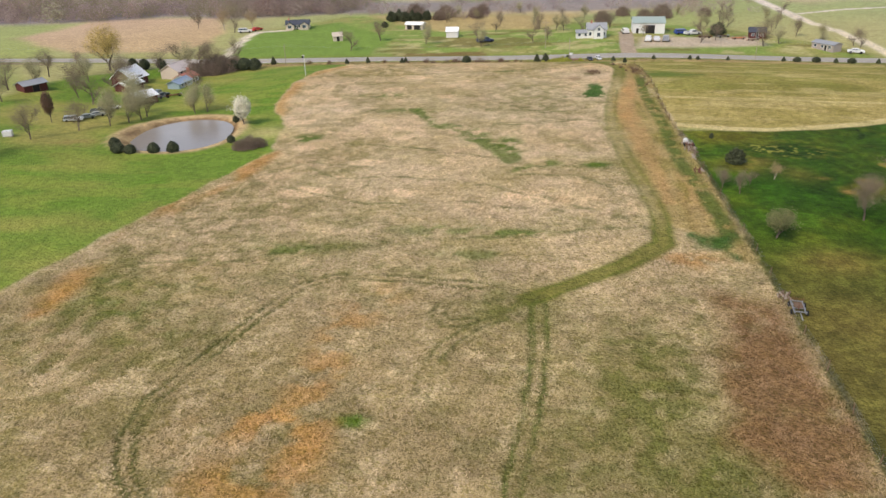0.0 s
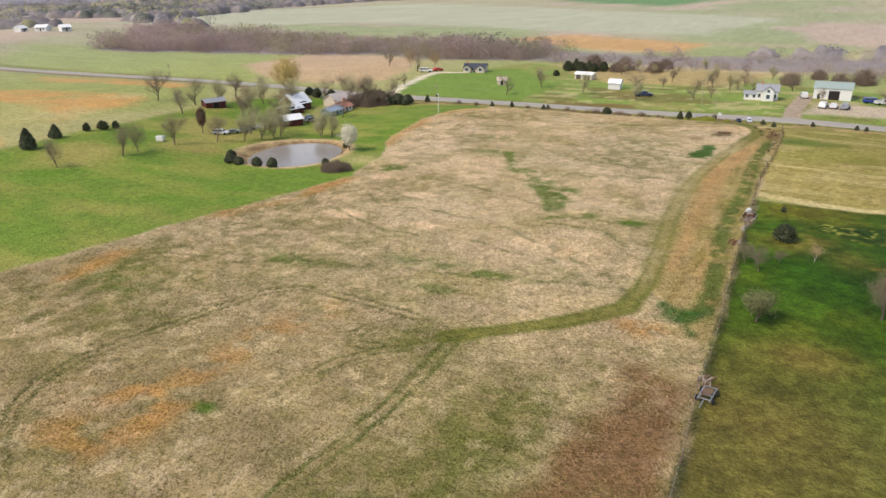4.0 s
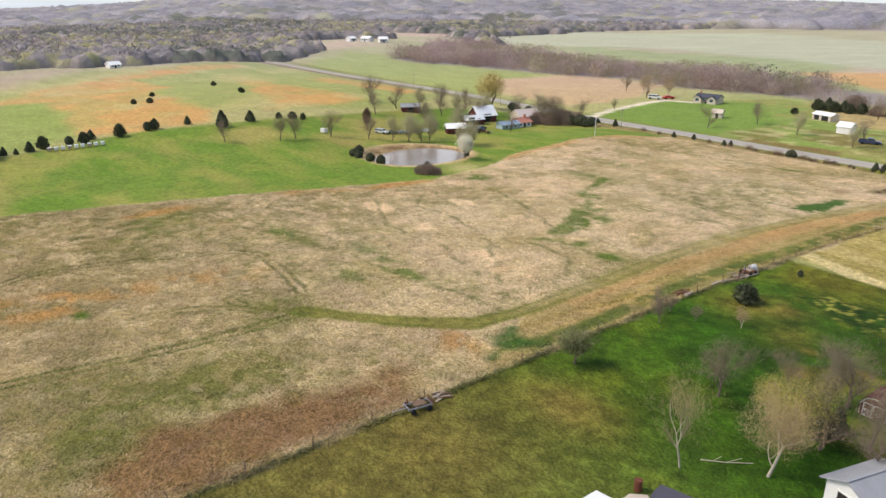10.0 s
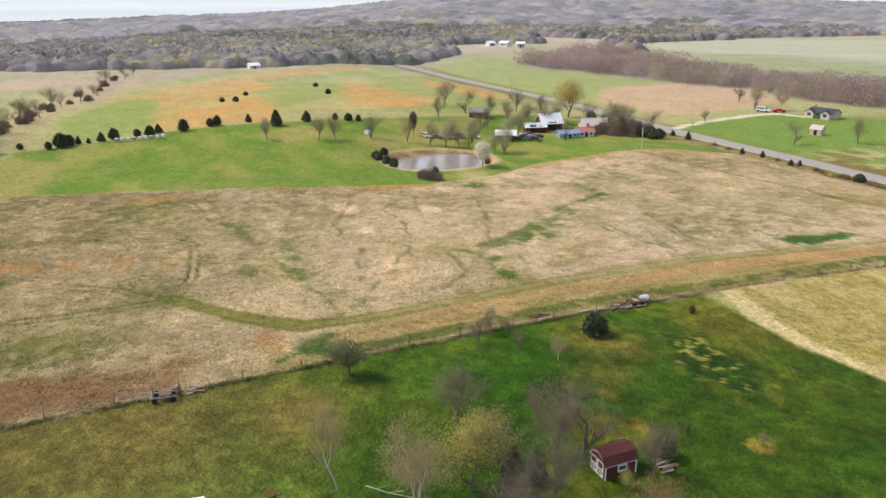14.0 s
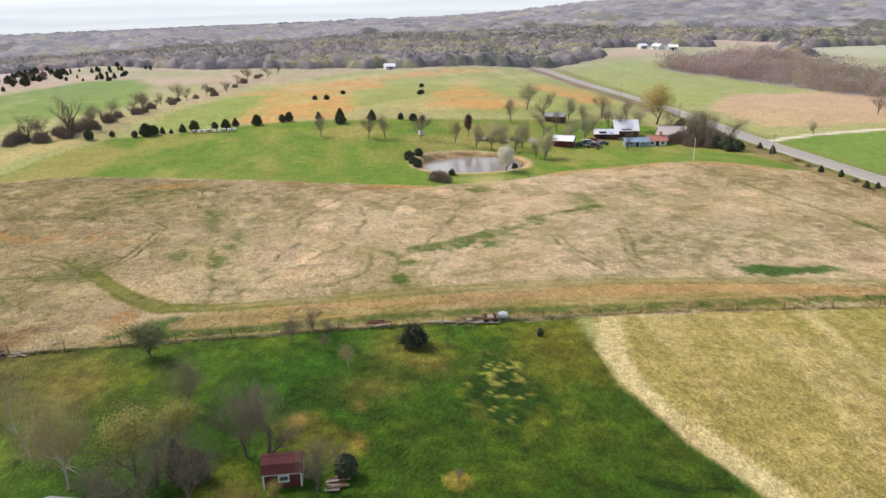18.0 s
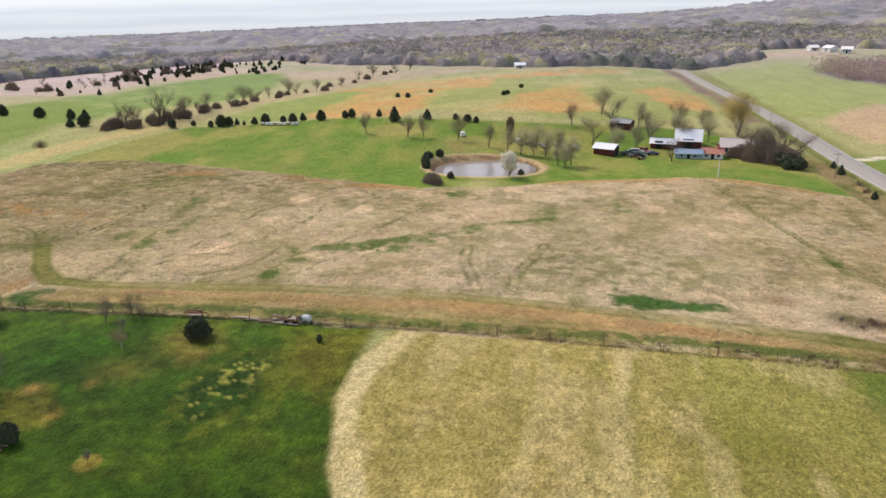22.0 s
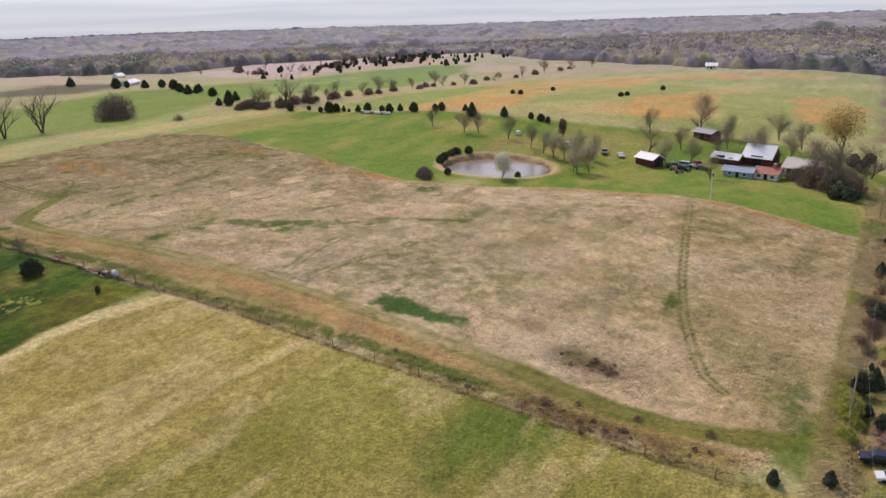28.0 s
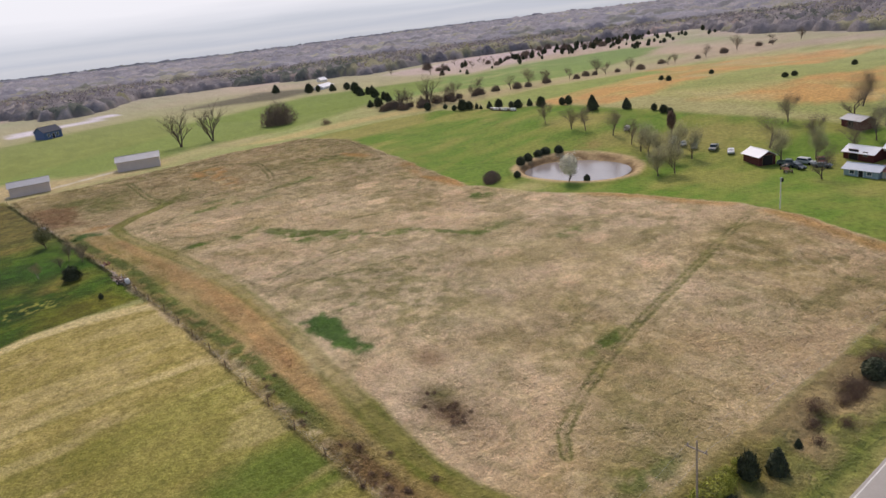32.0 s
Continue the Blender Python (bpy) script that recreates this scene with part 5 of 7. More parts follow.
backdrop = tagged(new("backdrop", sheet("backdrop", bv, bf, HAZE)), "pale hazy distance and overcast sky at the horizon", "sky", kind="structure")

# ---------- cedars along the pasture's west side and on the hill ----------
ROW = "cedars along the pasture fence"
for x, y, t, w in ((-109, 73.7, 3.0, 2.6), (-110.7, 80.6, 2.4, 2.2), (-111.4, 82.5, 2.6, 2.0), (-111.8, 90.7, 2.2, 2.0), (-104.6, 97, 4.4, 3.6), (-108, 105.8, 3.0, 2.9), (-108.6, 114, 1.8, 1.5),
                   (-107.6, 117.5, 2.0, 2.2), (-106.6, 120.1, 1.8, 1.5), (-102, 45.5, 3.4, 3.2), (-103.6, 47.2, 2.6, 2.4), (-105, 49, 2.0, 1.6), (-106, 54.1, 2.4, 2.2), (-107.3, 57, 2.8, 2.4),
                   (-107.6, 62.4, 2.2, 2.0), (-107.5, 65.5, 2.6, 2.4), (-110.4, 67.6, 2.4, 2.2), (-98.1, 32.1, 2.8, 2.6), (-101.9, 36.8, 1.6, 1.6), (-100.6, 42.9, 2.0, 1.8), (-104.8, 51.3, 1.4, 1.2),
                   (-97, 4.7, 3.4, 3.2), (-96, 1, 2.6, 2.8), (-105, 0, 3.4, 3.2), (-107.9, -6.8, 3.0, 2.4), (-114.7, -22.8, 3.4, 3.2), (-124, -47.8, 4.2, 4.0), (-127, -46, 3.4, 2.6), (-132.5, -50.9, 3.6, 3.4),
                   (-137.9, -73.6, 4.2, 4.0), (-140.8, -85.3, 3.8, 3.6), (-136.2, -91.2, 3.8, 4.2), (-132.9, -99.6, 3.6, 2.6), (-129.4, -102.5, 4.6, 4.2), (-125.6, -131, 4.6, 4.6), (-130, -60, 3.6, 3.2)):
    cedar(x, y, t * 0.92, w, "dark green cedar along the pasture fence", int(x * 7 + y * 3) % 3, ROW)
for x, y, t, w, k in ((-67.5, 113.2, 1.8, 2.6, 1), (-65.2, 113.0, 1.7, 2.2, 1), (-61.3, 113.6, 2.0, 2.2, 1), (-58.2, 114.4, 2.1, 2.2, 1), (-50.3, 121, 1.5, 1.6, 1), (-55, 135.6, 1.4, 1.4, 1), (-69.4, 115.6, 2.0, 2.2, 1)):
    cedar(x, y, t, w, "round dark cedar bush on the pond bank", k, "cedar bushes round the pond")
cedar(33.3, 106.1, 2.1, 2.6, "large spiky dark evergreen on the lawn", 2, name="evergreen_bush")
cedar(32.7, 119.3, 0.9, 0.75, "small clipped round evergreen on the lawn", 1)
cedar(53.4, 99.3, 1.9, 1.8, "dark green bush beside the small barn", 1)
cedar(51.8, 86.8, 3.2, 2.0, "dark spruce among bare yard trees", 0)
cedar(52.4, 88.4, 2.6, 1.9, "dark evergreen among bare yard trees", 0)
HILL = "cedars scattered over the far rise"
rnd = random.Random(5)
spots = [(-163.9, 97.2), (-161.6, 125), (-158, 124), (-195, 128), (-150, 88), (-148, 92)]
for x, y in spots:
    s = rnd.uniform(0.8, 1.5)
    cedar(x, y, s, s * 1.25, "small cedar on the dry hillside", 2, "cedars on the dry hill")
for k in range(120):
    if k < 62:
        x, y = -330 + rnd.gauss(0, 30), -74 + rnd.gauss(0, 13)
    elif k < 92:
        x, y = rnd.uniform(-300, -186), rnd.uniform(-88, -48)
    else:
        x, y = rnd.uniform(-372, -280), rnd.uniform(-48, -4)
    s = rnd.uniform(1.3, 3.5)
    cedar(x, y, s, s * rnd.uniform(0.65, 1.0), "dark cedar on the far sage-grey rise", (0, 2, 1)[k % 3], HILL)

# ---------- trees of the pasture ----------
for x, y, t in ((-90.5, 92.2, 5.6), (-87.1, 104.4, 6.0), (-87.4, 108.6, 6.2), (-86.6, 117.6, 6.6)):
    leafless("bare", x, y, t, "small leafless tree in the green pasture", group="small pasture trees")
for x, y, t in ((-79, 131, 6.8), (-77, 134.5, 7.2), (-76, 137.6, 6.4), (-76.2, 140.4, 7), (-80, 143, 7.4), (-83, 138, 7), (-65, 145, 6.6), (-68.6, 146.4, 7.4), (-67, 143.4, 5.6)):
    leafless("green", x, y, t, "slender budding tree with pale green haze", group="budding trees north of the pond")
leafless("blossom", -52.4, 133.2, 6.0, "white flowering tree on the pond bank")
leafless("bare", -82.5, 126, 6.2, "tall leafless tree behind the pond")
leafless("column", -91, 130.8, 6.4, "narrow column of dense dead brown growth in the pasture")
for x, y, t in ((-45.6, 118, 2.6), (-47, 117, 2.2), (-44.4, 119, 2.0)):
    leafless("thicket", x, y, t, "tangled grey brush on the pond bank", name="brush", group="brush beside the pond")

# ---------- the old farmstead's trees ----------
leafless("gold", -113.4, 192.4, 12.5, "broad tree with yellow spring leaves beside the road")
for x, y, t, k in ((-120, 159, 6.4, "bare_wide"), (-82, 190, 6.6, "bare_wide"), (-85, 194, 6.8, "bare"), (-80, 199, 6.2, "bare_wide"), (-131, 156, 7, "bare"), (-113, 147, 5.5, "bare"), (-95, 152, 6, "bare_wide"), (-78.6, 170.2, 4.8, "bare_wide"), (-110, 176, 6, "green"), (-104, 183, 6.5, "green"), (-98, 168, 6, "bare_wide"),
                   (-92, 163, 5.5, "green"), (-100, 176, 6, "bare"), (-86, 190, 7, "bare_wide"), (-91, 194, 7.2, "green"), (-97, 190, 6.6, "bare_wide"), (-118, 166, 6, "green"), (-122, 178, 6, "bare"),
                   (-108, 168, 5.6, "bare"), (-88, 158, 5.6, "green"), (-102, 158, 5, "bare"), (-96, 200, 6.5, "bare_wide"), (-116, 184, 5.5, "bare")):
    leafless(k, x, y, t * 1.25, "leafless spring tree round the old farmstead" if k != "green" else "budding pale green tree round the old farmstead", group="farmstead trees")
for x, y, t, w in ((-75.6, 195.8, 3.2, 4.6), (-73.2, 197.2, 2.8, 3.8), (-78.4, 194.4, 3.0, 3.6), (-105, 196, 3.0, 3.2), (-110, 199, 2.6, 3.0), (-101, 198, 2.8, 3.0), (-72.6, 194.4, 2.0, 2.4)):
    cedar(x, y, t, w, "big dark evergreen mass beside the road", 1, "evergreens beside the farmstead")
for x, y, t in ((-80.4, 193.2, 5.0), (-83.0, 195.4, 5.4), (-84.4, 191.0, 4.6), (-78.6, 197.0, 4.4), (-87, 188.0, 4.0), (-81.6, 189.4, 3.6)):
    leafless("thicket", x, y, t, "tall dark brown tangle of bare brush by the farmhouse", name="thicket", group="brush by the farmhouse")
for x, y in ((-86.5, 186.5), (-84, 189), (-88, 191)):
    leafless("thicket", x, y, 3.2, "grey brush at the edge of the farmyard", name="brush", group="farmyard brush")

# ---------- hedgerows and single trees to the south-west ----------
leafless("thicket", -67, -16, 9.0, "huge rounded grey leafless thicket in the pasture", name="thicket")
leafless("brush", -71.8, 9, 2.6, "low wide brown brush at the field edge", name="brush")
for x, y, t in ((-30, -15, 15), (-40.4, -13.5, 16), (-104, 25.4, 12.5), (-98.4, 17, 8.5)):
    leafless("dead", x, y, t, "tall gaunt dead tree with broken limbs", group="dead trees")
rnd = random.Random(9)
HEDGE = [(-94, 14), (-99, 22), (-110, 27), (-128, 29), (-150, 34), (-178, 34), (-196, 46), (-252, 48), (-300, 62)]


def along(pts, t):
    """A place on a broken line, t from 0 to 1."""
    k = min(int(t * (len(pts) - 1)), len(pts) - 2)
    f = t * (len(pts) - 1) - k
    return pts[k][0] * (1 - f) + pts[k + 1][0] * f, pts[k][1] * (1 - f) + pts[k + 1][1] * f


for k in range(46):
    x, y = along(HEDGE, (k + rnd.random()) / 46)
    kind = ("thicket", "bare", "thicket", "bare_wide")[k % 4]
    leafless(kind, x + rnd.gauss(0, 2), y + rnd.gauss(0, 2.2), rnd.uniform(1.6, 3.0) if kind == "thicket" else rnd.uniform(3.5, 7.0), "leafless scrub along the far hedgerow", group="hedgerow scrub")
for k in range(12):
    x, y = along(HEDGE[:4], k / 12)
    leafless("thicket", x + rnd.gauss(0, 1.5), y + rnd.gauss(0, 2), rnd.uniform(2.0, 3.4), "mauve-grey brush in the hedgerow", name="brush", group="hedgerow brush")
for k in range(40):
    leafless(("thicket", "bare_wide")[k % 2], -190 - 3.6 * k + rnd.gauss(0, 8), -62 - rnd.random() * 55 + 0.12 * k, rnd.uniform(2, 4.6), "grey scrub on the far sage rise", group="scrub on the far rise")

# ---------- the house yard east of the fence ----------
leafless("sycamore", 47.5, 74.6, 9.0, "white-limbed leafless sycamore on the lawn")
leafless("tan", 52.0, 79.0, 7.8, "large pale leafless sycamore beside the grey shed")
leafless("bare", 43.4, 85.6, 5.8, "dark leafless tree on the lawn")
leafless("bare", 50.0, 91.6, 5.4, "grey leafless tree on the lawn beside the small barn")
leafless("bare", 46.2, 92.2, 3.8, "leafless tree on the lawn by the small barn")
leafless("olive", 31.6, 79.8, 3.8, "spreading dark tree with olive spring leaves at the fence")
leafless("yellow", 51.2, 83.6, 6.6, "yellow-green budding tree in the yard")
leafless("yellow", 47.8, 86.0, 4.6, "yellow-green young tree in the yard")
leafless("bare_wide", 51.0, 93.2, 7.0, "brown leafless tree in the yard grove")
leafless("bare", 55.0, 88.4, 6.4, "tall leafless tree in the yard grove")
leafless("bare_wide", 52.6, 85.4, 6.2, "grey leafless tree in the yard grove")
leafless("orange", 60.8, 92.8, 5.8, "rust-budded tree in front of the small barn")
leafless("bare", 54.8, 97.2, 4.4, "thin leafless tree beside the small barn")
leafless("bare_wide", 57.5, 84.6, 6.6, "leafless tree behind the grey shed")
leafless("yellow", 55.4, 94.2, 1.7, "ragged yellow-green bush against the small barn", name="bush")
for x, y, t, k in ((30.9, 93.6, 3.2, "bare"), (29.2, 95.8, 3.0, "bare"), (29.6, 97.4, 2.0, "bare"), (36.9, 99.4, 2.6, "tan"), (33, 97, 2.0, "bare")):
    leafless(k, x, y, t, "small young tree near the fence line", group="young trees near the fence")
leafless("bare", 55.1, 107.5, 1.3, "sapling in a round straw mulch bed")

# ---------- brush and cedars along the road ----------
for x, y, t, w in ((-70.6, 205.4, 2.2, 1.8), (-78.4, 206.4, 1.6, 1.6), (-48.7, 204.2, 1.6, 1.5), (-42.8, 205, 1.6, 1.4), (-32.7, 203.6, 1.8, 1.7), (-32, 205.6, 1.4, 1.3),
                   (-15, 204.4, 1.4, 1.4), (27.7, 197.6, 1.3, 1.2), (25.1, 201.5, 1.3, 1.3), (36.3, 205.4, 1.2, 1.2), (46, 206, 1.2, 1.3), (48, 205.6, 1.1, 1.3), (56, 206, 1.1, 1.2), (70.6, 206.5, 1.3, 1.3),
                   (74, 206.4, 1.4, 2.2), (79, 206.5, 1.5, 2.4), (84, 206.4, 1.3, 1.4), (88, 206.4, 1.4, 2.4), (95, 207, 1.3, 1.3), (101, 207, 1.2, 1.2)):
    cedar(x, y, t, w, "small dark cedar on the road verge", 1 if w > 1.9 else 0, "cedars on the road verge")
for x, y, t in ((-10, 204, 1.3), (-18, 204.5, 1.2), (-24, 204, 1.4), (-38, 205, 1.2), (-54, 204.6, 1.3), (-60, 205.5, 1.4), (-5, 205.2, 1.2), (12, 203, 1.1), (24, 192, 0.9), (25.4, 186, 0.8), (27.5, 178, 0.9)):
    leafless("brush", x, y, t, "brown brush on the road verge", name="brush", group="verge brush")
rnd = random.Random(19)
for k in range(16):
    leafless("brush", 18.0 + rnd.gauss(0, 0.9), 179.2 + rnd.gauss(0, 2.0), rnd.uniform(0.3, 0.55), "patch of dead brown weeds in the dry field", name="brush", group="weed patch")

for k in range(22):
    leafless("brush", 28.0 + rnd.gauss(0, 1.0), rnd.uniform(160, 195), rnd.uniform(0.25, 0.6), "dead brown weeds along the field fence", name="brush", group="weeds along the fence")

# ---------- trees beyond the road ----------
rnd = random.Random(33)
for k in range(34):
    x = -50 + 4.4 * k + rnd.gauss(0, 2)
    y = (228, 236, 258, 264)[k % 4] + rnd.gauss(0, 4)
    if abs(x - 41) > 12 and abs(x - 24) > 7 and abs(x + 23) > 5 and abs(x - 31) > 4 and abs(x + 38) > 6:
        leafless(("bare_wide", "bare", "green")[k % 3], x, y, rnd.uniform(3.5, 7.5), "wispy leafless tree among the far houses", group="wispy trees among the houses")
rnd = random.Random(14)
for x, y, t, k in ((19, 246, 6.5, "bare_wide"), (38, 240, 4.5, "bare"), (60, 262, 6, "green"), (66, 258, 6.5, "bare_wide"), (78, 252, 6, "green"), (86, 246, 6, "bare"), (92, 240, 6.4, "green"), (-92, 230, 4.5, "green"),
                   (-110, 268, 8, "tan"), (-104, 262, 7.4, "bare_wide"), (-100, 270, 7.4, "tan"), (-122, 272, 6, "bare"), (98, 232, 5.5, "bare_wide"), (6, 262, 5.5, "bare"), (14, 258, 5.5, "green"), (30, 262, 6, "bare_wide"), (-8, 268, 5, "bare")):
    leafless(k, x, y, t, "spring tree among the houses beyond the road", group="trees beyond the road")
for k in range(30):
    leafless(("thicket", "bare_wide", "green")[k % 3], rnd.uniform(-45, 95), 274 + rnd.uniform(0, 30), rnd.uniform(3.5, 6.5), "leafless scrub behind the houses", group="scrub behind the houses")
for x, y, t, w, k in ((-50, 285, 3.4, 3.6, 2), (-47.4, 287, 4.2, 4.0, 0), (-45, 285.6, 3.2, 4.2, 2), (-42.4, 287.4, 3.8, 3.8, 0), (-40, 286.4, 2.8, 3.6, 2), (-36.8, 288, 3.2, 3.4, 2), (-33, 289, 2.4, 3.0, 2), (62, 246, 3.6, 4.4, 2), (-50, 270, 2, 2.4, 2)):
    cedar(x, y, t, w, "dark cedar in a grove behind the houses", k, "cedar grove beyond the road")

# verge growth near the entrance
for x, y, t, w, k in ((7.1, 202.8, 2.2, 1.6, 2), (4.8, 204.0, 2.3, 2.0, 0), (10.9, 203.6, 1.1, 1.1, 2), (13.2, 204.9, 1.4, 1.2, 2), (0.4, 203.6, 0.9, 0.8, 0)):
    cedar(x, y, t, w, "dark cedar standing in rough verge grass", k, "cedars on the road verge")
for x, y, t in ((11.9, 202.2, 1.9), (12.9, 202.3, 1.7), (10.6, 201.9, 1.5), (9.3, 201.9, 1.4), (13.6, 202.9, 1.2), (16.4, 202.0, 1.2), (16.9, 202.4, 0.9), (8.0, 201.6, 1.0), (6.4, 201.6, 0.8), (15.2, 202.2, 0.6)):
    leafless("leafy", x, y, t, "feathery yellow-green bush on the road verge", name="bush", group="green verge bushes")
rnd = random.Random(23)
for k in range(12):
    leafless("weeds", 14.6 + rnd.gauss(0, 1.3), 205.4 + rnd.gauss(0, 0.7), rnd.uniform(0.35, 0.7), "pinkish brown dead weeds on the verge", name="weeds", group="dead verge weeds")
cedar(-14.6, 203.8, 2.2, 2.8, "leafy bright green bush on the road verge", 1, name="green_bush")
for x, y, t in ((-19, 202.6, 1.3), (-22.4, 203.2, 1.1)):
    leafless("yellow", x, y, t, "small bush with yellow-green spring leaves on the verge", name="bush", group="green verge bushes")
for x, y, t in ((-5.2, 202.4, 1.8), (-3.2, 203.2, 1.3), (-10.8, 203.0, 2.1), (-8.6, 203.6, 1.5), (-18, 203.2, 2.0), (3.0, 203.4, 0.7), (-0.9, 204.7, 1.0), (-16.8, 202.6, 1.9), (-12, 203.6, 1.6), (-20, 203.6, 1.6), (-26, 204.4, 1.8), (-31, 203.4, 1.5)):
    leafless("brush", x, y, t, "brown leafless brush on the road verge", name="brush", group="verge brush")

# ---------- buildings ----------
def paint(name, rgb, rough=0.7, metal=0.0, vary=0.12, scale=1.2, bump=0.0, bump_scale=12):
    return material(name, lin(*rgb), rough, metal, vary, scale, bump, bump_scale)


RED = paint("weathered_red_boards", (92, 42, 38), 0.85, vary=0.25, scale=1.0, bump=0.01)
TIN = paint("white_tin_roof", (250, 250, 248), 0.6, vary=0.08, scale=0.7)
GREY_TIN = paint("grey_tin_roof", (158, 160, 162), 0.5, vary=0.15, scale=0.7)
BLUE_TIN = paint("blue_grey_tin_roof", (150, 166, 184), 0.45, vary=0.12)
GREEN_TIN = paint("faded_green_tin_roof", (164, 178, 168), 0.5, vary=0.1)
WHITE = paint("white_siding", (226, 226, 222), 0.7, vary=0.06, scale=2)
BEIGE = paint("beige_siding", (206, 192, 174), 0.8, vary=0.08)
TAUPE = paint("pale_taupe_siding", (206, 194, 186), 0.6, vary=0.08)
GREY = paint("taupe_metal_siding", (172, 160, 152), 0.6, vary=0.08)
BLUE = paint("blue_siding", (72, 96, 140), 0.7)
PALE_BLUE = paint("pale_blue_siding", (150, 170, 178), 0.8, vary=0.1)
SHINGLE = paint("dark_shingles", (72, 76, 86), 0.9, vary=0.25, scale=4, bump=0.01)
TERRA = paint("faded_red_roof", (186, 124, 104), 0.8, vary=0.18)
MAROON = paint("maroon_shingles", (104, 52, 48), 0.9, vary=0.2, scale=4)
BROWN = paint("brown_wood", (116, 92, 70), 0.85, vary=0.25, bump=0.01)
# dark door leaves; on open bays the shade inside is put into this colour
DARK = paint("dark_opening", (38, 34, 32), 0.9)
GLASS = paint("window_glass", (70, 82, 92), 0.08, vary=0.05)
RUST = paint("rusty_iron", (118, 72, 52), 0.8, 0.4, vary=0.35, scale=6, bump=0.004)
STEEL = paint("galvanised_steel", (168, 170, 172), 0.45, 0.6, vary=0.12)
RUBBER = paint("black_rubber", (32, 32, 33), 0.9)
OLD_WOOD = paint("silvered_wood", (164, 150, 132), 0.9, vary=0.25, scale=5, bump=0.006)
CONCRETE = paint("worn_concrete", (196, 184, 166), 0.9, vary=0.14, scale=1.5)
TARMAC = paint("dark_blacktop", (78, 78, 90), 0.8, vary=0.12, scale=2)
ORANGE_PAINT = paint("orange_machine_paint", (206, 116, 52), 0.5)


def wall_sheet(w, l, h, rise, thick=0.12):
    """Four walls with gable ends, hollow; the ridge runs along x."""
    bm = bmesh.new()
    box(bm, 0, -w / 2 + thick / 2, h / 2 - 0.15, l, thick, h + 0.3)
    box(bm, 0, w / 2 - thick / 2, h / 2 - 0.15, l, thick, h + 0.3)
    for sx in (-1, 1):
        x0, x1 = sx * (l / 2 - 0.004), sx * (l / 2 - thick)
        outline = [(-w / 2 + thick, -0.3), (w / 2 - thick, -0.3), (w / 2 - thick, h + rise * 2 * thick / w), (0, h + rise), (-w / 2 + thick, h + rise * 2 * thick / w)]
        a = [bm.verts.new((x0, y, z)) for y, z in outline]
        b = [bm.verts.new((x1, y, z)) for y, z in outline]
        bm.faces.new(a)
        bm.faces.new(b[::-1])
        for k in range(5):
            bm.faces.new((a[k], b[k], b[(k + 1) % 5], a[(k + 1) % 5]))
    bmesh.ops.recalc_face_normals(bm, faces=bm.faces)
    return bm


def roof_slope(w, l, h, rise, side, over=0.35, thick=0.1):
    """One pitched slab."""
    bm = bmesh.new()
    run = w / 2 + over
    drop = rise * run / (w / 2)
    ang = math.atan2(drop, run)
    slope = math.hypot(run, drop)
    m = Matrix.Translation((0, 0, h + rise + 0.02)) @ Matrix.Rotation(-side * ang, 4, "X")
    box(bm, 0, side * slope / 2, thick / 2, l + 2 * over, slope, thick, m)
    return bm


def opening(root, name, x, y, z, w, h, turn, frame_mat, fill_mat, sill=True, label=""):
    """A door or window set 3 cm proud of the wall: frame, leaf or pane."""
    m = pose(x, y, z, 0, 0, turn)
    bm = bmesh.new()
    for sx in (-1, 1):
        box(bm, sx * (w / 2 + 0.05), -0.03, h / 2, 0.1, 0.08, h + 0.2)
    box(bm, 0, -0.03, h + 0.05, w, 0.08, 0.1)
    if sill:
        box(bm, 0, -0.05, -0.05, w + 0.2, 0.14, 0.1)
    f = part(name, bm, frame_mat, root, label, m)
    bm = bmesh.new()
    box(bm, 0, -0.012, h / 2, w - 0.004, 0.03, h - 0.004)
    if name == "window":
        part("pane", bm, fill_mat, f)
    else:
        part("leaf", bm, fill_mat, f)
    return f


SIZE = 1.0


def building(name, x, y, turn, w, l, h, rise, wall, roof, label, windows=(), doors=(), category="building", group="", trim=WHITE, chimney=None, z=None, over=0.35):
    """A gabled building. windows and doors: (side, along, up, width, height); sides are f, b (long) and l, r (gables)."""
    root = thing(name, x, y, turn, label, category, group, z)
    root.scale = (SIZE, SIZE, SIZE)
    part("wall", wall_sheet(w, l, h, rise), wall, root)
    for side in (-1, 1):
        part("roof", roof_slope(w, l, h, rise, side, over), roof, root)
    bm = bmesh.new()
    box(bm, 0, 0, h + rise + 0.14, l + 2 * over + 0.04, 0.24, 0.07)
    part("ridge_cap", bm, roof, root)
    spots = {"f": lambda a: (a, -w / 2, 0), "b": lambda a: (a, w / 2, 180), "l": lambda a: (-l / 2, a, -90), "r": lambda a: (l / 2, a, 90)}
    for kind, rows, fill in (("window", windows, GLASS), ("door", doors, DARK)):
        for side, along, up, ww, hh in rows:
            px, py, tr = spots[side](along)
            opening(root, kind, px, py, up, ww, hh, tr, trim, fill, kind == "window")
    if chimney:
        bm = bmesh.new()
        box(bm, chimney, 0, h + rise + 0.4, 0.6, 0.6, 1.2)
        box(bm, chimney, 0, h + rise + 1.02, 0.72, 0.72, 0.1)
        part("chimney", bm, TERRA, root)
    return root


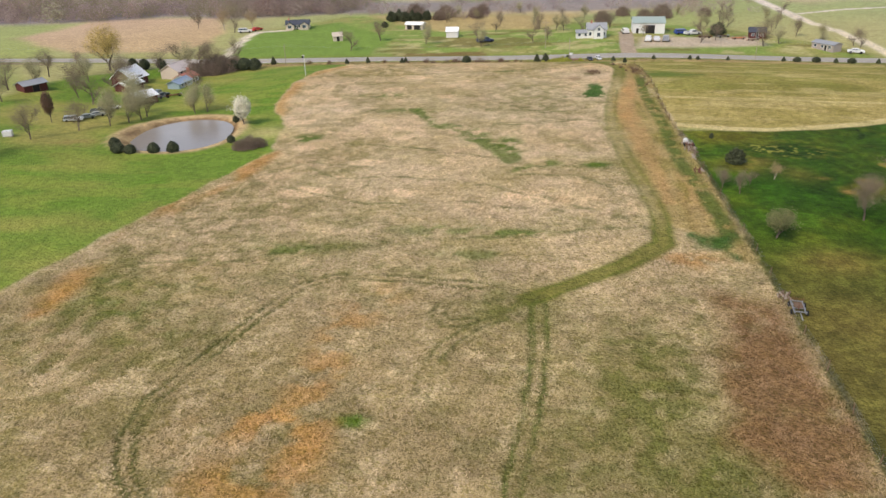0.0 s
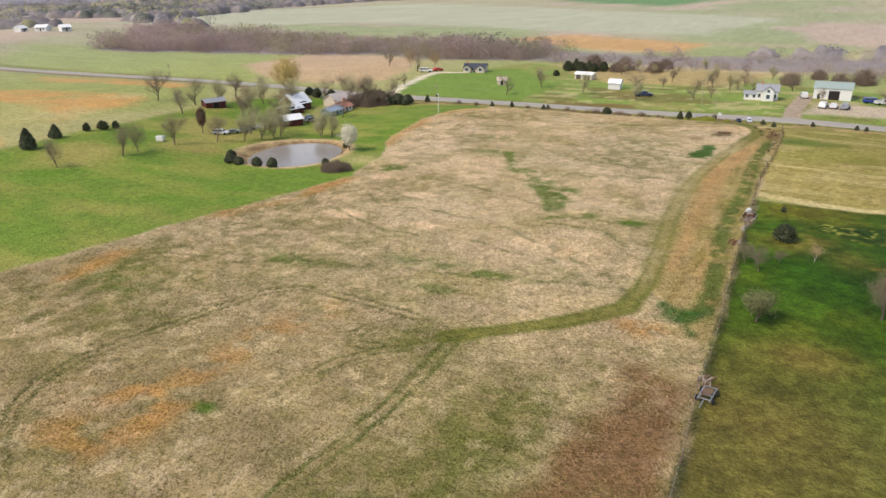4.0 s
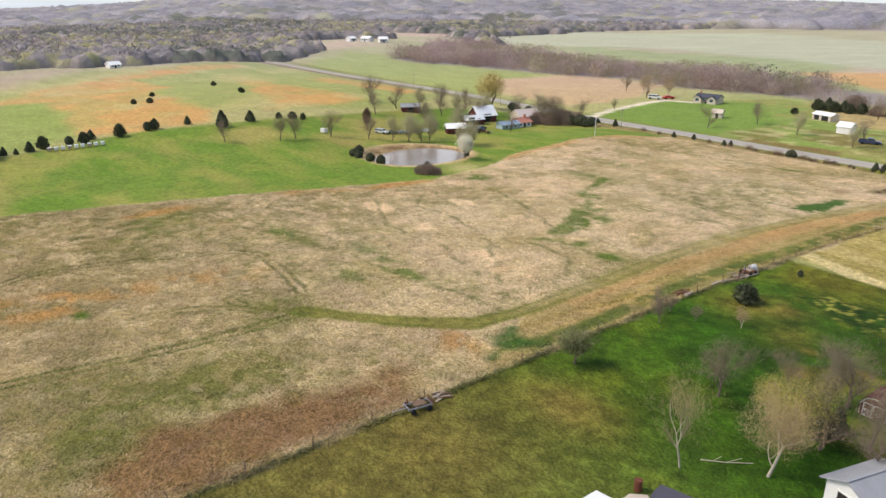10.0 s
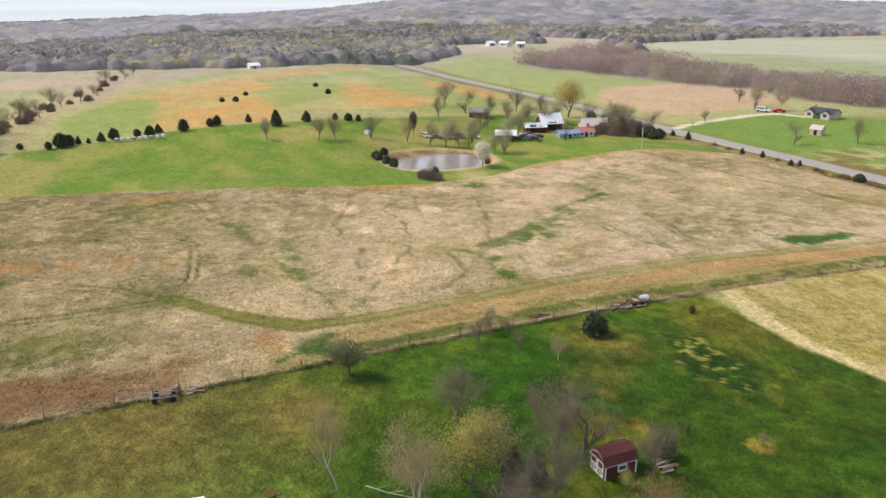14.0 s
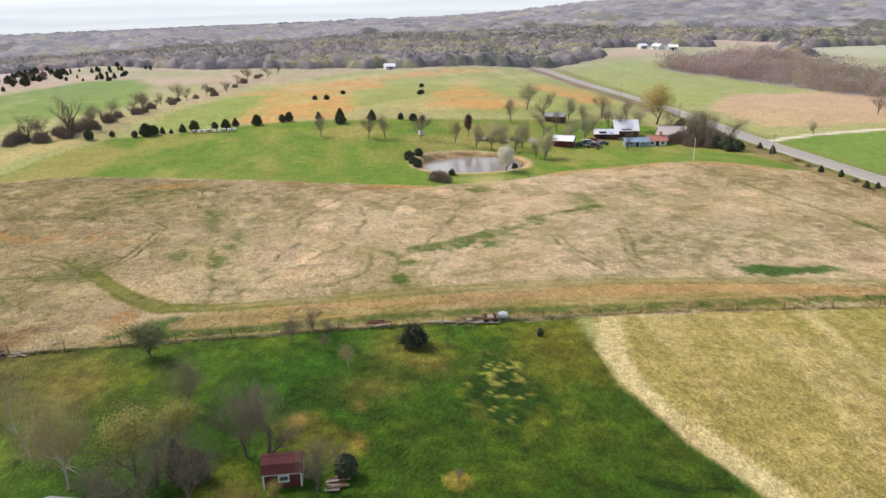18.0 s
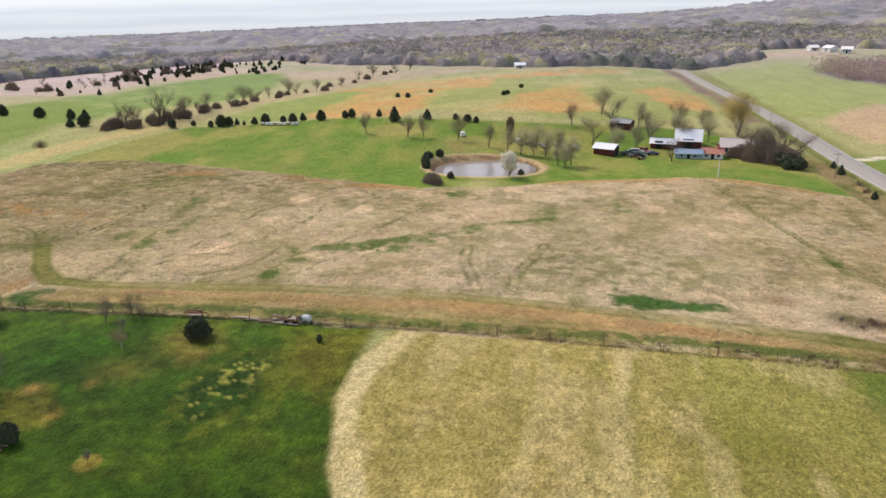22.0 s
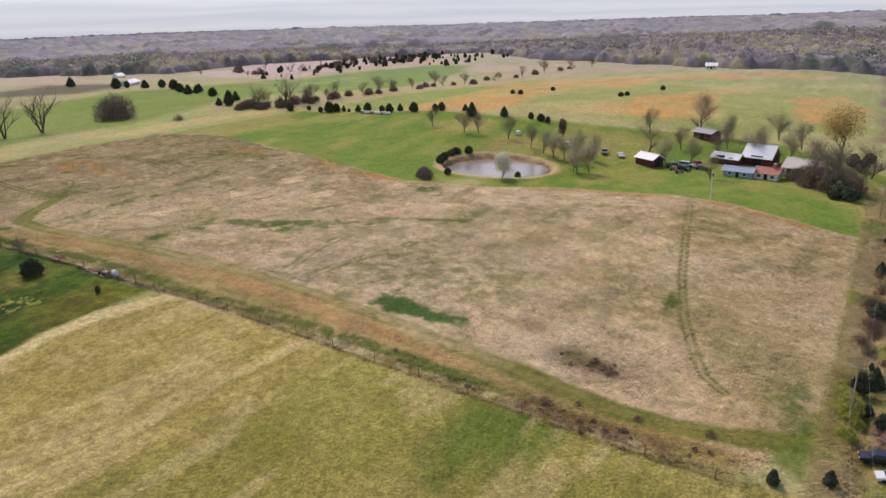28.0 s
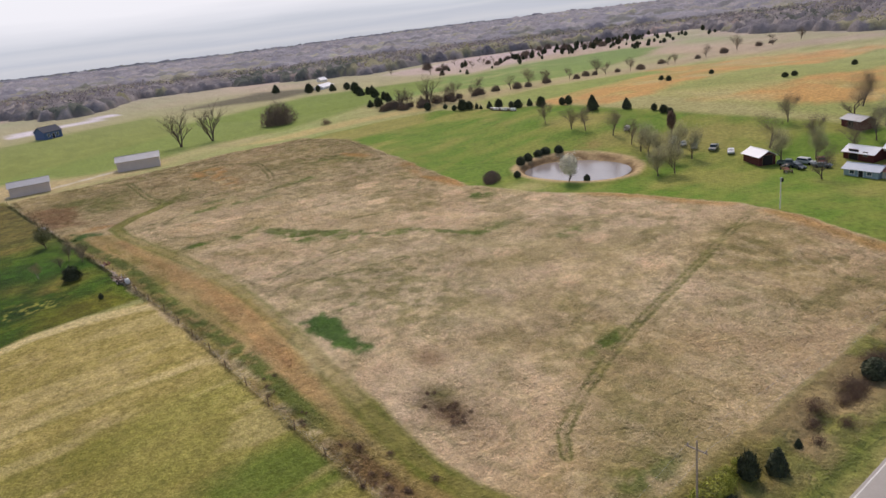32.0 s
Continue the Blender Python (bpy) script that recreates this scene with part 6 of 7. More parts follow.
# old farmstead
building("red_shed", -84.6, 155.2, 63, 3.6, 5.2, 1.8, 0.9, RED, TIN, "small red board shed with a white tin roof", doors=(("r", 0, 0, 2.2, 1.9), ("l", 0.6, 0, 1.0, 1.8)), category="shed", trim=BROWN)
building("red_shed", -115.5, 161.3, 63, 3.8, 5.6, 1.7, 0.7, RED, GREY_TIN, "little red shed with a grey tin roof", doors=(("f", 0, 0, 1.6, 1.6),), category="shed", trim=BROWN)
building("farm_building", -96, 170.4, 78, 3.6, 6.2, 1.5, 0.9, RED, TIN, "red farm building with a patched white roof", doors=(("f", -1, 0, 1.8, 2.0),), windows=(("f", 1.4, 0.9, 0.8, 0.8),), category="shed", trim=BROWN)
building("barn", -99.4, 177.2, 80, 6.2, 6.4, 1.9, 2.4, RED, TIN, "tall old barn with dark red walls and white tin roof", doors=(("f", 0, 0, 2.4, 2.2), ("r", 0, 0, 2.4, 2.2)), windows=(("r", 0, 2.6, 0.8, 0.8),), category="barn", trim=BROWN)
building("house_annex", -85.0, 175.0, 84, 3.2, 6.2, 1.35, 0.7, PALE_BLUE, BLUE_TIN, "low pale blue house annex with blue-grey tin roof", windows=(("f", -1.6, 0.5, 0.8, 0.6), ("f", 1.5, 0.5, 0.8, 0.6)), doors=(("f", 0, 0, 0.8, 1.25),), category="house")
building("house", -85.8, 180.8, 82, 4.0, 4.8, 1.45, 0.9, WHITE, TERRA, "small pale farmhouse with a faded red roof", windows=(("f", -1.4, 0.5, 0.8, 0.6), ("f", 1.4, 0.5, 0.8, 0.6)), doors=(("f", 0, 0, 0.8, 1.3),), category="house", chimney=1.2)
building("house", -91.0, 187.4, 78, 5.6, 7.4, 2.2, 1.6, BEIGE, TAUPE, "tan farmhouse with a taupe roof behind evergreens", windows=(("f", -2.4, 0.9, 1, 1.1), ("f", 2.4, 0.9, 1, 1.1), ("r", 0, 1.0, 1.1, 1.1)), doors=(("f", 0, 0, 1, 2.0),), category="house")
# beyond the road
SIZE = 0.8
house = building("ranch_house", -82.6, 270.4, 12, 6.4, 10.6, 2.3, 1.5, BEIGE, SHINGLE, "long beige ranch house with a dark shingle roof", windows=(("f", -0.9, 0.9, 1.0, 1.0), ("f", 0.6, 0.9, 1.0, 1.0)), doors=(("f", -0.1, 0, 0.8, 1.9),), category="house", chimney=-4)
for gx0 in (-3.4, 3.2):
    wing = building("house_wing", 0, 0, 0, 3.6, 2.4, 2.3, 1.2, BEIGE, SHINGLE, "beige front gable wing of the ranch house", windows=(("l", 0, 0.9, 1.6, 1.3),), category="house")
    wing.matrix_basis = house.matrix_basis @ pose(gx0, -4.1, 0, 0, 0, 90)
building("garden_shed", -61, 243.4, 20, 3.4, 3.8, 2.1, 1.2, BEIGE, BEIGE, "small tan garden shed standing on the lawn", doors=(("f", 0, 0, 1.2, 1.9),), category="shed")
building("long_shed", -38, 266.6, -14, 4.6, 8.4, 2.2, 0.8, BEIGE, TIN, "long open shed with a bright white roof", doors=(("f", -2.2, 0, 2.4, 1.9), ("f", 1.6, 0, 3.2, 1.9)), category="shed")
building("white_garage", -23, 248.6, 0, 4.4, 4.8, 2.6, 1.3, WHITE, TIN, "plain white tarpaulin garage shelter", category="garage")
house = building("white_farmhouse", 23.6, 241.5, 2, 6.0, 7.4, 3.4, 2.0, WHITE, GREY_TIN, "white two-storey farmhouse with a front gable", windows=(("f", -2.6, 1.0, 0.9, 1.3), ("f", 2.6, 1.0, 0.9, 1.3)), doors=(("f", 0.9, 0, 1.0, 2.05),), category="house", chimney=-2)
wing = building("house_wing", 0, 0, 0, 3.8, 3.0, 3.6, 1.7, WHITE, GREY_TIN, "white gabled front wing of the farmhouse", windows=(("l", 0, 1.0, 1.2, 1.4), ("l", 0, 3.2, 0.9, 1.0)), category="house")
wing.matrix_basis = house.matrix_basis @ pose(0.4, -3.9, 0, 0, 0, 90)
building("house_wing", 19.2, 240.8, 2, 4, 4.6, 2.2, 0.8, WHITE, GREY_TIN, "low white porch wing beside the farmhouse", windows=(("f", -1.2, 0.9, 0.9, 1.0), ("f", 1.2, 0.9, 0.9, 1.0)), category="house")
building("machine_shop", 41.2, 253, -4, 12, 12.5, 4.2, 1.6, WHITE, GREEN_TIN, "large white machine shop with faded green roof", doors=(("f", 0.6, 0, 3.6, 3.4), ("f", -4.4, 0, 1.0, 2.1)), category="workshop")
building("red_house", 73.4, 243.6, -10, 5, 6.0, 2.4, 1.4, RED, SHINGLE, "little red house with a dark roof", windows=(("f", -1.6, 0.9, 0.9, 0.9), ("f", 1.6, 0.9, 0.9, 0.9)), doors=(("f", 0, 0, 0.9, 2.0),), category="house")
building("mobile_home", 88.4, 226.4, -58, 4.4, 9.0, 2.3, 0.7, GREY, GREY_TIN, "long grey mobile home with a pale metal roof", windows=(("f", -3, 0.9, 1, 0.9), ("f", 0, 0.9, 1, 0.9), ("f", 3, 0.9, 1, 0.9)), doors=(("f", 1.4, 0, 0.9, 1.9),), category="house")
# south-west
SIZE = 1.0
building("storage_shed", -9.0, 7.2, 160, 6.0, 11.6, 2.8, 1.1, TAUPE, GREY_TIN, "long taupe metal storage shed with grey roof", doors=(("l", 0, 0, 2.6, 2.3),), category="shed")
building("storage_shed", 20.6, 9.4, 169, 5.4, 9.6, 2.6, 1.0, TAUPE, GREY_TIN, "taupe metal shed with a pale roof beside the lane", doors=(("b", 0, 0, 2.4, 2.2),), category="shed")
building("blue_house", -11.6, -118.6, 20, 7, 8, 3.0, 2.0, BLUE, SHINGLE, "blue gabled house with a dark roof", windows=(("b", -2, 1, 1, 1.2), ("b", 2, 1, 1, 1.2)), doors=(("b", 0, 0, 1, 2.1),), category="house")
for x, y, t, l, hh, lab in ((-311, 121, 100, 5.5, 1.7, "white house trailer below the woods"), (-143, -111, 30, 11, 1.2, "far white building behind cedars"), (-364, 296, 20, 7, 2.2, "far white farm building on the ridge"), (-352, 301, 70, 5.5, 2.4, "far white barn on the ridge"), (-375, 290, 100, 5, 2.0, "far white farmhouse on the ridge"), (-165, -150, 0, 4, 1.2, "far white shed below the woods")):
    building("far_building", x, y, t, 5, l, hh, 1.2, WHITE, TIN, lab, windows=(("f", -l / 4, hh * 0.4, 1.0, hh * 0.4), ("f", l / 4, hh * 0.4, 1.0, hh * 0.4)), doors=(("f", 0, 0, 1.0, hh * 0.85),), category="building")

# the house yard
building("white_garage", 51.1, 61.4, 10, 8.6, 5.6, 2.2, 0.9, WHITE, TIN, "white garage with a bright white metal roof", windows=(("l", -2, 0.9, 0.8, 0.8),), doors=(("b", 0.8, 0, 2.4, 1.9),), category="garage")
building("grey_shed", 58.2, 81.6, 75, 3.4, 5.2, 2.2, 0.8, WHITE, GREY_TIN, "white yard shed with a worn grey tin roof", doors=(("l", 0, 0, 1.4, 1.8),), category="shed")


def gambrel_barn(x, y, turn, w, l, h, label):
    """A little garden barn: a double-pitched roof, white corner boards, a cross-braced double door in one gable."""
    root = thing("garden_barn", x, y, turn, label, "shed")
    outline = [(-w / 2, h), (-w / 2 * 0.66, h + 0.55), (0, h + 0.8), (w / 2 * 0.66, h + 0.55), (w / 2, h)]
    bm = bmesh.new()
    rim = [(-w / 2, -0.15)] + outline + [(w / 2, -0.15)]
    a, b = ([bm.verts.new((sx * l / 2, py, pz)) for py, pz in rim] for sx in (-1, 1))
    bm.faces.new(a)
    bm.faces.new(b[::-1])
    for k in range(len(rim)):
        n = (k + 1) % len(rim)
        bm.faces.new((a[k], a[n], b[n], b[k]))
    bmesh.ops.recalc_face_normals(bm, faces=bm.faces)
    part("wall", bm, RED, root)
    for (y0, z0), (y1, z1) in zip(outline[:-1], outline[1:]):
        bm = bmesh.new()
        ang = math.atan2(z1 - z0, y1 - y0)
        long = math.hypot(y1 - y0, z1 - z0) + 0.1
        m = Matrix.Translation((0, (y0 + y1) / 2, (z0 + z1) / 2)) @ Matrix.Rotation(ang, 4, "X")
        box(bm, 0, 0, 0.045, l + 0.24, long, 0.05, m)
        part("roof", bm, MAROON, root)
    for sx in (-1, 1):
        bm = bmesh.new()
        for (y0, z0), (y1, z1) in zip(outline[:-1], outline[1:]):
            m = Matrix.Translation((sx * (l / 2 + 0.03), (y0 + y1) / 2, (z0 + z1) / 2 - 0.07)) @ Matrix.Rotation(math.atan2(z1 - z0, y1 - y0), 4, "X")
            box(bm, 0, 0, 0, 0.05, math.hypot(y1 - y0, z1 - z0), 0.12, m)
        part("gable_trim", bm, WHITE, root, "white gable board")
        for sy in (-1, 1):
            bm = bmesh.new()
            box(bm, sx * (l / 2 - 0.04), sy * (w / 2 + 0.012), h / 2 - 0.06, 0.12, 0.03, h)
            part("corner_board", bm, WHITE, root, "white corner board")
    for sy in (-1, 1):
        bm = bmesh.new()
        box(bm, 0, sy * (w / 2 + 0.014), h - 0.06, l - 0.24, 0.03, 0.11)
        part("eave_board", bm, WHITE, root, "white eave board")
    for sy in (-0.42, 0.42):
        bm = bmesh.new()
        x0 = -l / 2 - 0.02
        for dy in (-0.36, 0.36):
            box(bm, x0, sy + dy, 0.62, 0.04, 0.08, 1.24)
        for z0 in (0.04, 0.64, 1.22):
            box(bm, x0, sy, z0, 0.036, 0.7, 0.08)
        for lean in (-1, 1):
            box(bm, 0, 0, 0, 0.03, 0.08, 0.86, Matrix.Translation((x0, sy, 0.34)) @ Matrix.Rotation(lean * 0.85, 4, "X"))
        part("door", bm, WHITE, root, "white cross-braced barn door frame")
    bm = bmesh.new()
    box(bm, l / 2 + 0.012, 0, 0.66, 0.02, w - 0.3, 1.3)
    box(bm, l / 2 + 0.03, 0, 0.66, 0.02, 0.06, 1.3)
    part("end_panel", bm, GREY, root, "pale grey end panel")
    opening(root, "window", 0.1, -w / 2, 0.55, 0.6, 0.36, 0, WHITE, GLASS)
    return root


gambrel_barn(53.0, 94.7, 90, 2.1, 2.8, 1.15, "little red garden barn with maroon roof and white trim")


def slab(name, pts, mat, lift, label):
    bm = bmesh.new()
    top = [bm.verts.new((x, y, gz(x, y) + lift)) for x, y in pts]
    low = [bm.verts.new((x, y, gz(x, y) - 0.2)) for x, y in pts]
    bm.faces.new(top)
    for k in range(len(pts)):
        n = (k + 1) % len(pts)
        bm.faces.new((top[k], low[k], low[n], top[n]))
    bmesh.ops.recalc_face_normals(bm, faces=bm.faces)
    me = bpy.data.meshes.new(name)
    bm.to_mesh(me)
    bm.free()
    me.materials.append(mat)
    return tagged(new(name, me), label, "pavement", kind="structure")


slab("driveway", [(47.9, 71.8), (48.2, 70.2), (49.6, 69.4), (50.2, 68.0), (50.4, 66.6), (54.2, 64), (66, 66), (66, 77.5), (54, 73.6)], TARMAC, 0.06, "dark blacktop driveway")
slab("pavement", [(47.2, 69.2), (48.05, 70.1), (49.5, 69.3), (50.1, 67.9), (50.2, 66.0), (47.2, 66.2)], CONCRETE, 0.04, "sandy concrete pad beside the garage")


# ---------- vehicles ----------
def wheel(root, x, y, r, wide=0.22):
    tyre = part("wheel", None or wheel_mesh(r, wide), None, root, "", pose(x, y, r, 90, 0, 0))
    return tyre


wheel_made = {}


def wheel_mesh(r, wide):
    if (r, wide) not in wheel_made:
        bm = bmesh.new()
        bmesh.ops.create_cone(bm, cap_ends=True, segments=16, radius1=r, radius2=r, depth=wide)
        bmesh.ops.create_cone(bm, cap_ends=True, segments=12, radius1=r * 0.58, radius2=r * 0.58, depth=wide + 0.03)
        me = bpy.data.meshes.new("wheel")
        bm.to_mesh(me)
        bm.free()
        me.materials.append(RUBBER)
        wheel_made[(r, wide)] = me
    return wheel_made[(r, wide)]


def profile(pts, wide, bevel=0.06):
    """A side outline drawn out across the width, with rounded edges."""
    bm = bmesh.new()
    a = [bm.verts.new((x, -wide / 2, z)) for x, z in pts]
    b = [bm.verts.new((x, wide / 2, z)) for x, z in pts]
    bm.faces.new(a[::-1])
    bm.faces.new(b)
    for k in range(len(pts)):
        n = (k + 1) % len(pts)
        bm.faces.new((a[k], a[n], b[n], b[k]))
    bmesh.ops.recalc_face_normals(bm, faces=bm.faces)
    if bevel:
        bmesh.ops.bevel(bm, geom=bm.edges[:], offset=bevel, segments=2, affect="EDGES", profile=0.6)
    return bm


def car(x, y, turn, kind, colour, label, group=""):
    """A pickup, suv or saloon at rest; its nose points along +x."""
    root = thing({"pickup": "pickup_truck", "suv": "suv", "car": "car", "van": "van"}[kind], x, y, turn, label, "car", group)
    m = paint("car_paint_" + str(len(bpy.data.materials)), colour, 0.3, 0.1, vary=0.03)
    long, wide = {"pickup": (5.4, 1.9), "suv": (4.7, 1.85), "car": (4.5, 1.75), "van": (5.0, 1.9)}[kind]
    h = long / 2
    part("body", profile([(-h, 0.4), (-h, 0.95), (h - 0.9, 1.0), (h - 0.1, 0.85), (h, 0.6), (h - 0.1, 0.35)], wide), m, root)
    if kind == "pickup":
        cab = [(-0.7, 0.95), (-0.6, 1.65), (0.75, 1.65), (1.35, 1.0)]
        bm = bmesh.new()
        box(bm, -1.7, 0, 0.96, 1.8, wide - 0.3, 0.03)
        part("bed", bm, DARK, root)
        bm = bmesh.new()
        for sy in (-1, 1):
            box(bm, -1.7, sy * (wide / 2 - 0.08), 1.08, 1.9, 0.1, 0.26)
        box(bm, -2.6, 0, 1.08, 0.08, wide - 0.2, 0.26)
        part("bed_side", bm, m, root)
    elif kind == "car":
        cab = [(-1.6, 0.9), (-0.9, 1.38), (0.4, 1.38), (1.1, 0.95)]
    else:
        cab = [(-h + 0.1, 0.95), (-h + 0.3, 1.65), (0.7, 1.65), (1.3, 1.0)]
    part("cabin", profile(cab, wide - 0.25, 0.05), m, root)
    glass = [(cab[0][0] + 0.12, cab[0][1] + 0.1), (cab[1][0] + 0.1, cab[1][1] - 0.12), (cab[2][0] - 0.1, cab[2][1] - 0.12), (cab[3][0] - 0.25, cab[3][1] + 0.06)]
    part("side_window", profile(glass, wide - 0.22, 0), GLASS, root)
    bm = bmesh.new()
    (x1, z1), (x2, z2) = cab[2], cab[3]
    n = Vector((z1 - z2, 0, x2 - x1)).normalized() * 0.015
    q = [bm.verts.new(Vector((px, py, pz)) + n) for px, pz, py in ((x1 + 0.08, z1 - 0.1, -wide / 2 + 0.25), (x1 + 0.08, z1 - 0.1, wide / 2 - 0.25), (x2 - 0.08, z2 + 0.08, wide / 2 - 0.22), (x2 - 0.08, z2 + 0.08, -wide / 2 + 0.22))]
    bm.faces.new(q)
    bmesh.ops.solidify(bm, geom=bm.faces[:], thickness=0.01)
    part("windscreen", bm, GLASS, root)
    for sx in (-1, 1):
        for sy in (-1, 1):
            wheel(root, sx * (h - 0.95), sy * (wide / 2 - 0.08), 0.36)
    for sy in (-1, 1):
        bm = bmesh.new()
        box(bm, h - 0.04, sy * (wide / 2 - 0.32), 0.7, 0.08, 0.3, 0.16)
        part("headlight", bm, WHITE, root)
    return root


for x, y, turn, kind, colour, lab in ((19.2, 204.8, -80, "pickup", (34, 36, 54), "dark blue pickup parked on the grass entrance"), (21.6, 205.9, -77, "suv", (226, 228, 228), "white off-road car parked beside the dark pickup")):
    car(x, y, turn, kind, colour, lab).scale = (0.58, 0.58, 0.58)
car(-11.4, 237.4, 25, "pickup", (58, 66, 96), "dark blue pickup parked on the yard")
for x, y, t, k, c, lab in ((38.6, 232.6, 80, "van", (226, 226, 224), "white van parked before the workshop"), (41.2, 233, 84, "car", (220, 220, 222), "white car parked before the workshop"), (44, 233.4, 80, "pickup", (150, 154, 160), "grey pickup parked before the workshop"),
                           (33.5, 249, 95, "van", (216, 214, 210), "pale van on the gravel drive"), (51.4, 247.6, 10, "van", (50, 74, 150), "blue truck beside the workshop"), (54.4, 246.6, 20, "pickup", (220, 220, 218), "white pickup beside the workshop"),
                           (95, 222, -20, "car", (228, 228, 226), "white car beside the mobile home"), (-97, 266, 60, "car", (200, 60, 50), "red car on the white drive"), (-100, 262, 20, "van", (226, 226, 222), "white van on the white drive")):
    car(x, y, t, k, c, lab)
for x, y, t, k, c, lab in ((-88, 133.4, 20, "van", (210, 214, 212), "pale old van among the trees"), (-87, 136.4, 40, "car", (120, 130, 128), "grey derelict car among the trees"), (-86.5, 139.4, 30, "car", (150, 156, 152), "faded derelict car among the trees"),
                           (-88, 143.2, 20, "pickup", (110, 116, 112), "grey derelict pickup among the trees"), (-87.6, 147.4, 30, "car", (224, 224, 222), "white derelict car among the trees"), (-85.5, 160.6, 110, "pickup", (92, 104, 96), "dark green pickup in the farmyard"),
                           (-84, 163.4, 60, "car", (64, 70, 70), "dark car in the farmyard"), (-88, 163, 80, "van", (200, 200, 196), "pale van in the farmyard"), (-90, 165, 30, "pickup", (150, 64, 52), "faded red pickup in the farmyard"), (-87, 166.6, 100, "car", (98, 108, 116), "grey car in the farmyard")):
    car(x, y, t, k, c, lab).scale = (0.74, 0.74, 0.74)

branch_ = thing("fallen_branch", 47.9, 76.6, 0, "long pale fallen branch lying on the lawn", "branch")
bv_, bf_ = [], []
for a, b, r in (((0, 0, 0.08), (1.4, 1.2, 0.12), 0.05), ((1.4, 1.2, 0.12), (2.7, 2.8, 0.1), 0.04), ((1.4, 1.2, 0.12), (2.0, 2.3, 0.35), 0.025), ((0.7, 0.6, 0.1), (0.8, 1.5, 0.2), 0.025)):
    limb(bv_, bf_, Vector(a), Vector(b), r, r * 0.7, 5)
part("limb", sheet("limb", bv_, bf_, PALE_BARK), None, branch_)

# travel trailer on the blacktop
rv = thing("travel_trailer", 55.2, 69.3, 30, "white travel trailer parked on the blacktop", "trailer")
part("body", profile([(-3.2, 0.5), (-3.2, 2.2), (-2.9, 2.6), (2.9, 2.6), (3.2, 2.2), (3.2, 0.5)], 2.3, 0.08), WHITE, rv)
for px, py, sx, sy in ((-1.6, 0.2, 0.4, 0.4), (0.2, 0.3, 0.4, 0.4), (1.5, -0.1, 0.9, 0.7)):
    bm = bmesh.new()
    box(bm, px, py, 2.66, sx, sy, 0.16)
    part("roof_vent", bm, GREY if sx < 0.5 else WHITE, rv)
for px in (-2.3, -0.7, 2.0):
    bm = bmesh.new()
    box(bm, px, -1.16, 1.6, 0.9, 0.03, 0.6)
    part("window", bm, GLASS, rv)
bm = bmesh.new()
box(bm, 0.6, -1.16, 1.4, 0.7, 0.03, 1.7)
part("door", bm, GREY, rv)
for px in (-0.5, 0.5):
    for py in (-1.05, 1.05):
        wheel(rv, px, py, 0.34)
bm = bmesh.new()
box(bm, -3.8, 0.25, 0.45, 1.3, 0.08, 0.1, Matrix.Rotation(0.0, 4, "Z"))
box(bm, -3.8, -0.25, 0.45, 1.3, 0.08, 0.1)
part("drawbar", bm, STEEL, rv)
barrel = thing("barrel", 47.3, 69.9, 0, "rusty red burn barrel on the pad", "barrel")
bm = bmesh.new()
bmesh.ops.create_cone(bm, cap_ends=True, segments=16, radius1=0.3, radius2=0.3, depth=0.9, matrix=Matrix.Translation((0, 0, 0.5)))
part("drum", bm, RUST, barrel)
bm = bmesh.new()
bmesh.ops.create_cone(bm, cap_ends=False, segments=16, radius1=0.32, radius2=0.32, depth=0.05, matrix=Matrix.Translation((0, 0, 0.93)))
part("rim", bm, RUST, barrel)

# ---------- along the fence ----------
POSTS = []
y = 20.0
rnd = random.Random(17)
fence = tagged(new("fence"), "old wire field fence with weathered wooden posts", "fence")
fence.location = (28.2, 20, gz(28.2, 20))
post_mesh = None
while y < 198:
    x = float(fence_x(y)) + 0.08 * rnd.gauss(0, 1)
    if post_mesh is None:
        bm = bmesh.new()
        bmesh.ops.create_cone(bm, cap_ends=True, segments=7, radius1=0.055, radius2=0.04, depth=1.3, matrix=Matrix.Translation((0, 0, 0.4)))
        post_mesh = bpy.data.meshes.new("post")
        bm.to_mesh(post_mesh)
        bm.free()
        post_mesh.materials.append(BROWN)
    part("post", post_mesh, None, fence, "", Matrix.Translation((x - 28.2, y - 20, gz(x, y) - gz(28.2, 20))) @ pose(0, 0, 0, rnd.gauss(0, 3), rnd.gauss(0, 3), rnd.uniform(0, 360)))
    POSTS.append((x, y, gz(x, y)))
    y += 5.6
for hgt in (0.3, 0.62, 0.94):
    wv, wf = [], []
    for (x1, y1, z1), (x2, y2, z2) in zip(POSTS[:-1], POSTS[1:]):
        limb(wv, wf, Vector((x1 - 28.2, y1 - 20, z1 + hgt - gz(28.2, 20))), Vector((x2 - 28.2, y2 - 20, z2 + hgt - gz(28.2, 20))), 0.004, 0.004, 3)
    part("wire", sheet("wire", wv, wf, STEEL), None, fence)

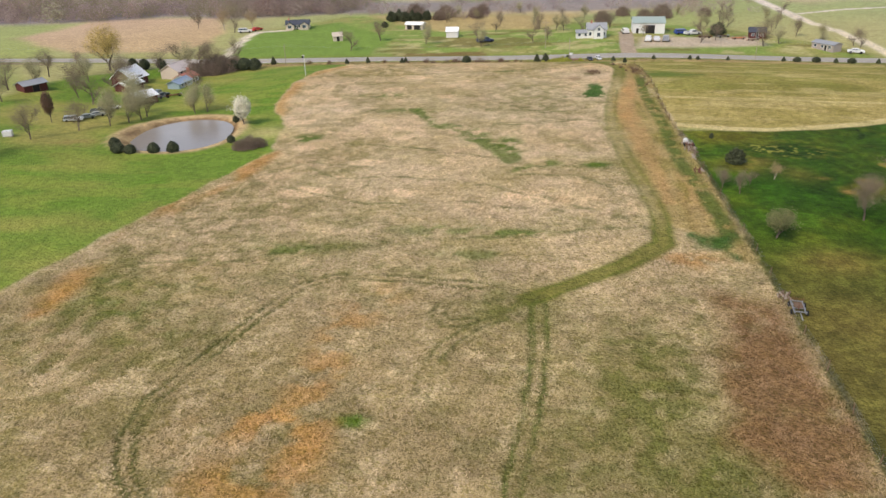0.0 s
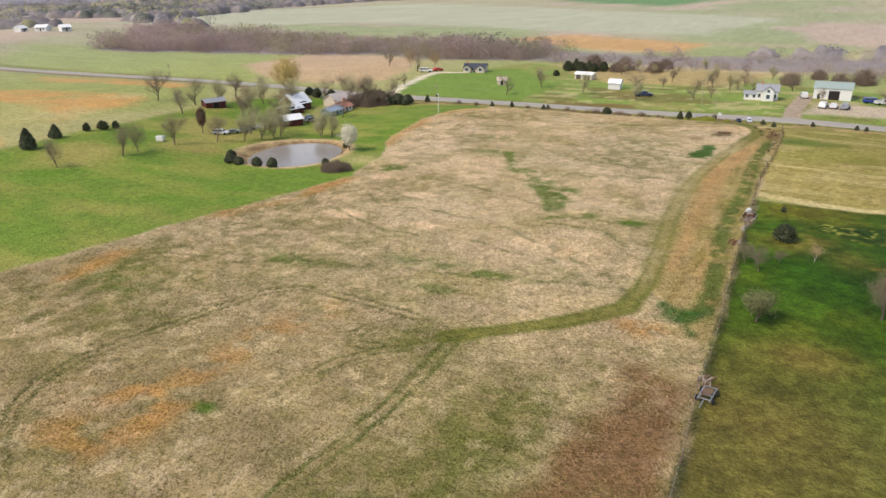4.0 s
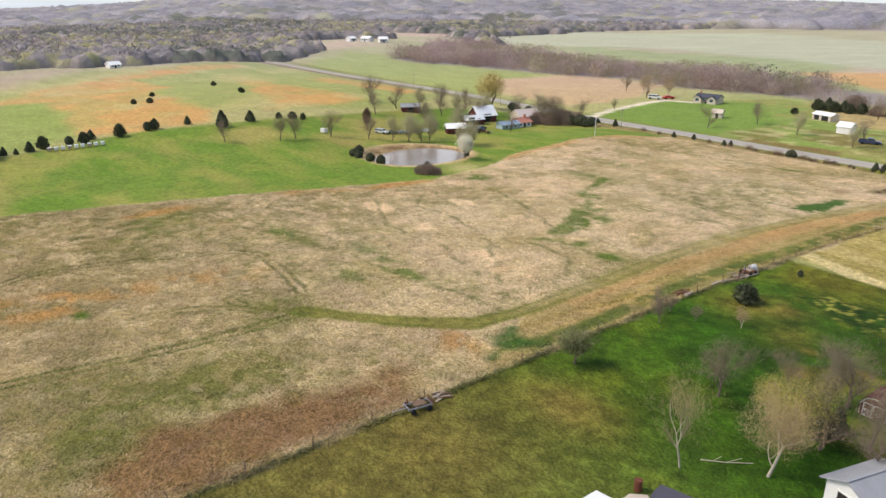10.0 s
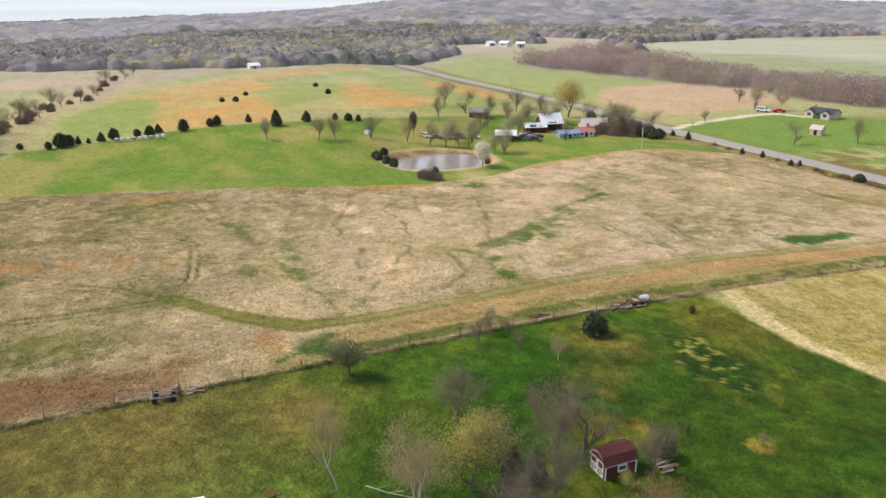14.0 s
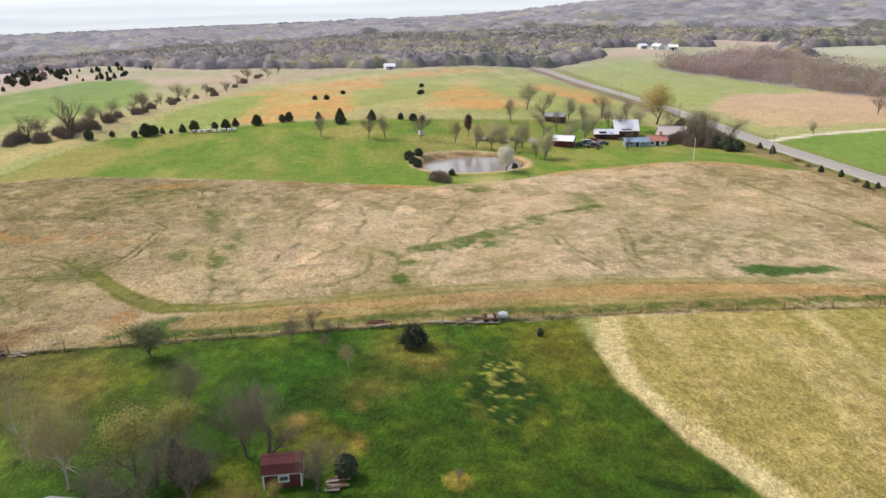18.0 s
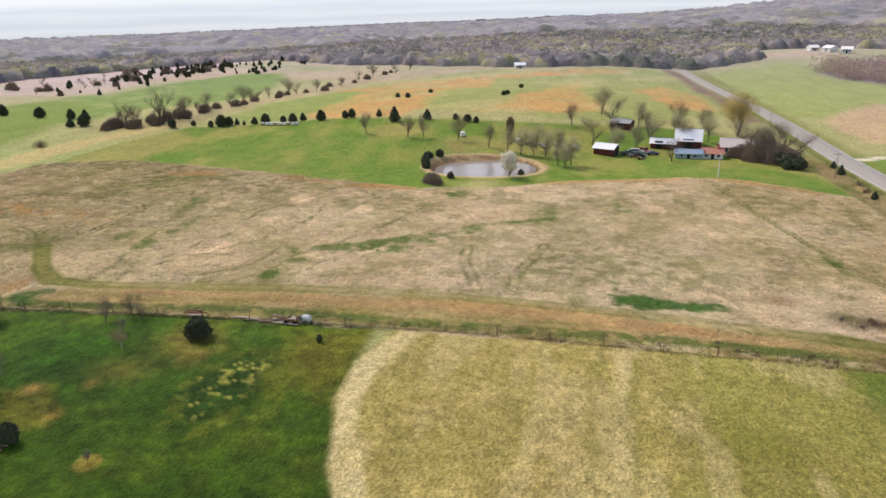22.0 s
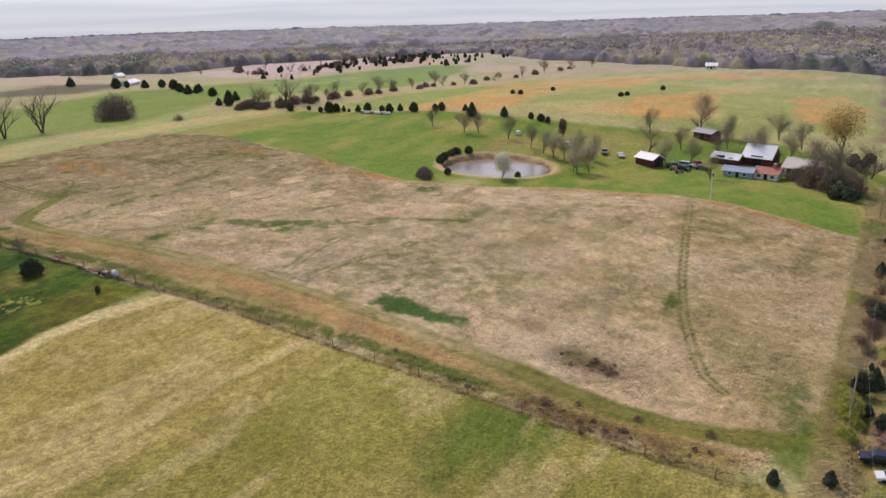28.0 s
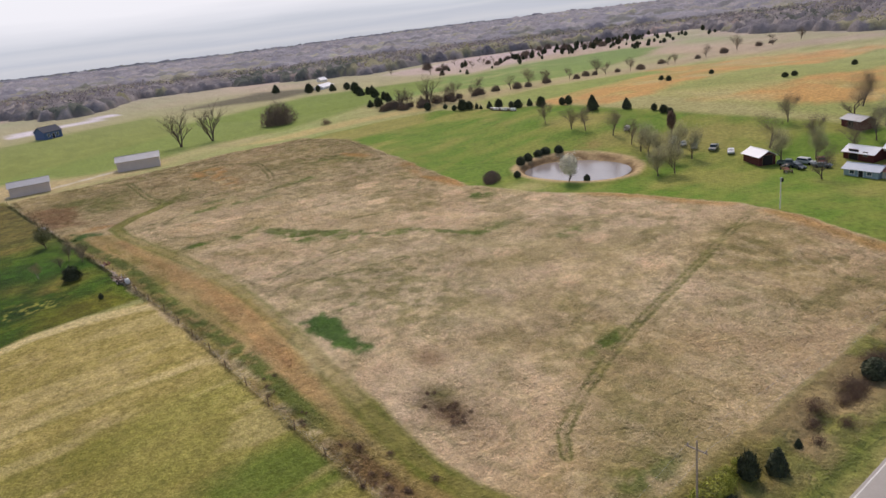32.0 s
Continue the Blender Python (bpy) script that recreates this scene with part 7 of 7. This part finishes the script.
# white tank with its rusty trailer frame
tank = thing("water_tank", 28.0, 116.3, 80, "white plastic water tank lying beside the fence", "tank")
bm = bmesh.new()
bmesh.ops.create_cone(bm, cap_ends=True, segments=24, radius1=0.36, radius2=0.36, depth=1.0, matrix=Matrix.Translation((0, 0, 0.52)) @ Matrix.Rotation(radians(90), 4, "Y"))
bmesh.ops.bevel(bm, geom=bm.edges[:], offset=0.12, segments=3, affect="EDGES")
part("tank_shell", bm, WHITE, tank)
bm = bmesh.new()
bmesh.ops.create_cone(bm, cap_ends=True, segments=16, radius1=0.12, radius2=0.1, depth=0.08, matrix=Matrix.Translation((0, 0, 0.9)))
part("lid", bm, WHITE, tank)
bm = bmesh.new()
for sx in (-0.35, 0.35):
    box(bm, sx, 0, 0.09, 0.1, 1.2, 0.2)
part("cradle", bm, OLD_WOOD, tank)


def plank_pile(x, y, turn, count, long, label, mat, seed):
    root = thing("scrap_pile", x, y, turn, label, "scrap")
    r = random.Random(seed)
    for k in range(count):
        bm = bmesh.new()
        box(bm, 0, 0, 0, long * r.uniform(0.4, 1.0), r.uniform(0.08, 0.28), r.uniform(0.04, 0.12))
        part("plank", bm, mat[k % len(mat)], root, "", pose(r.gauss(0, long * 0.14), r.gauss(0, 0.35), 0.06 + 0.05 * (k // 3), 0, r.gauss(0, 2), r.gauss(0, 14)))
    return root


plank_pile(28.1, 113.2, 88, 14, 3.4, "pile of silvered planks beside the white tank", (OLD_WOOD, OLD_WOOD, BROWN), 3)
plank_pile(27.4, 102.6, 86, 8, 2.4, "low stack of rusty sheet iron by the fence", (RUST, RUST, OLD_WOOD), 4)
plank_pile(28.7, 66.2, 80, 8, 1.6, "heap of grey scrap boards at the fence", (OLD_WOOD, BROWN), 6)
plank_pile(54.4, 98.6, 90, 14, 1.8, "pile of old boards beside the playhouse", (OLD_WOOD, BROWN), 8)
plank_pile(28.2, 109.4, 90, 6, 3.2, "long weathered poles lying at the fence", (OLD_WOOD,), 9)


def machine(name, x, y, turn, label, long=3.6, mats=(RUST, STEEL, OLD_WOOD), seed=1):
    """An old farm implement: frame rails, cross bars, wheels, drawbar and teeth."""
    root = thing(name, x, y, turn, label, "farm machine")
    r = random.Random(seed)
    for sy in (-0.5, 0.5):
        bm = bmesh.new()
        box(bm, 0, sy, 0.42, long, 0.1, 0.12)
        part("frame_rail", bm, mats[0], root)
    for k in range(4):
        bm = bmesh.new()
        box(bm, (k / 3 - 0.5) * long * 0.9, 0, 0.5, 0.09, 1.2, 0.08)
        part("cross_bar", bm, mats[0], root)
    bm = bmesh.new()
    box(bm, long * 0.05, 0, 0.57, long * 0.45, 0.8, 0.05)
    part("deck", bm, mats[2], root)
    for sx in (-0.32, 0.32):
        for sy in (-0.72, 0.72):
            wheel(root, sx * long, sy, 0.26, 0.12)
    bm = bmesh.new()
    box(bm, -long * 0.5 - 0.6, 0, 0.4, 1.3, 0.08, 0.08)
    part("drawbar", bm, mats[0], root)
    for k in range(7):
        tv, tf = [], []
        a = Vector((long * 0.42, (k / 6 - 0.5) * 1.3, 0.55))
        limb(tv, tf, a, a + Vector((0.25, 0, 0.25)), 0.025, 0.02, 4)
        limb(tv, tf, a + Vector((0.25, 0, 0.25)), a + Vector((0.45, 0, -0.45)), 0.02, 0.015, 4)
        part("tine", sheet("tine", tv, tf, mats[1]), None, root)
    bm = bmesh.new()
    box(bm, -long * 0.4, 0.2, 0.85, 0.07, 0.07, 0.7)
    part("lever", bm, mats[1], root)
    return root


machine("hay_rake", 28.9, 63.4, 82, "rusty old hay wagon frame with tines at the fence", 2.4, (STEEL, RUST, BROWN))
machine("implement", 28.3, 114.8, 86, "dark rusty implement between planks and tank", 1.6, seed=2)
for x, y, t, lab, mm in ((63, 243, 20, "grey tillage machine on the gravel yard", (STEEL, STEEL, RUST)), (57, 241, -10, "rusty harrow on the gravel yard", (RUST, RUST, RUST)), (67, 240, 10, "orange farm machine on the gravel yard", (ORANGE_PAINT, STEEL, ORANGE_PAINT)), (71, 238, 40, "rusty wagon on the gravel yard", (RUST, STEEL, OLD_WOOD)), (-81, 162.5, 40, "rusty implement in the farmyard", (RUST, STEEL, RUST)), (-84.5, 161, 10, "grey implement in the farmyard", (STEEL, STEEL, OLD_WOOD))):
    machine("implement", x, y, t, lab, 4.2, mm)

# white hives along the pasture edge and a stock tank
for k in range(9):
    x, y = -103.6 + 0.08 * k, 57.6 + 1.35 * k
    hive = thing("beehive", x, y, 85, "white wooden box on a low stand", "box", "white boxes along the pasture fence")
    bm = bmesh.new()
    box(bm, 0, 0, 0.55, 0.8, 0.6, 0.6)
    part("box", bm, WHITE if k % 3 else OLD_WOOD, hive)
    bm = bmesh.new()
    box(bm, 0, 0, 0.89, 0.9, 0.7, 0.07)
    part("lid", bm, TIN, hive)
    for side in (-0.3, 0.3):
        bm = bmesh.new()
        box(bm, side, 0, 0.12, 0.08, 0.55, 0.25)
        part("stand_rail", bm, BROWN, hive)
tank = thing("stock_tank", -91.3, 118.3, 20, "white box-shaped water tank in the pasture", "tank")
part("tank_shell", profile([(-0.8, 0.1), (-0.8, 1.1), (0.8, 1.1), (0.8, 0.1)], 1.1, 0.1), WHITE, tank)
bm = bmesh.new()
box(bm, 0, 0, 0.04, 1.7, 1.2, 0.1)
part("pallet", bm, OLD_WOOD, tank)

# ---------- poles ----------
def utility_pole(x, y, tall, turn, label, arm=True, mat=None):
    root = thing("utility_pole", x, y, turn, label, "pole", "utility poles along the road" if arm else "")
    pv, pf = [], []
    limb(pv, pf, Vector((0, 0, -0.3)), Vector((0, 0, tall)), 0.085, 0.06, 10)
    part("pole", sheet("pole", pv, pf, mat or OLD_WOOD), None, root)
    if arm:
        bm = bmesh.new()
        box(bm, 0, 0, tall - 0.6, 0.09, 1.7, 0.09)
        part("crossarm", bm, OLD_WOOD, root)
        for py in (-0.75, 0, 0.75):
            bm = bmesh.new()
            bmesh.ops.create_cone(bm, cap_ends=True, segments=8, radius1=0.05, radius2=0.04, depth=0.18, matrix=Matrix.Translation((0, py, tall - 0.45 if py else tall + 0.08)))
            part("insulator", bm, GREY, root)
    return root


line = [(-174, 203), (-120, 202.6), (-66, 202.6), (-28, 203.2), (13.4, 202.2), (63, 205.8), (116, 206)]
for x, y in line:
    if x != -28:
        utility_pole(x, y, 6.0, 0, "tall weathered wooden utility pole beside the road")
poles = [p for p in line if p[0] != -28]
lines = tagged(new("power_line"), "thin grey power line along the road", "cable")
lines.location = (0, 203, 0)
for off in (-0.75, 0.75):
    wv, wf = [], []
    for (x1, y1), (x2, y2) in zip(poles[:-1], poles[1:]):
        a, b = Vector((x1, y1 + off - 203, gz(x1, y1) + 5.65)), Vector((x2, y2 + off - 203, gz(x2, y2) + 5.65))
        for k in range(8):
            p, q = (a.lerp(b, t) - Vector((0, 0, 1.1 * 4 * t * (1 - t))) for t in (k / 8, (k + 1) / 8))
            limb(wv, wf, p, q, 0.006, 0.006, 3)
    part("wire", sheet("wire", wv, wf, STEEL), None, lines)
utility_pole(7.4, 225, 8.0, 90, "pale yard pole beyond the road", True)
yard_pole = utility_pole(-52.2, 175.6, 5.0, 0, "white yard pole with a small dark lamp", False, WHITE)
bm = bmesh.new()
box(bm, -0.3, 0, 4.5, 0.35, 0.35, 0.5)
part("lamp_box", bm, DARK, yard_pole)
bm = bmesh.new()
box(bm, -0.15, 0, 4.85, 0.7, 0.08, 0.08)
part("arm", bm, WHITE, yard_pole)
sign = thing("road_sign", 14.2, 208.0, 0, "small white sign on a post at the entrance", "sign")
bm = bmesh.new()
box(bm, 0, 0, 0.8, 0.08, 0.08, 1.8)
part("post", bm, OLD_WOOD, sign)
bm = bmesh.new()
box(bm, 0, -0.06, 1.4, 0.9, 0.04, 0.7)
part("board", bm, WHITE, sign)

# ---------- long dry grass ----------
STRAW = material("dry_grass_blades", (0.3, 0.25, 0.15), 0.95, vary=0.1, scale=2.0, tint="tint")


def meadow(name, outline_mask, count, box_, tall, wide, seed, label, blades=3, tone=1.0, lift=0.3):
    """Leaning tufts of grass that take the colour of the ground they stand on."""
    rnd = np.random.default_rng(seed)
    x0, x1, y0, y1 = box_
    x, y = x0 + (x1 - x0) * rnd.random(count * 2), y0 + (y1 - y0) * rnd.random(count * 2)
    keep = (rnd.random(len(x)) < outline_mask(x, y) * (0.25 + 0.75 * smooth(0.35, 0.6, patchy(x, y, 1.6, seed))))
    x, y = x[keep][:count], y[keep][:count]
    n = len(x)
    z = height(x, y)
    col = cover(x, y) * tone * (0.8 + 0.4 * rnd.random((n, 1)))
    v, c = np.zeros((n, blades, 3, 3)), np.repeat(col, blades * 3, 0)
    lean = rnd.random(n) * 2 * math.pi
    for b in range(blades):
        a = lean + rnd.normal(size=n) * 0.9
        h = tall * (0.5 + rnd.random(n))
        s = wide * (0.6 + 0.8 * rnd.random(n))
        ox, oy = rnd.normal(size=n) * 0.16, rnd.normal(size=n) * 0.16
        px, py = -np.sin(a), np.cos(a)
        v[:, b, 0] = np.stack([x + ox - s * px, y + oy - s * py, z + 0.02], 1)
        v[:, b, 1] = np.stack([x + ox + s * px, y + oy + s * py, z + 0.02], 1)
        v[:, b, 2] = np.stack([x + ox + np.cos(a) * h, y + oy + np.sin(a) * h, z + 0.06 + lift * h], 1)
    ob = new(name, sheet(name, v.reshape(-1, 3), np.arange(n * blades * 3).reshape(-1, 3), STRAW, c, smooth_shade=False))
    return tagged(ob, label, "grass", kind="stuff")


def in_field(x, y):
    bare = sum(bell(x, y, cx, cy, 3, 2.4) for cx, cy in ((2, 94), (-14.4, 95.3), (-29, 95.4), (-22.8, 109), (-41.4, 135)))
    return area(x, y, FIELD, 0.6) * (1 - 0.8 * np.clip(bare, 0, 1)) * (1 - 0.92 * smooth(2.4, 1.4, to_line(x, y, LOOP))) * (1 - 0.8 * ruts(x, y, TRACK_SOUTH, 0.62, 0.5)) * (1 - 0.8 * ruts(x, y, TRACK_NORTH, 0.62, 0.5)) * (1 - 0.7 * ruts(x, y, TRACK_LOOP, 0.62, 0.5))


meadow("dry_grass", in_field, 130000, (-60, 28, 18, 200), 0.26, 0.05, 41, "matted bleached straw grass with green regrowth", 3, 1.2, 0.22)
meadow("fence_weeds", lambda x, y: smooth(1.5, 0.3, abs(x - fence_x(y) + 0.8)) * smooth(0.3, 0.5, patchy(x, y, 4, 44)), 6000, (25, 31, 20, 197), 0.3, 0.05, 43, "tall weeds and dead grass along the fence", 4, 1.0, 0.5)
meadow("verge_grass", lambda x, y: smooth(4.5, 3, abs(y - 204)) * smooth(-95, -80, x), 22000, (-95, 100, 199, 209), 0.3, 0.045, 45, "rough mixed grass on the road verge", 3, 1.0)

# vines take the ground colour, painted fence shade included
meadow("fence_vines", lambda x, y: smooth(0.45, 0.15, abs(x - 28.4)) * smooth(0.2, 0.4, patchy(x, y, 3, 46)), 1400, (27.9, 28.9, 22, 126), 0.2, 0.06, 47, "dark green vines and weeds grown along the fence", 4, 0.95, 0.5)
